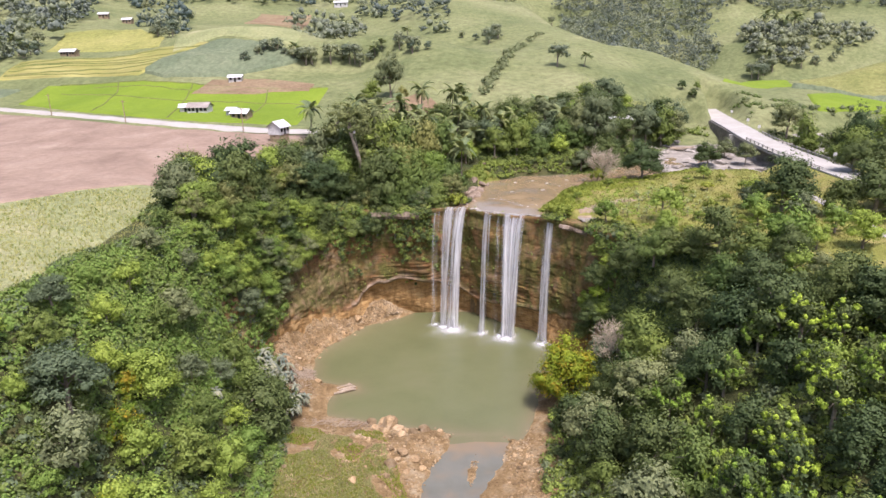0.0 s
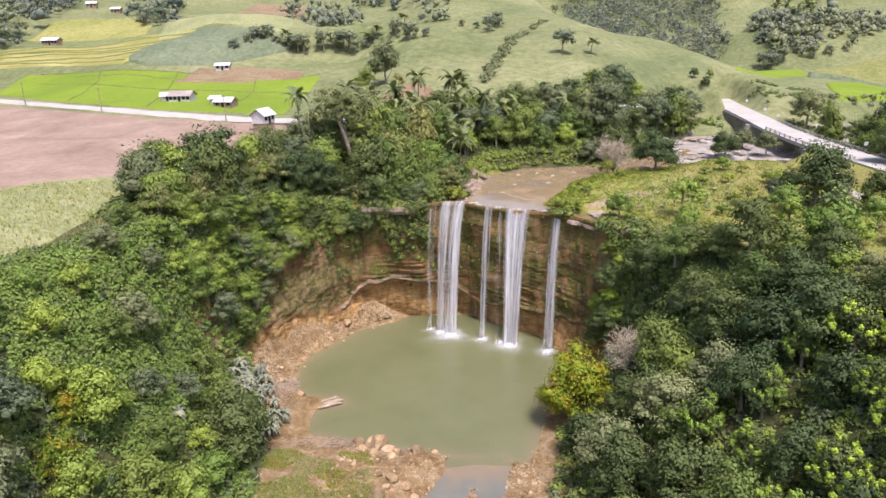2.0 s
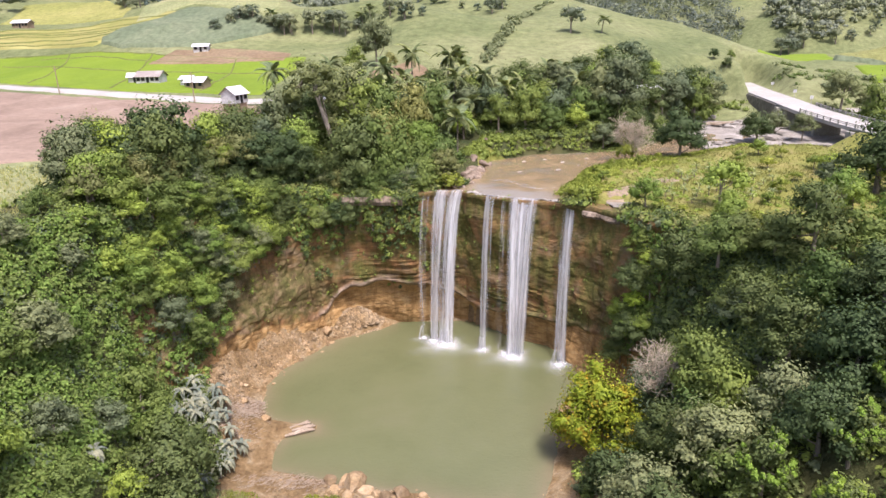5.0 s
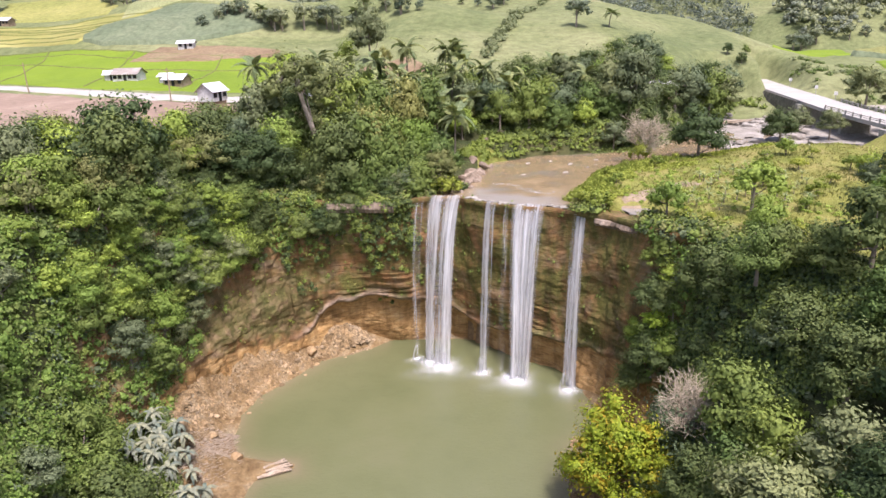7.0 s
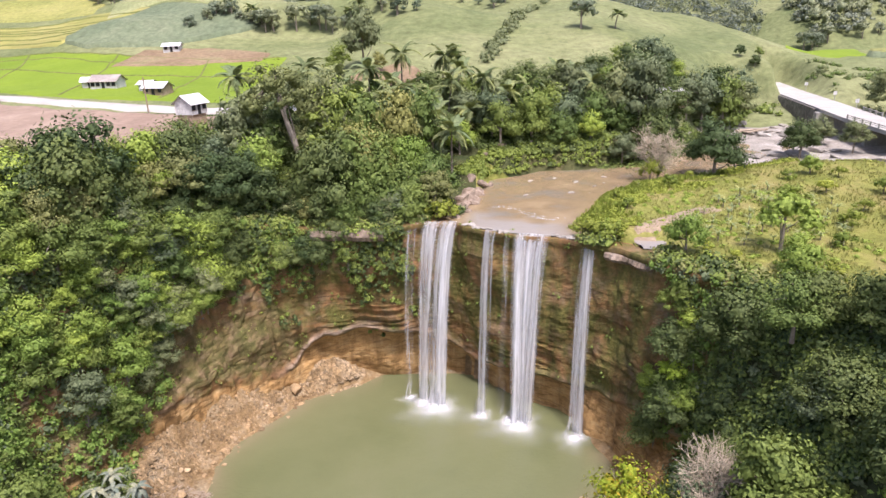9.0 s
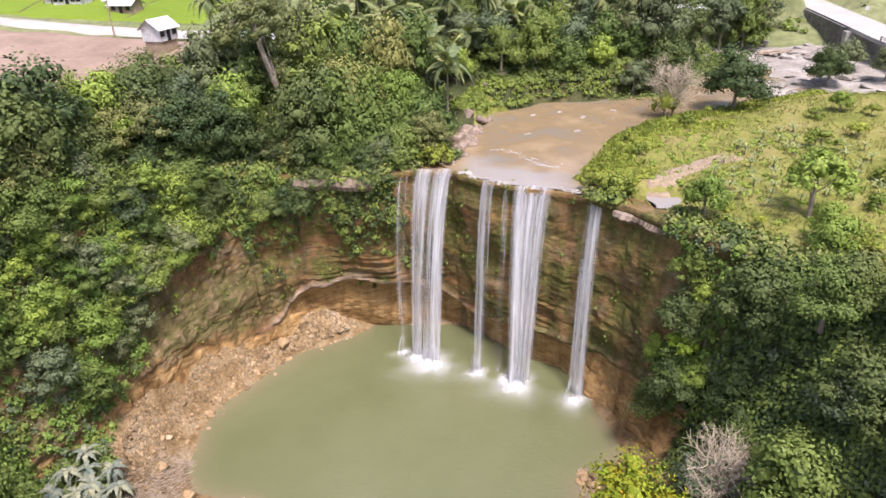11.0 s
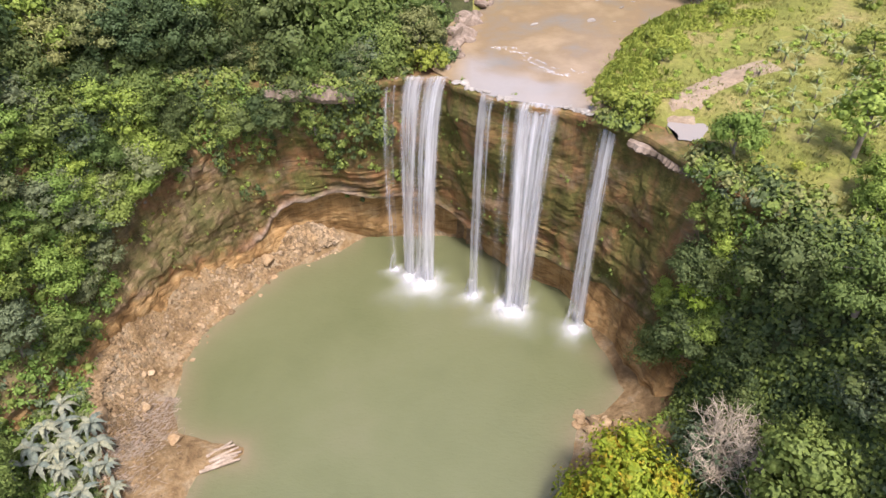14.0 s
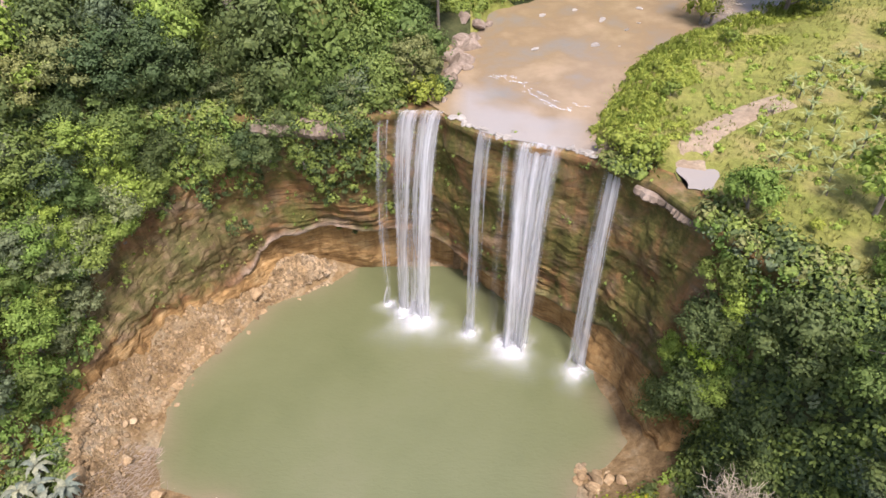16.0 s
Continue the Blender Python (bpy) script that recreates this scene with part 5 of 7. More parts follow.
def in_woods(x, y):
    return ~inside(x, y, RIM) & (((x > -66) & (x < 1) & (y > 60) & (y < np.interp(x, (-66, -40, -34, 0), (172, 184, 200, 205))) & (x > -75 + (y - 60) * 0.02) & (edge_distance(x, y, RIM)[0] < 32)) | ((x > -12) & (x < 80) & (y > np.interp(x, (-12, 8, 16, 28, 43, 54, 62, 80), (197, 202.5, 206, 205, 210, 220, 232, 250))) & (y < 262)) | ((x > 58) & (x < 84) & (y < 172)))


# More lime than deep on the left slope, sunlight put into leaf colour.
for k, (leaf, share) in enumerate(((L_DEEP, 600), (L_MID, 1700), (L_LIME, 1500), (L_GREY, 700))):
    cover("undergrowth", 200 + k, share, (-78, -28, 60, 140), leaf, "tangled shrubs and creepers on the gorge slope", (0.8, 1.8), 26, (0.46, 0.29), lambda x, y: on_slope(x, y) | (in_woods(x, y) & (edge_distance(x, y, RIM)[0] < 4)) | (inside(x, y, TOE) & (x < np.interp(y, (84, 100, 112, 122, 130, 138), (-31, -31, -33, -36.5, -39.5, -42))) & (y < 139)))
    cover("undergrowth", 210 + k, (1200, 1300, 500, 450)[k], (14, 76, 46, 142), leaf, "tangled shrubs and creepers on the gorge slope", (0.8, 1.8), 22, (0.54, 0.34), lambda x, y: on_slope(x, y) | (inside(x, y, TOE) & (x > np.interp(y, (46, 90, 105, 118, 128, 137), (12, 13, 15.5, 18.5, 20.5, 26))) & (y < 137)))
for k, (leaf, share) in enumerate(((L_DEEP, 1700), (L_MID, 1400))):
    cover("undergrowth", 230 + k, int(share * 1.2), (-66, 2, 136, 206), leaf, "dense low growth under the trees", (1.0, 2.0), 20, (0.58, 0.36), in_woods)
    cover("undergrowth", 220 + k, share, (-12, 82, 210, 250), leaf, "dense low growth under the trees", (0.9, 1.9), 20, (0.58, 0.36), in_woods)


for k, leaf in enumerate((L_DEEP, L_MID)):
    cover("undergrowth", 250 + k, 1500, (24, 52, 116, 143), leaf, "tangled shrubs on the steep gorge side", (0.9, 1.8), 22, (0.54, 0.34), lambda x, y: inside(x, y, RIM) & ~inside(x, y, TOE))
    cover("undergrowth", 254 + k, 1100, (-4, 52, 196, 226), (L_MID, L_WEED)[k], "leafy bushes along the river bank", (0.6, 1.5), 18, (0.5, 0.3), lambda x, y: (ground_height(x, y) > 31.6) & (edge_distance(x, y, [p[:2] for p in RIVER])[0] < 19) & (y > np.interp(x, (-4, 19, 34, 52), (192, 199, 205, 212))))

for k, leaf in enumerate((L_MID, L_LIME)):
    cover("undergrowth", 270 + k, 1300, (-70, -42, 92, 142), leaf, "leafy scrub clothing the steep bank above the beach", (0.9, 1.9), 22, (0.50, 0.31), lambda x, y: inside(x, y, RIM) & ~inside(x, y, TOE) & (y + 0.6 * x < 108), 0.5)
for k, leaf in enumerate((L_DEEP, L_MID)):
    cover("undergrowth", 258 + k, 900, (-92, 88, -60, 50), leaf, "dense shrubs and low trees on the lower gorge sides", (1.4, 3.0), 9, (0.9, 0.6), lambda x, y: inside(x, y, RIM) & ~inside(x, y, TOE))

cover("undergrowth", 264, 200, (-48, -33, 112, 137), L_LIME, "bright low shrubs beside the beach", (0.5, 1.2), 18, (0.46, 0.27), lambda x, y: inside(x, y, TOE) & (x < np.interp(y, (112, 122, 130, 137), (-32.5, -35, -38, -41.5))))
cover("undergrowth", 265, 640, (-48, -33, 112, 137), L_GREY, "grey-green low shrubs beside the beach", (0.5, 1.2), 18, (0.46, 0.27), lambda x, y: inside(x, y, TOE) & (x < np.interp(y, (112, 122, 130, 137), (-32.5, -35, -38, -41.5))))


def scarp_growth(seed, first, last, n, low, leaf, label):
    """Leafy clumps on the short scarp between the cliff's shelf and the soil above it."""
    r = np.random.RandomState(seed)
    u = r.uniform(first, last, n)
    rim = np.array(RIM, float)
    x, y = (np.interp(u, range(len(RIM)), rim[:, c]) for c in (0, 1))
    nx, ny = np.interp(u, (6, 10, 14), (0.97, 0.6, 0.0)), np.interp(u, (6, 10, 14), (-0.2, -0.8, -1.0))
    t = r.uniform(-0.8, 2.0, n)
    z = r.uniform(0, 1, n) * (top_height(x, y) - low) + low
    c = np.stack([x + nx * t, y + ny * t, z], 1)
    return tagged(new("rim_shrubs", clump_mesh("rim_shrubs", r, c, r.uniform(0.7, 1.5, n), 24, 0.52, 0.32, leaf)), label, "undergrowth", kind="stuff")


scarp_growth(261, 6, 14.2, 420, 31.5, L_MID, "leafy shrubs on the scarp above the cliff")
scarp_growth(262, 6, 14.2, 420, 31.5, L_DEEP, "dark shrubs on the scarp above the cliff")


def creepers(name, seed, leaf, share, mask, label, radius=(0.35, 1.1), per=26, size=(0.42, 0.26)):
    """Hanging growth on the cliff face."""
    r = np.random.RandomState(seed)
    me = bpy.data.objects["cliff"].data
    co = np.zeros(len(me.vertices) * 3, np.float32)
    me.vertices.foreach_get("co", co)
    nv = 118
    p = co.reshape(-1, nv, 3)[:, :112]
    k = np.repeat(np.arange(p.shape[0])[:, None], 112, 1) / (p.shape[0] - 1) * (len(LIP) - 1)
    keep = (r.rand(*k.shape) < share * np.clip(mask(k, p[..., 2], p[..., 0], p[..., 1]), 0, 1)) & (p[..., 2] > 1)
    c = p[keep] + r.randn(int(keep.sum()), 3) * 0.25
    rad = r.uniform(*radius, len(c))
    return tagged(new(name, clump_mesh(name, r, c, rad, per + 8, *size, leaf, 1.4, 0.2, 0.6, 0.42)), label, "creepers", kind="stuff")


def hung(k, z, x, y):
    """Where growth clothes the wall: thick on both flanks, thin and patchy beside the falls."""
    return smooth((5.2 - k) / 0.8) * smooth((z - veg_line(k) - 2.5 * waves(k * 5, z, 8, 62)) / 3) + smooth((k - 18.45 + 0.7 * smooth((z - 28.5) / 2) + 0.3 * waves(k * 5, z, 8, 63)) / 0.4) * (z > np.interp(k, *zip(*BED)) + 1)


def draped_edge(k, z, x, y):
    """Trailers that hang from the rim in uneven tongues."""
    tongue = 30 - 6.5 * (1 + waves(k * 9, 0 * z, 7, 66)) - 2.5 * (1 + waves(k * 9, 0 * z, 2.2, 67))
    return smooth((8.0 - k) / 0.6) * smooth((z - tongue) / 2) + 0.12 * smooth((waves(k * 6, z, 9, 61) - 0.1) * 2) * (z > 9) * (k < 8.2)


# Lime outweighs deep leaves to paint the wall growth sunlit.
creepers("creepers", 301, L_DEEP, 0.025, hung, "dark creepers hanging down the cliff", (0.6, 1.4), 22)
creepers("creepers", 302, L_MID, 0.09, hung, "green creepers hanging down the cliff", (0.6, 1.4), 22)
creepers("creepers", 303, L_LIME, 0.13, hung, "bright creepers hanging down the cliff", (0.5, 1.2), 22)
creepers("creepers", 307, L_GREY, 0.03, hung, "greyish creepers hanging down the cliff", (0.6, 1.4), 24)
creepers("creepers", 305, L_DEEP, 0.15, draped_edge, "dark trailers hanging from the cliff top", (0.35, 1.0), 22)
creepers("creepers", 306, L_MID, 0.15, draped_edge, "green trailers hanging from the cliff top", (0.35, 1.0), 22)
def tufted(k, z, x, y):
    return smooth(waves(k * 7, z * 1.3, 7, 64) * 2) * (z > np.interp(k, *zip(*BED)) + 0.8) * (k > 1.5) * (k < 18)


creepers("moss_tufts", 304, L_MID, 0.035, tufted, "small green tufts on the cliff ledges", (0.15, 0.5), 10, (0.2, 0.09))
creepers("moss_tufts", 308, L_STRAW, 0.05, lambda k, z, x, y: tufted(k, z, x, y) * smooth((6 - k) / 1.5), "dry olive grass tufts on the steep bank", (0.15, 0.45), 10, (0.24, 0.06))
creepers("moss_tufts", 309, L_WEED, 0.06, lambda k, z, x, y: smooth(waves(k * 5, z * 1.2, 9, 69) * 2 - 0.3) * (k < 5.2) * (k > 1.2) * (z > np.interp(k, *zip(*BED)) + 1.5) * (z < 22), "leafy weeds on the steep bank", (0.2, 0.7), 14, (0.24, 0.12))

# shrubs that crowd the rim
rim_r = np.random.RandomState(330)
rim_k = np.r_[rim_r.uniform(0.5, 8.6, 1000), np.r_[rim_r.uniform(15.9, 16.7, 26), rim_r.uniform(17.9, 19.8, 74)]]
rim_b = np.r_[rim_r.uniform(-0.6, 12.5, 1000) + 1.8 * smooth((rim_k[:1000] - 4.2) / 0.5), rim_r.uniform(-0.6, 2.6, 100)]
lip_a = np.array(LIP)
rim_x, rim_y, rim_z = (np.interp(rim_k, range(len(LIP)), lip_a[:, c]) for c in range(3))
nx, ny = np.interp(rim_k, (0, 3, 5, 9, 15, 17, 20), (-0.95, -0.75, -0.25, 0.05, 0.4, 0.75, 0.6)), np.interp(rim_k, (0, 3, 5, 9, 15, 17, 20), (0.3, 0.65, 0.97, 1.0, 0.9, 0.65, 0.8))
rim_x, rim_y = rim_x + nx * rim_b, rim_y + ny * rim_b
rim_p = np.stack([rim_x, rim_y, np.maximum(rim_z, ground_height(rim_x, rim_y)) + 0.4], 1)
for q, leaf in enumerate((L_DEEP, L_MID, L_OLIVE)):
    tagged(new("rim_shrubs", clump_mesh("rim_shrubs", rim_r, rim_p[q::3], rim_r.uniform(0.8, 1.9, len(rim_p[q::3])), 24, 0.52, 0.32, leaf)), "leafy shrubs crowding the edge of the cliff", "undergrowth", kind="stuff")


# ---- grass and cane ----
def blades(name, seed, n, area, leaf, label, tall, wide, ok, per=4, lean=0.35, category="grass"):
    r = np.random.RandomState(seed)
    x0, x1, y0, y1 = area
    x, y = r.uniform(x0, x1, n), r.uniform(y0, y1, n)
    keep = ok(x, y)
    x, y = np.repeat(x[keep], per) + r.randn(keep.sum() * per) * tall * 0.22, np.repeat(y[keep], per) + r.randn(keep.sum() * per) * tall * 0.22
    z = ground_height(x, y) - 0.05
    m = len(x)
    a, h = r.uniform(0, 6.283, m), tall * r.uniform(0.55, 1.25, m)
    side = np.stack([np.cos(a), np.sin(a), 0 * a], 1) * (wide * r.uniform(0.6, 1.3, m))[:, None]
    tip = np.stack([-np.sin(a) * lean * h * r.uniform(-1, 1, m), np.cos(a) * lean * h * r.uniform(-1, 1, m), h], 1)
    base = np.stack([x, y, z], 1)
    q = np.stack([base - side * 0.4, base + side * 0.4, base + tip * 0.65 + side, base + tip], 1)
    return tagged(new(name, quads_mesh(name, q, leaf)), label, category, kind="stuff")


def left_cane(x, y):
    return ~inside(x, y, RIM) & (x < -58 - (y - 60) * 0.05) & (y < np.interp(x, (-140, -97, -86, -70, -60), (138, 139, 151, 157, 160)))


def right_meadow(x, y):
    return ~inside(x, y, RIM) & (bank_distance(x, y) > 0.5 + 1.2 * waves(x, y, 6, 75)) & (y > 125) & (y < 206) & (np.hypot(x - 31.1, y - 155.9) > 3.0)


blades("cane_grass", 401, 14000, (-150, -56, 62, 160), L_GRASS, "pale green field of tall waving grass", 0.5, 0.07, left_cane, 5)
blades("cane_grass", 402, 4000, (-150, -56, 62, 160), L_WEED, "brighter tufts among the pale grass", 0.5, 0.09, left_cane, 3)
blades("meadow_grass", 403, 11000, (22, 90, 126, 206), L_STRAW, "rough yellowish grass above the cliff", 0.45, 0.09, lambda x, y: right_meadow(x, y) & (waves(x, y, 9, 68) > -0.35), 4)
blades("weeds", 404, 9000, (22, 90, 128, 206), L_WEED, "lush green weeds along the river bank", 0.9, 0.22, lambda x, y: right_meadow(x, y) & (bank_distance(x, y) < 6.5 + 4 * waves(x, y, 12, 65)), 5)
cover("weed_thicket", 406, 9000, (20, 90, 150, 206), L_WEED, "lush bright green weeds along the river bank", (0.3, 0.9), 16, (0.62, 0.15), lambda x, y: right_meadow(x, y) & (bank_distance(x, y) < 9.5 + 6.0 * waves(x, y, 14, 65)) & (waves(x, y, 5, 74) > -0.55), 0.1)
cover("weed_thicket", 407, 260, (22, 60, 140, 180), L_LIME, "low bright tufts in the rough grass", (0.3, 0.7), 20, (0.4, 0.2), right_meadow, 0.1)
blades("bank_grass", 406, 9000, (-33, -8, 84, 114), L_WEED, "green tufts on the gravel bank", 0.35, 0.12, lambda x, y: inside(x, y, TOE) & (waves(x, y, 8, 67) + (110 - y) * 0.05 > 0.1) & (x < -9 - (y - 95) * 0.3), 4)
blades("bank_grass", 405, 12000, (-33, -8, 84, 114), L_GRASS, "yellow-green grass on the gravel bank", 0.4, 0.1, lambda x, y: inside(x, y, TOE) & (waves(x, y, 12, 66) + (108 - y) * 0.06 > 0.1) & (x < -10 - (y - 95) * 0.3), 4)


# ---- stones ----
def stone_mesh(seed, flat=0.7, mat=None):
    r = np.random.RandomState(seed)
    bm = bmesh.new()
    bmesh.ops.create_icosphere(bm, subdivisions=2, radius=1.0)
    cuts = unit(r.randn(9, 3))
    lim = r.uniform(0.42, 0.78, 9)
    for v in bm.verts:
        p = np.array(v.co)
        for c, q in zip(cuts, lim):
            d = float(p @ c)
            if d > q:
                p = p - c * (d - q) * 0.9
        p[2] *= flat
        v.co = p * (1 + 0.05 * math.sin(7 * p[0] + seed))
    me = bpy.data.meshes.new("boulder")
    bm.to_mesh(me)
    bm.free()
    me.materials.append(mat or M_ROCK)
    return me


STONES = [stone_mesh(500 + k, 0.6 + 0.08 * k) for k in range(5)]
BLOCKS = [stone_mesh(540 + k, 0.62 + 0.06 * k, M_LEDGE) for k in range(3)]
SLABS = [stone_mesh(520 + k, 0.22 + 0.05 * k, M_SLAB) for k in range(3)]


def boulder(x, y, size, meshes, label, r, group="boulders on the shore", z=None, stretch=1.0):
    ob = new("boulder", meshes[r.randrange(len(meshes))])
    z = ground_at(x, y) if z is None else z
    ob.matrix_basis = Matrix.Translation((x, y, z + size * 0.12)) @ Euler((r.uniform(-0.25, 0.25), r.uniform(-0.25, 0.25), r.uniform(0, 6.28))).to_matrix().to_4x4() @ Matrix.Diagonal((size * stretch, size, size, 1))
    return tagged(ob, label, "boulder", group)


r = random.Random(5)
for x, y, s in ((-14, 117.3, 2.3), (-7.0, 115.0, 1.3), (-16.5, 116.2, 1.0), (-18.4, 96.5, 1.1), (-8.2, 105, 1.3), (-10.5, 106.2, 1.2), (-12.5, 102.5, 1.2), (-11.5, 104.5, 1.0), (-9.6, 101.8, 0.9), (-10.6, 115.2, 1.0), (-3.9, 114.8, 0.8), (-26.9, 160.6, 0.8), (-31.5, 134.2, 1.2), (-13, 99.5, 1.0), (-6.8, 103.0, 0.9), (-30, 98, 0.7), (-15.2, 118.4, 1.5), (-12.2, 116.2, 1.4), (-9.0, 114.2, 1.2), (-17.8, 118.0, 1.3), (-11.0, 112.5, 1.0), (-14.5, 114.0, 1.1)):
    boulder(x, y, s, STONES, "blocky tan sandstone boulder on the gravel bank", r)
for _ in range(70):
    x, y = r.uniform(-24, -4), r.uniform(98, 118)
    if abs(x + 12 + (y - 108) * 0.1) < 9:
        boulder(x, y, r.uniform(0.18, 0.6), STONES, "small tan rock on the gravel bank", r)
for _ in range(75):
    u = r.uniform(0, 1)
    x, y = np.interp(u, (0, 0.25, 0.5, 0.75, 1), (-36, -37, -33.5, -28, -21)), np.interp(u, (0, 0.25, 0.5, 0.75, 1), (134, 146, 156, 165, 171))
    boulder(x + r.gauss(0, 1.6), y + r.gauss(0, 1.2), r.uniform(0.2, 0.75) * (2.0 if r.random() < 0.12 else 1.0), STONES, "fallen tan rock along the pool's edge", r)
for _ in range(22):
    boulder(r.gauss(21.5, 1.6), r.gauss(137, 1.4), r.uniform(0.3, 0.9), STONES, "jagged brown rock at the pool's edge", r, stretch=1.5)
for _ in range(26):
    boulder(r.gauss(11, 2.2), r.uniform(96, 112), r.uniform(0.2, 0.6), STONES, "small tan rock beside the stream", r)
for x, y, s in ((5.2, 184.5, 2.4), (4.6, 187, 1.6), (6.6, 189.5, 2.0), (5.6, 191.5, 1.7), (7.4, 192.5, 1.5), (7.8, 195.5, 1.6), (4.4, 183, 1.5), (3.6, 179.2, 1.4), (9.5, 197, 1.1), (4.2, 181.5, 1.3), (4.8, 177.5, 0.8), (5.0, 190, 1.4), (3.8, 186, 1.4), (3.0, 174.0, 0.9), (6.2, 183, 1.0), (6.0, 195, 1.3), (9, 207, 1.2), (13, 212, 1.3), (20, 214, 1.2), (26, 214, 1.0)):
    boulder(x, y, s, BLOCKS, "pale tan rock on the river bank", r, "river rocks", max(ground_at(x, y), 31.0))
for _ in range(64):
    x, y = r.uniform(64, 100), r.uniform(208, 262)
    boulder(x, y, r.uniform(0.8, 3.6), SLABS, "flat pale rock in the river rapids", r, "river rocks", max(ground_at(x, y), 31.0))
for _ in range(10):
    boulder(r.uniform(16, 36), r.uniform(188, 204), r.uniform(0.3, 0.9), SLABS, "flat rock breaking the shallow river", r, "river rocks", 31.0)


for u0, u1, n in ((11.9, 12.9, 9), (13.35, 13.75, 4), (14.95, 16.0, 14)):
    for q in range(n):
        u = u0 + (u1 - u0) * (q + r.uniform(0, 1)) / n
        x, y = (float(np.interp(u, range(len(LIP)), [p[c] for p in LIP])) for c in (0, 1))
        boulder(x + r.uniform(0.1, 0.6), y + r.uniform(0.1, 0.8), r.uniform(0.35, 0.8), SLABS, "flat tan rock on the lip of the falls", r, "river rocks", 30.95)


def pebbles(name, seed, n, spot, label, mat, size):
    """Loose rubble too small to pick apart."""
    rr = np.random.RandomState(seed)
    verts, faces = [], []
    x, y = spot(rr, n)
    z = ground_height(x, y)
    for k in range(n):
        s = rr.uniform(*size)
        h, w, a = s * rr.uniform(0.4, 0.9), s * rr.uniform(0.7, 1.3), rr.uniform(0, 6.28)
        b = len(verts)
        c, q = math.cos(a), math.sin(a)
        for px, py in ((-1, -0.8), (0.9, -1), (1, 0.9), (-0.8, 1)):
            verts.append((x[k] + s * (px * c) - w * py * q, y[k] + s * px * q + w * py * c, z[k] - 0.1))
        for px, py in ((-0.6, -0.5), (0.6, -0.4), (0.5, 0.6), (-0.5, 0.5)):
            verts.append((x[k] + s * (px * c) - w * py * q, y[k] + s * px * q + w * py * c, z[k] + h * rr.uniform(0.6, 1.1)))
        faces += [(b + 4, b + 5, b + 6, b + 7)] + [(b + i, b + (i + 1) % 4, b + 4 + (i + 1) % 4, b + 4 + i) for i in range(4)]
    return tagged(new(name, mesh_of(name, verts, faces, mat)), label, "rubble", kind="stuff")


def beach(rr, n):
    u = rr.uniform(0, 1, n)
    return np.interp(u, (0, 0.15, 0.35, 0.55, 0.75, 1), (-34, -37.5, -38, -34.5, -29, -19)) + rr.randn(n) * 1.7 - 4.5 * rr.rand(n) ** 2 * (u < 0.8), np.interp(u, (0, 0.15, 0.35, 0.55, 0.75, 1), (126, 134, 146, 156, 165, 172.5)) + rr.randn(n) * 1.3


pebbles("rubble", 541, 3600, beach, "broken tan rubble along the foot of the cliff", M_RUBBLE, (0.08, 0.3))
pebbles("rubble", 542, 1500, lambda rr, n: (rr.uniform(-26, 0, n), rr.uniform(95, 119, n)), "tan gravel and broken rock below the pool", M_RUBBLE, (0.08, 0.26))
pebbles("rubble", 545, 160, lambda rr, n: (rr.normal(2.2, 0.6, n) + 0 * rr.rand(n), rr.normal(102.5, 3.2, n)), "low bar of tan gravel in the stream", M_RUBBLE, (0.06, 0.2))
pebbles("rubble", 543, 500, lambda rr, n: (rr.normal(11.5, 1.8, n), rr.uniform(92, 116, n)), "tan gravel beside the stream", M_RUBBLE, (0.1, 0.3))
pebbles("rubble", 544, 900, lambda rr, n: (rr.normal(-20.5, 2.6, n), rr.normal(171.6, 1.2, n)), "heap of pale fallen rock under the arch", M_RUBBLE, (0.15, 0.5))


def sticks(name, seed, n, spot, label):
    """Washed-up twigs and splinters, a thin three-sided sliver each."""
    rr = np.random.RandomState(seed)
    x, y = spot(rr, n)
    z = ground_height(x, y)
    verts, faces = [], []
    for k in range(n):
        ln, a, h = rr.uniform(0.3, 1.3), rr.normal(0.9, 0.6), rr.uniform(0.03, 0.25)
        c, q, w = math.cos(a) * ln / 2, math.sin(a) * ln / 2, rr.uniform(0.02, 0.05)
        b = len(verts)
        for side in (-1, 1):
            verts += [(x[k] + side * c - w * q, y[k] + side * q + w * c, z[k] + h), (x[k] + side * c + w * q, y[k] + side * q - w * c, z[k] + h), (x[k] + side * c, y[k] + side * q, z[k] + h + 1.6 * w)]
        faces += [(b, b + 3, b + 5, b + 2), (b + 2, b + 5, b + 4, b + 1), (b + 1, b + 4, b + 3, b)]
    return tagged(new(name, mesh_of(name, verts, faces, M_STICK)), label, "debris", kind="stuff")


# ---- driftwood ----
def driftwood(x, y, z, n, length, turn, label, seed, radius=0.09):
    r = random.Random(seed)
    pile = thing("driftwood_pile", label, "driftwood", m=pose(x, y, z, 0, 0, turn))
    for k in range(n):
        a = r.gauss(0, 0.14)
        half = length * r.uniform(0.35, 0.55)
        off, mid = r.uniform(-0.9, 0.9) * (1.0 if radius < 0.19 else 1.4), r.uniform(-0.8, 0.8)
        h = 0.1 + 0.16 * (k % 3)
        path = [(mid + half * s * math.cos(a), off + half * s * math.sin(a), h + 0.05 * math.sin(s * 3 + k)) for s in (-1, -0.5, 0, 0.5, 1)]
        v, f = tube(path, [radius * q for q in (1.2, 1.1, 1, 0.9, 0.7)], 6)
        part("pole", mesh_of("pole", v, f, M_STICK, True), pile)
    return pile


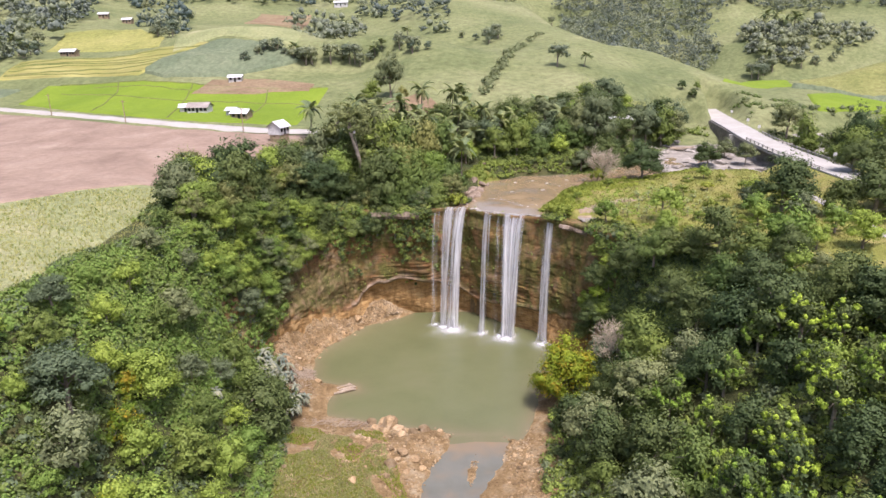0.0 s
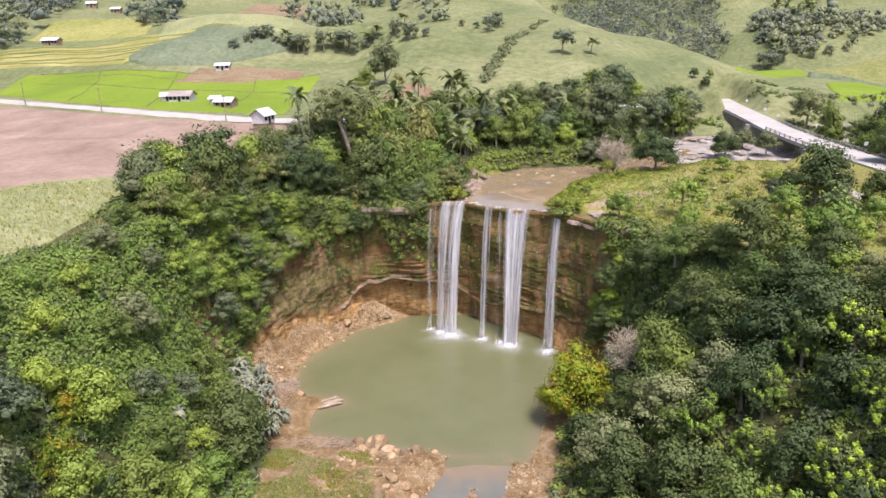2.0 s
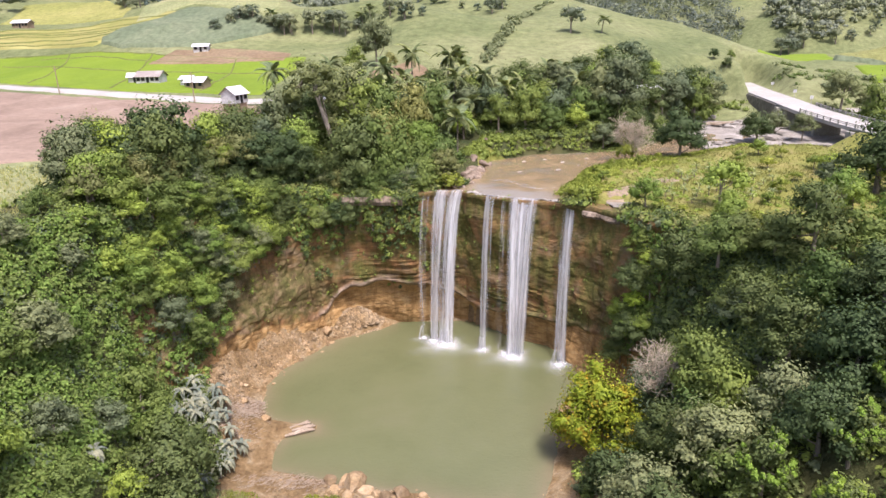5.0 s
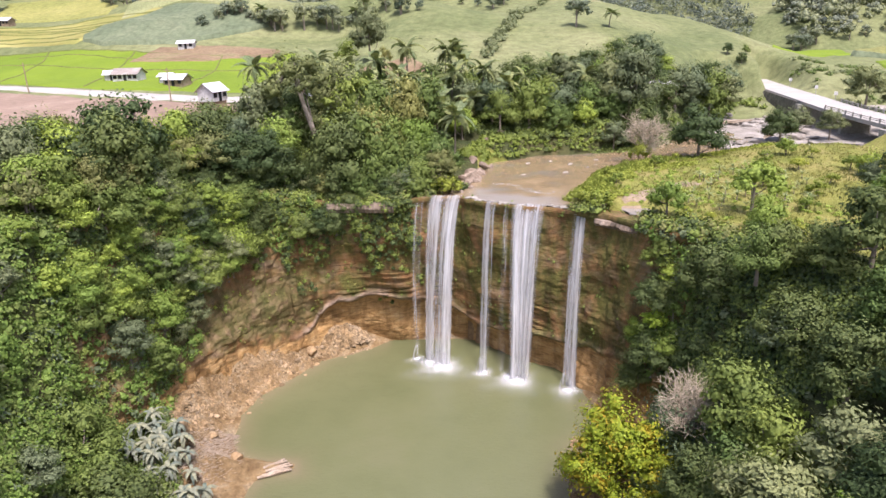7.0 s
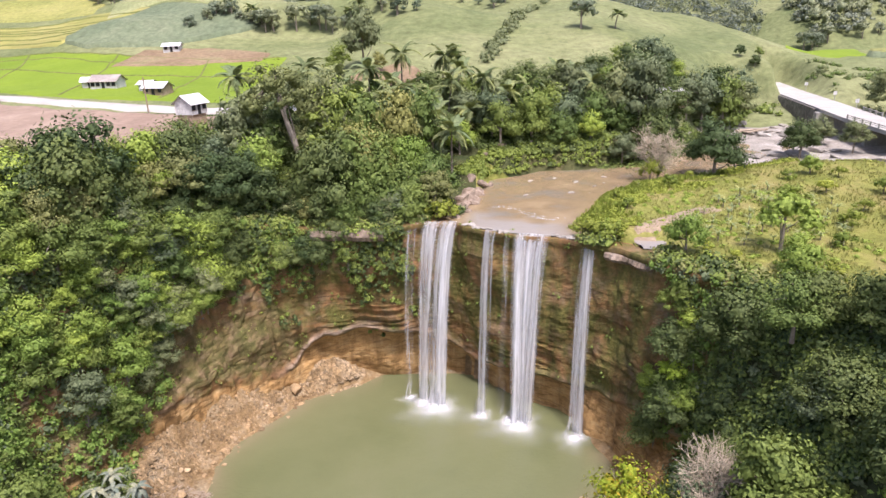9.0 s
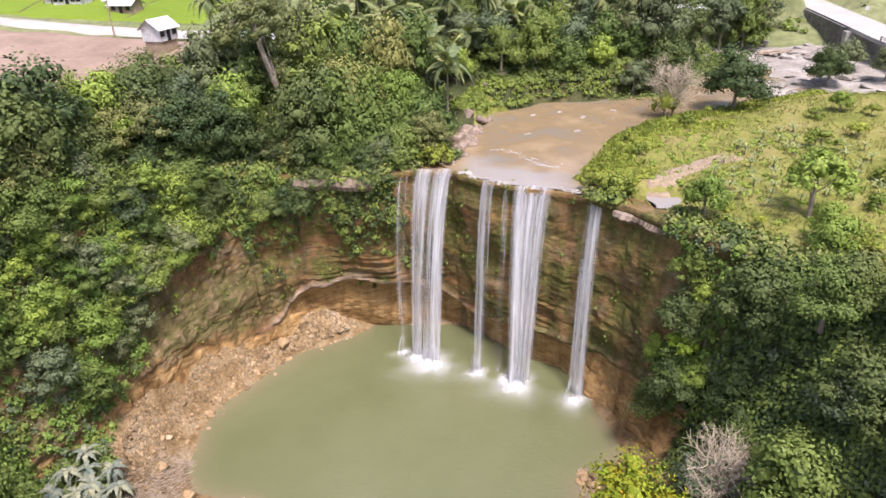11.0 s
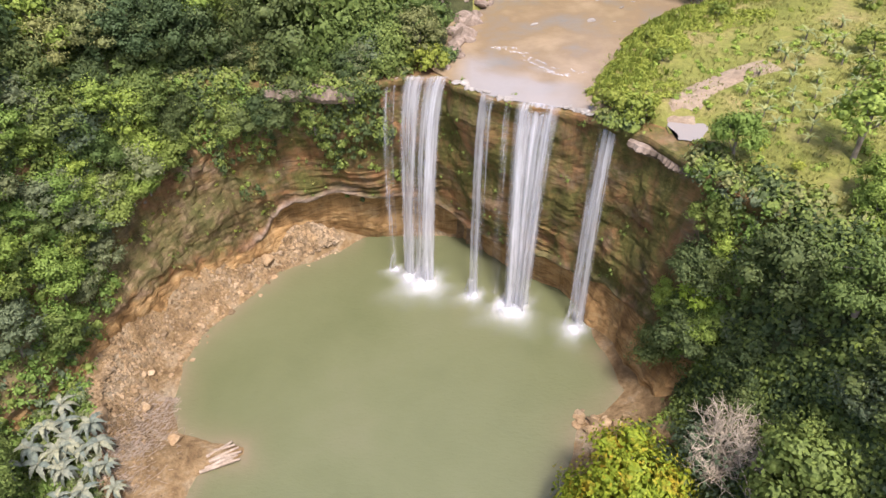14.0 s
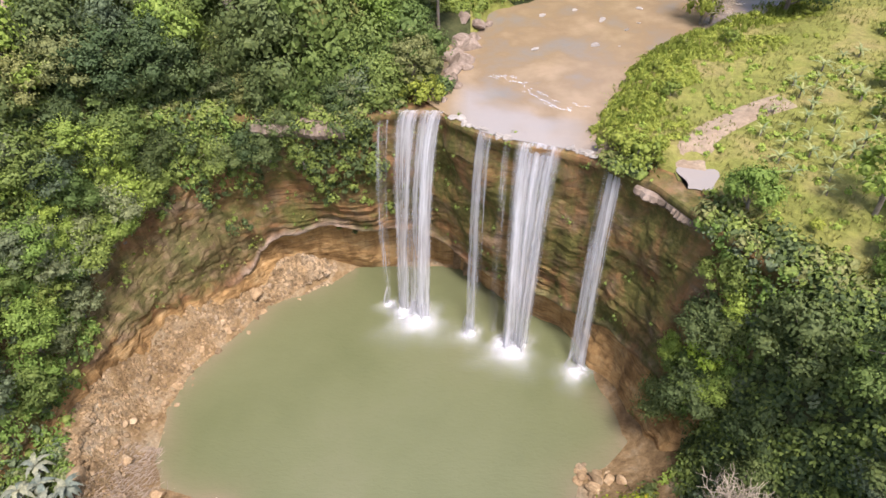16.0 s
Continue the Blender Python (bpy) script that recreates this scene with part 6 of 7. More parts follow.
driftwood(-25.0, 132.0, 0.05, 12, 3.8, 20, "pale bleached poles stranded at the pool's edge", 1, 0.2)
driftwood(-33.5, 128.5, 0.8, 9, 4, 60, "tangle of bleached sticks on the beach", 2)
sticks("drift_sticks", 551, 1500, lambda rr, n: (rr.normal(-34.8, 1.5, n), rr.uniform(126, 141, n)), "pale washed-up sticks strewn over the beach")
sticks("drift_sticks", 552, 500, lambda rr, n: (rr.normal(-22, 5, n), rr.normal(117.5, 1.3, n)), "pale washed-up sticks below the pool")
driftwood(83, 247, 32.2, 7, 9, 15, "grey timber stranded beside the river", 3, 0.2)
driftwood(93, 238, 32.2, 6, 7, -30, "grey timber stranded beside the river", 4, 0.18)

M_PATH = earth("worn_earth", ((0.3, (0.24, 0.175, 0.115)), (0.55, (0.31, 0.24, 0.165)), (0.8, (0.22, 0.21, 0.10))), 0.3, 1.6, bump=0.6, depth=0.2)
# a pale ledge under the trees
def rock_ledge(line, top, deep, label):
    """An overhanging ledge of harder rock: a rough face under a flat top that runs back into the cliff."""
    n = 30
    pts = resample(line, n)
    way = np.gradient(pts, axis=0)
    out = np.stack([way[:, 1], -way[:, 0]], 1) / np.linalg.norm(way, axis=1)[:, None]
    lv = []
    for k, ((x, y), (ox, oy)) in enumerate(zip(pts, out)):
        w = 0.3 * math.sin(k * 0.43 + top) + 0.14 * math.sin(k * 1.3 + 0.04 * k * k)
        for off, z in ((0.4 + w, top - deep + 0.2 * w), (0.85 + w, top - deep * 0.5), (0.6 + 0.5 * w, top + 0.1 * w), (-3.0, top + 0.12)):
            lv.append((x + ox * off, y + oy * off, z))
    return tagged(new("rock_ledge", mesh_of("rock_ledge", lv, grid_faces(n, 4), M_LEDGE, False)), label, "rock", kind="structure")


rock_ledge([(-22, 169.9), (-15, 169.1), (-9.3, 168.3)], 30.6, 1.7, "pale overhanging rock ledge on the cliff top")
rock_ledge([(25.0, 155.6), (27.2, 153.6), (29.0, 151.2), (30.6, 148.6)], 30.4, 1.1, "pale rock ledge below the small rock pool")
draped("footpath", *strip([(31.0, 156.5), (31.8, 159.5), (34.5, 163), (39.5, 166.5), (46, 169.5)], 4.6), M_PATH, 0.14, "worn bare earth track across the meadow", "path", nu=40, nv=6, skirt=0.3)


# ---- palms and large-leaved plants ----
def frond_mesh(r, length, droop, leaflets, leaf_len, mat, width=0.16):
    """A palm frond along +x: a thin rib with hanging leaflets."""
    q, rib = [], []
    for k in range(9):
        s = k / 8
        rib.append(np.array((length * (s - 0.12 * s * s * droop), 0, length * (0.42 * s - (0.42 + 0.45 * droop) * s * s))))
    rib = np.array(rib)
    for k in range(leaflets):
        s = 0.12 + 0.88 * k / (leaflets - 1)
        p = np.array([np.interp(s * 8, range(9), rib[:, c]) for c in range(3)])
        ln = leaf_len * (math.sin(math.pi * min(1, s * 0.8 + 0.18)) + 0.15)
        for side in (-1, 1):
            d = unit(np.array((0.55, side * 0.95, -0.45 + r.uniform(-0.15, 0.15)))) * ln
            w = np.array((width, 0, 0.02))
            q.append([p - w * 0.5, p + w * 0.5, p + d * 0.6 + w * 0.6, p + d])
    for k in range(8):
        a, b = rib[k], rib[k + 1]
        w = np.array((0, 0.06, 0))
        q.append([a - w, a + w, b + w, b - w])
    return quads_mesh("frond", np.array(q), mat)


def palm_master(seed, tall, lean):
    r = np.random.RandomState(seed)
    palm = thing("coconut_palm", "slender coconut palm with arching grey-green fronds", "palm tree", "coconut palms")
    path = [(lean * (k / 8) ** 2, 0.3 * lean * (k / 8) ** 2, -0.5 + (tall + 0.5) * k / 8) for k in range(9)]
    part("trunk", mesh_of("trunk", *tube(path, [0.24 - 0.014 * k for k in range(9)]), M_BARK, True), palm)
    kinds = [frond_mesh(r, 3.6 + 0.5 * k, 0.5 + 0.35 * k, 17, 1.15, L_PALM, 0.3) for k in range(3)]
    top = Vector(path[-1])
    for k in range(22):
        rise = -34 + 88 * (k % 4) / 3 + r.uniform(-8, 8)
        part("frond", kinds[k % 3], palm, m=Matrix.Translation(top) @ Matrix.Rotation(k * 2.39996 + r.uniform(-0.2, 0.2), 4, "Z") @ Matrix.Rotation(radians(-rise), 4, "Y"))
    return palm


palms = [palm_master(600 + k, 9.0, 0.8 - k) for k in range(3)]
r = random.Random(61)
for x, y, top in ((-43, 205, 55.5), (-0.5, 238, 57), (-11, 240, 58), (-15, 200, 51.5), (-7, 195, 48.5), (2, 192, 45), (-30, 208, 55), (57, 302, 65), (-33, 330, 72), (-21, 338, 73), (-4, 203, 50), (-10, 205, 51), (-18, 194, 48),
                  (4, 240, 57), (-2, 199, 47.5), (6, 214, 46), (28, 236, 53), (33, 240, 52), (-22, 212, 53), (112, 180, 42), (118, 172, 41), (99, 150, 40), (-225, 345, 78), (-231, 352, 80), (-222, 356, 80), (-215, 350, 76),
                  (236, 506, 80), (228, 520, 84), (245, 512, 82), (252, 520, 82), (240, 530, 84), (-36, 327, 67), (-75, 330, 72), (-85, 334, 73), (-70, 327, 70), (-13, 222, 52), (-8, 216, 51), (1, 224, 52), (9, 228, 52), (14, 222, 49), (-18, 228, 55), (20, 226, 50), (-25, 222, 54), (-32, 224, 56), (36, 228, 50), (-3, 214, 49), (3, 232, 54)):
    z = ground_at(x, y)
    s = max(0.45, (top - z) / 10.5)
    copy_thing(palms[r.randrange(3)], Matrix.Translation((x, y, z)) @ Matrix.Rotation(r.uniform(0, 6.28), 4, "Z") @ Matrix.Diagonal((max(s, 1.02), max(s, 1.02), s, 1)))


def blade_leaf(length, width, arch, mat, lobes=0):
    """A big single leaf along +x, folded along its rib; lobes cut its edge."""
    n = 9
    verts, faces = [], []
    for k in range(n):
        s = k / (n - 1)
        w = width * math.sin(math.pi * (0.06 + 0.9 * s) ** 0.8) * (1 - 0.55 * lobes * (k % 2))
        x, z = length * s * (1 - 0.15 * arch * s), length * (0.55 * s - (0.55 + 0.3 * arch) * s * s)
        verts += [(x, -w, z - 0.18 * w), (x, 0, z), (x, w, z - 0.18 * w)]
    for k in range(n - 1):
        a = k * 3
        faces += [(a, a + 1, a + 4, a + 3), (a + 1, a + 2, a + 5, a + 4)]
    return mesh_of("leaf", verts, faces, mat)


def rosette_master(name, label, category, group, stem, count, leaf_meshes, seed, rise=(5, 60)):
    r = random.Random(seed)
    plant_ob = thing(name, label, category, group)
    part("stem", mesh_of("stem", *tube([(0, 0, -0.4), (0.05, 0, stem * 0.5), (0, 0.05, stem)], [0.16, 0.13, 0.09], 6), M_BARK, True), plant_ob)
    for k in range(count):
        part("leaf", leaf_meshes[k % len(leaf_meshes)], plant_ob, m=Matrix.Translation((0, 0, stem - 0.1)) @ Matrix.Rotation(k * 2.39996 + r.uniform(-0.3, 0.3), 4, "Z") @ Matrix.Rotation(radians(-r.uniform(*rise)), 4, "Y"))
    return plant_ob


bananas = [rosette_master("banana_plant", "small pale green banana plant in rough grass", "banana plant", "banana plants on the plateau", 1.1, 7, [blade_leaf(2.3 + 0.2 * k, 0.2, 1.1 + 0.3 * k, L_BANANA) for k in range(2)], 620 + q, (15, 65)) for q in range(2)]
r = random.Random(63)
for x, y in scatter(r, [(38, 156), (43, 150), (58, 152), (66, 170), (60, 182), (48, 174), (40, 164)], 2.6, 500)[:58]:
    s = r.uniform(0.5, 0.85)
    copy_thing(bananas[r.randrange(2)], Matrix.Translation((x, y, ground_at(x, y))) @ Matrix.Rotation(r.uniform(0, 6.28), 4, "Z") @ Matrix.Diagonal((s, s, s, 1)))
silvers = [rosette_master("silver_plant", "large-leaved plant with pale silvery drooping leaves", "plant", "silver-leaved plants", 2.2, 14, [blade_leaf(2.2 + 0.3 * k, 0.40, 1.5, L_SILVER, 0.5) for k in range(2)], 640 + q, (-30, 42)) for q in range(2)]
for x, y in ((-42.6, 133.5), (-41.5, 131.5), (-36.6, 123.8), (-31.8, 123), (-43.2, 130.5), (-42.5, 104), (-34.7, 112), (-34, 121.5), (-40, 129.5), (-44.5, 128.5), (-38.5, 128.3), (-36.5, 126.5), (-40.5, 126.6), (-42.5, 126.5), (-37, 119), (-36, 116), (-39, 123), (-45.5, 125.5), (-33.5, 117.5), (-38, 131), (-36.5, 129), (-35.3, 127.2), (-34.2, 125.2), (-33.2, 121.5), (-39.5, 126), (-41, 128.3), (-35.5, 118.5), (-32.8, 119.2), (-38.3, 121.5), (-34.6, 114.5)):
    s = r.uniform(0.65, 1.0)
    copy_thing(silvers[r.randrange(2)], Matrix.Translation((x, y, ground_at(x, y) + 0.2)) @ Matrix.Rotation(r.uniform(0, 6.28), 4, "Z") @ Matrix.Diagonal((s, s, s * 1.2, 1)))
for master in palms + bananas + silvers:
    for child in list(master.children):
        bpy.data.objects.remove(child)
    bpy.data.objects.remove(master)

# single trees with a look of their own
tr = make_tree(701, "tree", "rounded tree with yellow and orange leaves", 7.2, 15.0, 14.0, L_YELLOW, 3.2, (0.46, 0.30), 44, 0.28, group="")
tr.matrix_basis = pose(22.2, 123, ground_at(21.8, 123) - 0.3, 0, 0, 40)
for k, (x, y, size) in enumerate(((-47.5, 83, 0.55), (-45, 71, 0.5), (-50, 90, 0.45))):
    tr = make_tree(706 + k, "tree", "bright tree with yellow-orange leaves on the slope", 5.5, 13.0, 11.0, L_YELLOW, 1.8, (0.6, 0.36), 30, 0.28, group="")
    tr.matrix_basis = pose(x, y, ground_at(x, y) - 0.3) @ Matrix.Diagonal((size, size, size, 1))
tr = make_tree(702, "tree", "small spreading bright green tree in the meadow", 4.6, 9.0, 5.0, L_LIME, 1.5, (0.5, 0.3), 20, 0.34, group="")
tr.matrix_basis = pose(46.5, 147.5, ground_at(46.5, 147.5), 0, 0, 10)
tr = make_tree(703, "tree", "tall leaning tree with a pale trunk and thin olive crown", 6.2, 23.5, 10.0, L_OLIVE, 1.9, (0.5, 0.3), 26, 0.3, group="")
tr.matrix_basis = pose(-24.2, 182.5, stand_at(-24.2, 182.5), 0, -17, 0)
tr = make_tree(704, "shrub", "bright lime shrub rooted in the cliff", 2.1, 3.4, 3.0, L_TIP, 3.0, (0.4, 0.25), 12, 0.4, group="")
tr.matrix_basis = pose(31.6, 141.2, 17.6)


def bare_tree(x, y, tall, spread, label, seed, low_leaves=0.0):
    r = random.Random(seed)
    tree = thing("bare_tree", label, "tree", m=pose(x, y, ground_at(x, y)))
    trunk = [(0.15 * math.sin(k), 0.15 * math.cos(k * 2), -0.5 + tall * 0.45 * k / 4) for k in range(5)]
    part("trunk", mesh_of("trunk", *tube(trunk, [0.26, 0.23, 0.2, 0.18, 0.15]), M_BARK, True), tree)

    def grow_limb(start, way, length, rad, depth, out):
        pts, p, w = [start], start, way
        for _ in range(3):
            w = (w + Vector((r.gauss(0, 0.22), r.gauss(0, 0.22), r.gauss(0.03, 0.15)))).normalized()
            p = p + w * length / 3
            pts.append(p)
        out.append(tube([tuple(q) for q in pts], [rad, rad * 0.85, rad * 0.7, rad * 0.5], 4))
        if depth:
            for _ in range(4 if depth > 1 else 5):
                grow_limb(pts[r.randrange(1, 4)], (w + Vector((r.gauss(0, 0.7), r.gauss(0, 0.7), r.gauss(0.1, 0.4)))).normalized(), length * 0.68, rad * 0.68, depth - 1, out)

    for k in range(15):
        limb = []
        a = k * 0.419 + r.uniform(-0.3, 0.3)
        grow_limb(Vector(trunk[2 + k % 3]), Vector((math.cos(a), math.sin(a), r.uniform(0.5, 1.5))).normalized(), spread * 0.55, 0.09, 3, limb)
        part("limb", mesh_of("limb", *joined(limb), M_TWIG, False), tree)
    if low_leaves:
        rr = np.random.RandomState(seed)
        part("leaves", quads_mesh("leaves", lobe_leaves(rr, crown_lobes(rr, spread * 0.9, tall * 0.6, 0.5, 16), low_leaves, 0.5, 0.3), L_GREY), tree, "sparse grey-green leaves below")
    return tree


M_TWIG = earth("bleached_twigs", ((0.3, (0.34, 0.28, 0.20)), (0.6, (0.46, 0.39, 0.29)), (0.8, (0.56, 0.49, 0.39))), 0.8, 3.0, bump=0.2, depth=0.02)
bare_tree(31, 124.5, 15.0, 6.4, "leafless grey tree with a dense twiggy crown", 711, 1.2)
bare_tree(43.5, 195.8, 15.0, 6.2, "leafless pale grey tree beside the river", 712)
bare_tree(27.0, 156.5, 4.5, 2.4, "half-bare grey shrub on the cliff edge", 713, 1.0)

# ---- far woods ----
def far_wood(seed, area, n, label):
    """Distant trees, each of four lumps, in two leaf colours with air haze painted in."""
    r = np.random.RandomState(seed)
    xs, ys = [p[0] for p in area], [p[1] for p in area]
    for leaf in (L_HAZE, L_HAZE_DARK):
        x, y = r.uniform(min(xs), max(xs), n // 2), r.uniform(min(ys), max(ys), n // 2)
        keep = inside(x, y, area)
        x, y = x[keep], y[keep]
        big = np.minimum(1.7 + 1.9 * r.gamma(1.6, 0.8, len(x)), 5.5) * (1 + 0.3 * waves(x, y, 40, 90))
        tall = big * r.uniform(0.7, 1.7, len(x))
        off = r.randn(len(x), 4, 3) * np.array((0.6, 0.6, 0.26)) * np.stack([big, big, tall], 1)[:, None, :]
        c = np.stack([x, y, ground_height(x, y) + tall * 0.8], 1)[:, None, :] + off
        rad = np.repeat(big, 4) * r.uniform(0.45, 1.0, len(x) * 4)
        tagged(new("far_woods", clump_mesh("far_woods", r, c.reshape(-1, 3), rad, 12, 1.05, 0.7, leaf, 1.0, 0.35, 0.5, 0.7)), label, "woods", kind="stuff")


far_wood(801, [(95, 520), (145, 470), (170, 480), (192, 505), (200, 560), (235, 590), (330, 545), (420, 560), (430, 700), (100, 720)], 3400, "hazy dense woods on a far slope")
far_wood(802, [(-330, 520), (-200, 550), (-60, 560), (20, 600), (100, 700), (0, 760), (-330, 700)], 900, "hazy woods along the far ridge")
far_wood(803, [(-420, 420), (-300, 380), (-285, 500), (-400, 560)], 420, "hazy woods on a far slope")
far_wood(804, [(-214, 342), (-234, 396), (-228, 411), (-252, 494), (-290, 495), (-285, 380), (-240, 335)], 190, "hazy grove on a hillside")
far_wood(805, [(-225, 506), (-171, 402), (-145, 378), (-150, 400), (-189, 523)], 150, "hazy grove on a hillside")
far_wood(806, [(-114, 512), (-90, 400), (-58, 420), (-58, 458), (-83, 500)], 110, "hazy grove in a fold of the hills")
far_wood(807, [(-86, 548), (-64, 502), (-43, 496), (-20, 431), (-3, 400), (0, 480), (-33, 539)], 110, "hazy grove in a fold of the hills")
far_wood(808, [(200, 460), (221, 456), (243, 474), (288, 476), (288, 492), (247, 519), (229, 544), (209, 513)], 330, "hazy woods beside a side valley")


hr = np.random.RandomState(850)
hu = hr.uniform(0, 1, 130)
hx, hy = np.interp(hu, (0, 0.3, 0.7, 1), (11.7, 19, 34.5, 48.5)) + hr.randn(130) * 1.2, np.interp(hu, (0, 0.3, 0.7, 1), (267, 295, 358, 391)) + hr.randn(130) * 1.5
tagged(new("hedge", clump_mesh("hedge", hr, np.stack([hx, hy, ground_height(hx, hy) + 0.8], 1), hr.uniform(0.8, 2.0, 130) * (1.25 - 0.6 * hu), 16, 0.8, 0.5, L_GREY)), "straggling hedge line up the hillside", "hedge", kind="stuff")
fr = np.random.RandomState(851)
for q, (a, b, n) in enumerate((((48, 252), (102, 274), 90), ((128, 284), (230, 300), 60))):
    u = fr.uniform(0, 1, n)
    fx, fy = a[0] + (b[0] - a[0]) * u + fr.randn(n) * 2, a[1] + (b[1] - a[1]) * u + fr.randn(n) * 3
    tagged(new("scrub", clump_mesh("scrub", fr, np.stack([fx, fy, ground_height(fx, fy) + 0.5], 1), fr.uniform(0.9, 2.4, n), 16, 0.8, 0.5, L_GREY if q else L_MID)), "scrubby bushes along the foot of the hill", "scrub", kind="stuff")


for k, leaf in enumerate((L_GREY, L_MID)):
    cover("scrub", 860 + k, 520, (108, 150, 205, 312), leaf, "scrubby bushes on the slope beside the road", (0.6, 1.9), 18, (0.6, 0.36), lambda x, y: (edge_distance(x, y, [p[:2] for p in DECK])[0] > 8.5) & (waves(x, y, 22, 76) > -0.1), 0.2)


# ---- ripples of white water on the river ----
riffle = thing("riffle", "broken line of white riffles across the river", "white water")
r = random.Random(9)
for q in range(44):
    u = q / 43
    x, y = 10 + 10.5 * u + r.gauss(0, 0.5), 180 - 9.5 * u + 1.5 * math.sin(u * 7) + r.gauss(0, 0.5)
    foam_disc("foam", x, y, r.uniform(0.35, 0.9), r.uniform(0.1, 0.24), M_FOAM, riffle, 31.09, 0.05, -0.7 + r.gauss(0, 0.4))


# ---- buildings ----
M_WHITE = earth("white_paint", ((0.3, (0.42, 0.41, 0.39)), (0.6, (0.58, 0.57, 0.55)), (0.8, (0.66, 0.65, 0.63))), 0.4, 2.5, bump=0.1, depth=0.02)
M_TIN = earth("pale_tin_roof", ((0.3, (0.50, 0.50, 0.50)), (0.6, (0.66, 0.66, 0.66)), (0.8, (0.76, 0.76, 0.75))), 0.3, 3.0, stretch=(4, 0.3, 1), bump=0.4, depth=0.05, rough=0.5)
M_RUST = earth("rusty_tin_roof", ((0.3, (0.24, 0.20, 0.18)), (0.6, (0.34, 0.30, 0.27)), (0.8, (0.42, 0.36, 0.32))), 0.4, 3.0, bump=0.3, depth=0.05)
# Near-black panel colour paints the shade inside doorways and windows.
M_DARK = earth("painted_dark_inside", ((0.3, (0.02, 0.02, 0.022)), (0.7, (0.05, 0.05, 0.05))), 0.5, 2.0)


def house(x, y, turn, w, d, h, roof_h, wall_mat, roof_mat, label, base=0.0, openings=3, hip=0.0):
    z = ground_at(x, y)
    ob = thing("house", label, "house", m=pose(x, y, z, 0, 0, turn))
    if base:
        part("lower_storey", mesh_of("lower_storey", *box(-w / 2 + 0.2, w / 2 - 0.2, -d / 2 + 0.2, d / 2 - 0.2, -1.5, base), M_TIMBER), ob, "weathered dark timber ground floor")
    v, f = box(-w / 2, w / 2, -d / 2, d / 2, base if base else -1.5, base + h)
    k = len(v)
    v += [(-w / 2, 0, base + h + roof_h * 0.96), (w / 2, 0, base + h + roof_h * 0.96)]
    f += [(4, 6, k), (5, k + 1, 7)]
    part("wall", mesh_of("wall", v, f, wall_mat), ob)
    e, t = 0.55, 0.08
    for side in (-1, 1):
        nu = max(8, int(w / 0.35))
        rv, rf = [], []
        for i in range(nu + 1):
            px = -w / 2 - e + (w + 2 * e) * i / nu
            up = 0.035 * (i % 2)
            rv += [(px, side * (d / 2 + e), base + h - roof_h * e / (d / 2) + up), (px, 0, base + h + roof_h + up + 0.04), (px, 0, base + h + roof_h + up - t), (px, side * (d / 2 + e), base + h - roof_h * e / (d / 2) + up - t)]
        for i in range(nu):
            a = i * 4
            rf += [(a, a + 4, a + 5, a + 1), (a + 2, a + 6, a + 7, a + 3), (a + 3, a + 7, a + 4, a)]
        part("roof", mesh_of("roof", rv, rf, roof_mat), ob)
    for i in range(openings):
        px = -w / 2 + w * (i + 0.5) / openings
        if i == openings // 2:
            part("door", mesh_of("door", *box(px - 0.45, px + 0.45, -d / 2 - 0.05, -d / 2 + 0.04, base, base + 2.0), M_DARK), ob, "doorway panel painted dark for its unlit inside")
        else:
            win = part("window", mesh_of("window", *joined([box(px - 0.6, px + 0.6, -d / 2 - 0.06, -d / 2 + 0.02, base + 0.85, base + 0.93), box(px - 0.6, px + 0.6, -d / 2 - 0.06, -d / 2 + 0.02, base + 1.87, base + 1.95)]), M_TIMBER), ob)
            part("pane", mesh_of("pane", *box(px - 0.55, px + 0.55, -d / 2 - 0.03, -d / 2 + 0.03, base + 0.93, base + 1.87), M_DARK), win, "window panel painted dark for its unlit inside")
    return ob


house(-52.7, 203.6, 70, 4.8, 4.2, 2.5, 1.5, M_WHITE, M_TIN, "small two-storey hut with a white gable and tin roof", 2.3, 3)
house(-92, 247.4, -6, 7.6, 4.6, 2.4, 1.3, M_WHITE, M_RUST, "long white house with a grey rusty roof beside rice fields", 0, 5)
house(-78, 240.5, -6, 3.2, 3.4, 2.2, 0.7, M_WHITE, M_TIN, "small white lean-to with a pale tin roof", 0, 1)
house(-73.4, 235.8, -14, 6.0, 4.0, 2.3, 1.1, M_TIMBER, M_TIN, "low timber hut with a white tin roof", 0, 3)
house(-98, 250, 10, 4.0, 3.0, 2.2, 0.9, M_WHITE, M_TIN, "tiny white hut among shrubs", 0, 1)
house(-93.8, 298.6, 5, 5.4, 3.4, 2.2, 0.8, M_WHITE, M_TIN, "small white hut with a pale roof on bare soil", 0, 3)
house(-196, 357, -8, 8, 4.2, 2.4, 1.1, M_TIMBER, M_TIN, "long pale-roofed house on a terraced hillside", 0, 5)
house(-217, 474, 0, 6, 4, 2.6, 1.0, M_TIMBER, M_TIN, "distant pale-roofed house among trees", 0, 3)
house(-235, 479, 10, 6, 4, 2.6, 1.0, M_TIMBER, M_TIN, "distant pale-roofed house among trees", 0, 3)
house(-85, 552, 0, 10, 5, 3, 1.2, M_WHITE, M_TIN, "distant pale house on the ridge", 0, 3)
house(59, 246, 35, 9, 6, 2.6, 1.4, M_TIMBER, M_TIN, "timber house with a bright pale tin roof", 0, 3)
house(80, 264, 20, 6, 4.5, 2.5, 1.2, M_TIMBER, M_TIN, "timber hut with a pale tin roof", 0, 3)
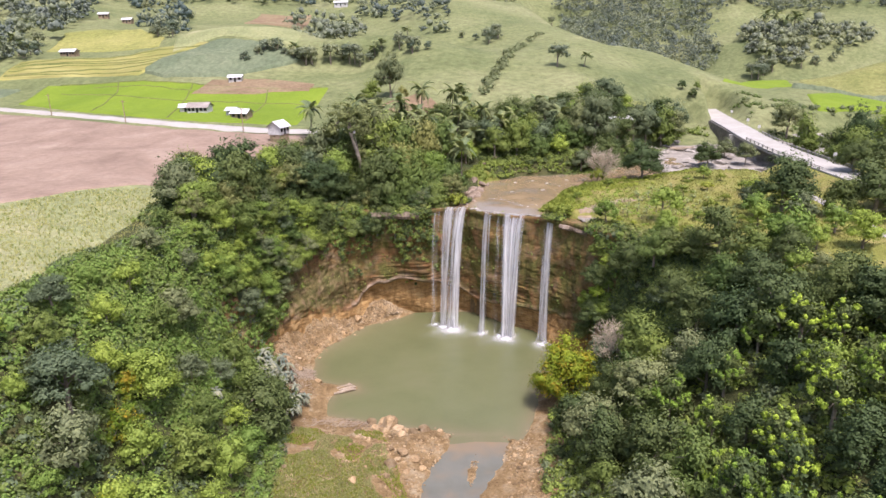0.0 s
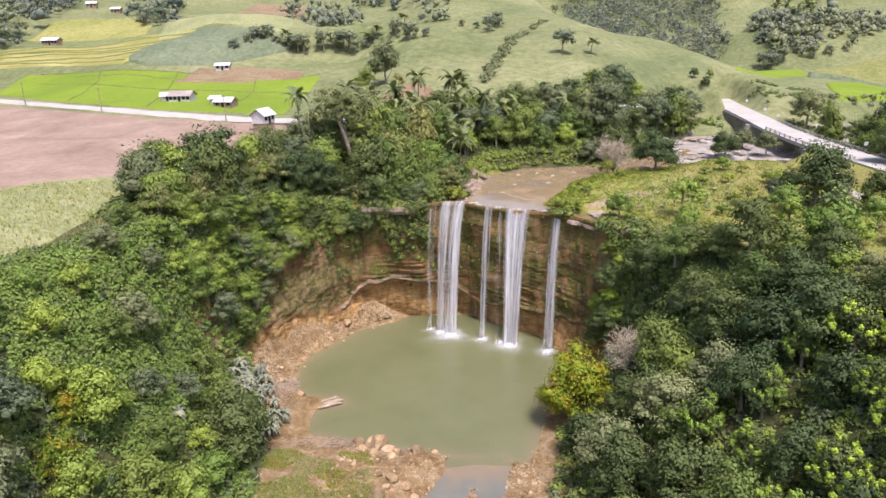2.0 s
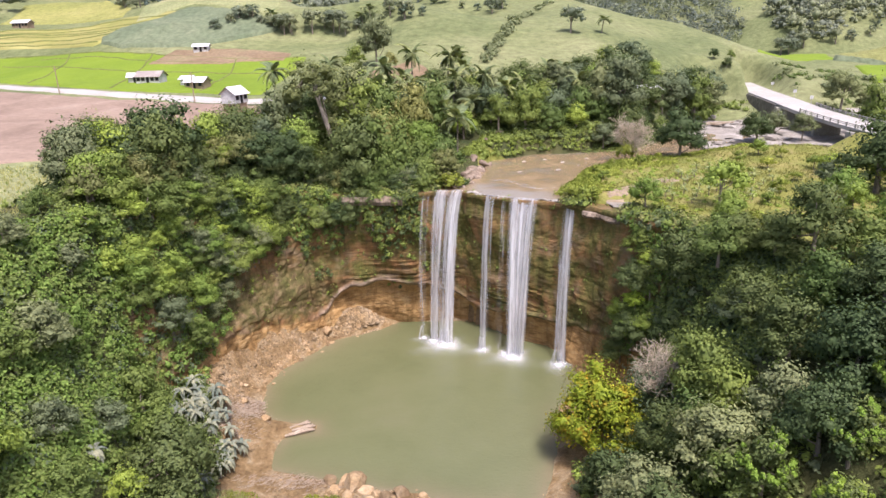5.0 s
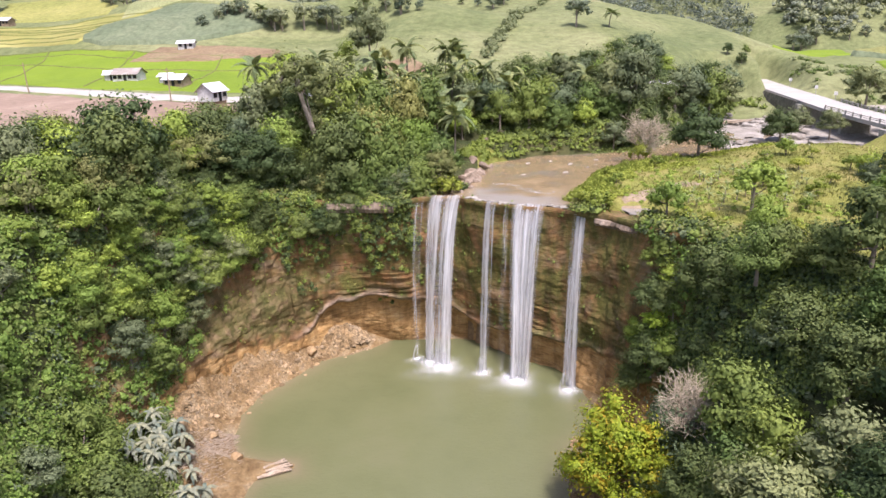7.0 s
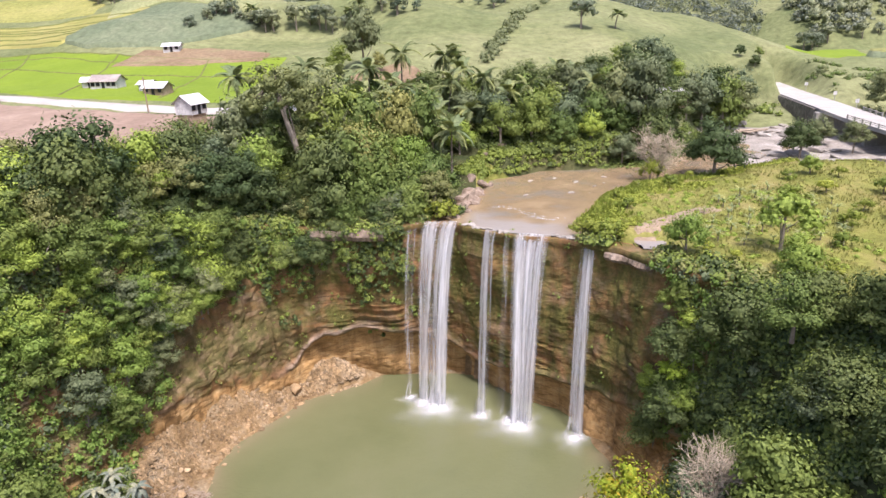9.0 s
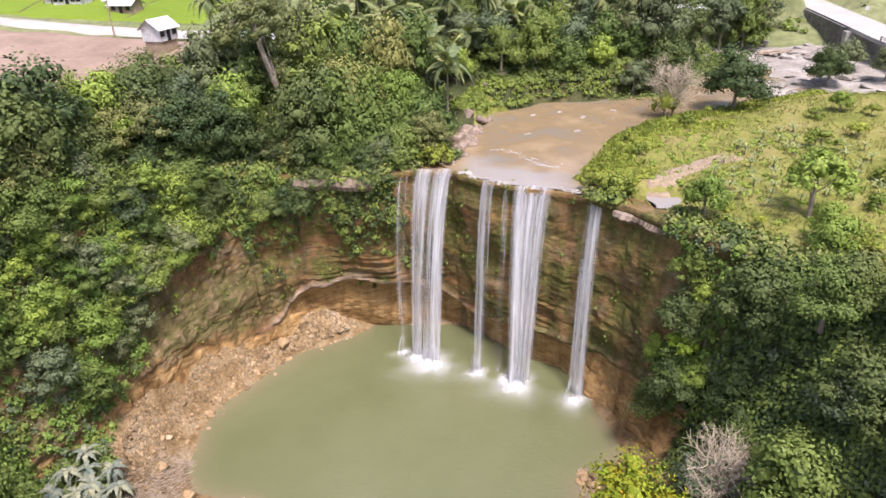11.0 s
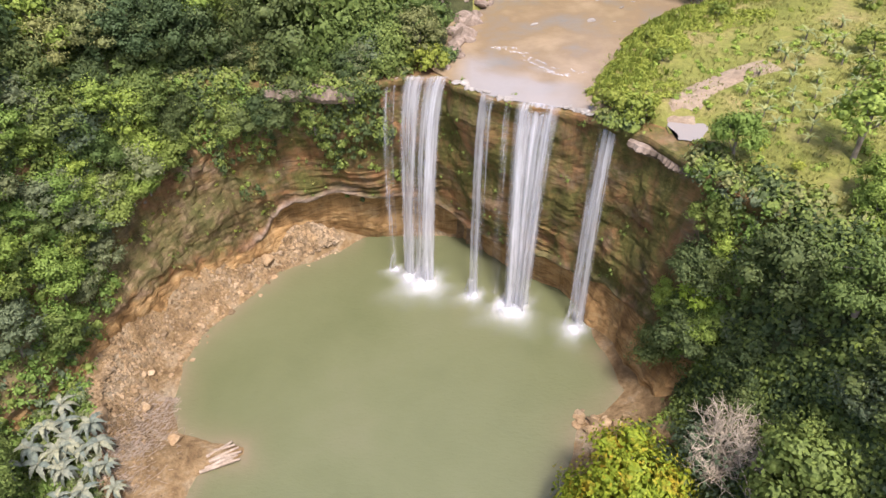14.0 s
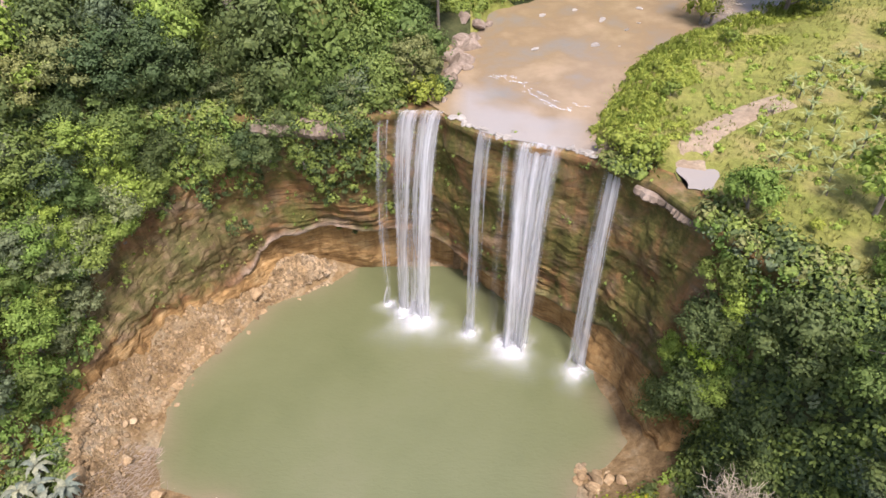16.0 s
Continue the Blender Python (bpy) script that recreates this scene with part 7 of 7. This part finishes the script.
house(13, 232, 10, 7, 5, 2.5, 1.3, M_TIMBER, M_RUST, "timber hut with a rusty roof under palms", 0, 3)
house(22, 236, -15, 6, 4.5, 2.5, 1.2, M_TIMBER, M_TIN, "timber hut with a pale roof under palms", 0, 3)
house(-33, 208, 20, 6, 4.5, 2.6, 1.2, M_TIMBER, M_TIN, "timber hut with a pale tin roof among trees", 0, 3)
house(-20, 209, 0, 6, 4.5, 2.6, 1.2, M_TIMBER, M_TIN, "timber hut with a pale tin roof among trees", 0, 3)


# ---- the road bridge ----
def bridge():
    n_row = 110
    p = resample(DECK, n_row)
    w = np.gradient(p[:, :2], axis=0)
    n = np.stack([-w[:, 1], w[:, 0]], 1) / np.linalg.norm(w, axis=1)[:, None]
    road = tagged(new("road_bridge"), "pale concrete road crossing the river on a bridge", "bridge", kind="structure")
    half = 4.7

    def at(y):
        return int(np.argmin(np.abs(p[:, 1] - y)))

    def spot(k, off, dz):
        return (p[k, 0] + n[k, 0] * off, p[k, 1] + n[k, 1] * off, p[k, 2] + dz)

    dv = [spot(k, off, dz) for k in range(n_row) for off, dz in ((-half, -0.9), (-half, 0), (half, 0), (half, -0.9))]
    part("deck", mesh_of("deck", dv, grid_faces(n_row, 4), M_ROAD), road)
    ends = ((at(203), n_row),)
    for a, b in ends:
        ev = []
        for k in range(a, b):
            g0, g1 = (min(ground_at(*spot(k, o, 0)[:2]), p[k, 2] - 0.6) - 0.5 for o in (-7, 7))
            ev += [(*spot(k, -7, 0)[:2], g0), spot(k, -half + 0.2, -0.15), spot(k, half - 0.2, -0.15), (*spot(k, 7, 0)[:2], g1)]
        part("embankment", mesh_of("embankment", ev, grid_faces(b - a, 4), M_LITTER, True), road, "dark weedy earth bank under the road")
    wv = []
    for k in range(0, at(249)):
        g = min(ground_at(*spot(k, 6.5, 0)[:2]), ground_at(*spot(k, -6.5, 0)[:2])) - 0.6
        side = 1 if spot(k, 5, 0)[0] < p[k, 0] else -1
        wv += [(*spot(k, side * 6.4, 0)[:2], g), spot(k, side * 5.6, -0.25), spot(k, side * 5.15, -0.2)]
    part("retaining_wall", mesh_of("retaining_wall", wv, grid_faces(len(wv) // 3, 3), M_OLDSTONE), road, "dark stained stone retaining wall")
    for y in (249, 202):
        k = at(y)
        ang = math.degrees(math.atan2(n[k, 1], n[k, 0]))
        part("abutment", mesh_of("abutment", *box(-6.0, 6.0, -1.2, 1.2, 30 - p[k, 2], -0.85), M_CONCRETE), road, "pale stained concrete abutment", pose(*p[k], 0, 0, ang))
    k = at(225)
    part("pier", mesh_of("pier", *box(-3.6, 3.6, -0.6, 0.6, 29.5 - p[k, 2], -0.85), M_CONCRETE), road, "stained concrete pier", pose(*p[k], 0, 0, math.degrees(math.atan2(n[k, 1], n[k, 0]))))
    for a, b, sides in ((at(246), at(232), (1,)), (at(232), at(178), (-1, 1))):
        for side in sides:
            for k in range(a, b, 2):
                part("post", POST, road, m=pose(*spot(k, side * (half - 0.2), 0), 0, 0, math.degrees(math.atan2(n[k, 1], n[k, 0]))))
            for up, rad in ((0.85, 0.1), (0.45, 0.07)):
                rail = [spot(k, side * (half - 0.2), up) for k in range(a, b)]
                part("rail", mesh_of("rail", *tube(rail, [rad] * len(rail), 6), M_CONCRETE), road, "pale concrete rail")
    return road


POST = mesh_of("post", *box(-0.14, 0.14, -0.14, 0.14, 0, 1.05), M_CONCRETE)
bridge()


def marker_post(x, y, z, tall=3.0):
    ob = thing("marker_post", "tall post with a white board beside the road", "post", "posts along the road", pose(x, y, z))
    part("pole", mesh_of("pole", *tube([(0, 0, -1.5), (0, 0, tall)], [0.1, 0.08], 6), M_CONCRETE), ob)
    part("board", mesh_of("board", *box(-0.5, 0.5, -0.06, 0.06, tall - 0.9, tall + 0.1), M_WHITE), ob, "white board")


for x, y, z in ((118.0, 291, 37.6), (114.4, 266, 37.2), (111.5, 249, 36.9), (108.4, 192, 36.6)):
    marker_post(x, y, z, 2.8)


def utility_pole(x, y, tall=8.0):
    ob = thing("utility_pole", "grey timber utility pole beside the road", "utility pole", "utility poles", pose(x, y, ground_at(x, y)))
    part("pole", mesh_of("pole", *tube([(0, 0, -1), (0, 0, tall * 0.5), (0.05, 0, tall)], [0.16, 0.14, 0.11], 8), M_TIMBER), ob)
    part("crossarm", mesh_of("crossarm", *box(-0.8, 0.8, -0.06, 0.06, tall - 0.7, tall - 0.55), M_TIMBER), ob)


for x, y in ((-66.5, 213.5), (-112, 231), (-150, 253)):
    utility_pole(x, y)
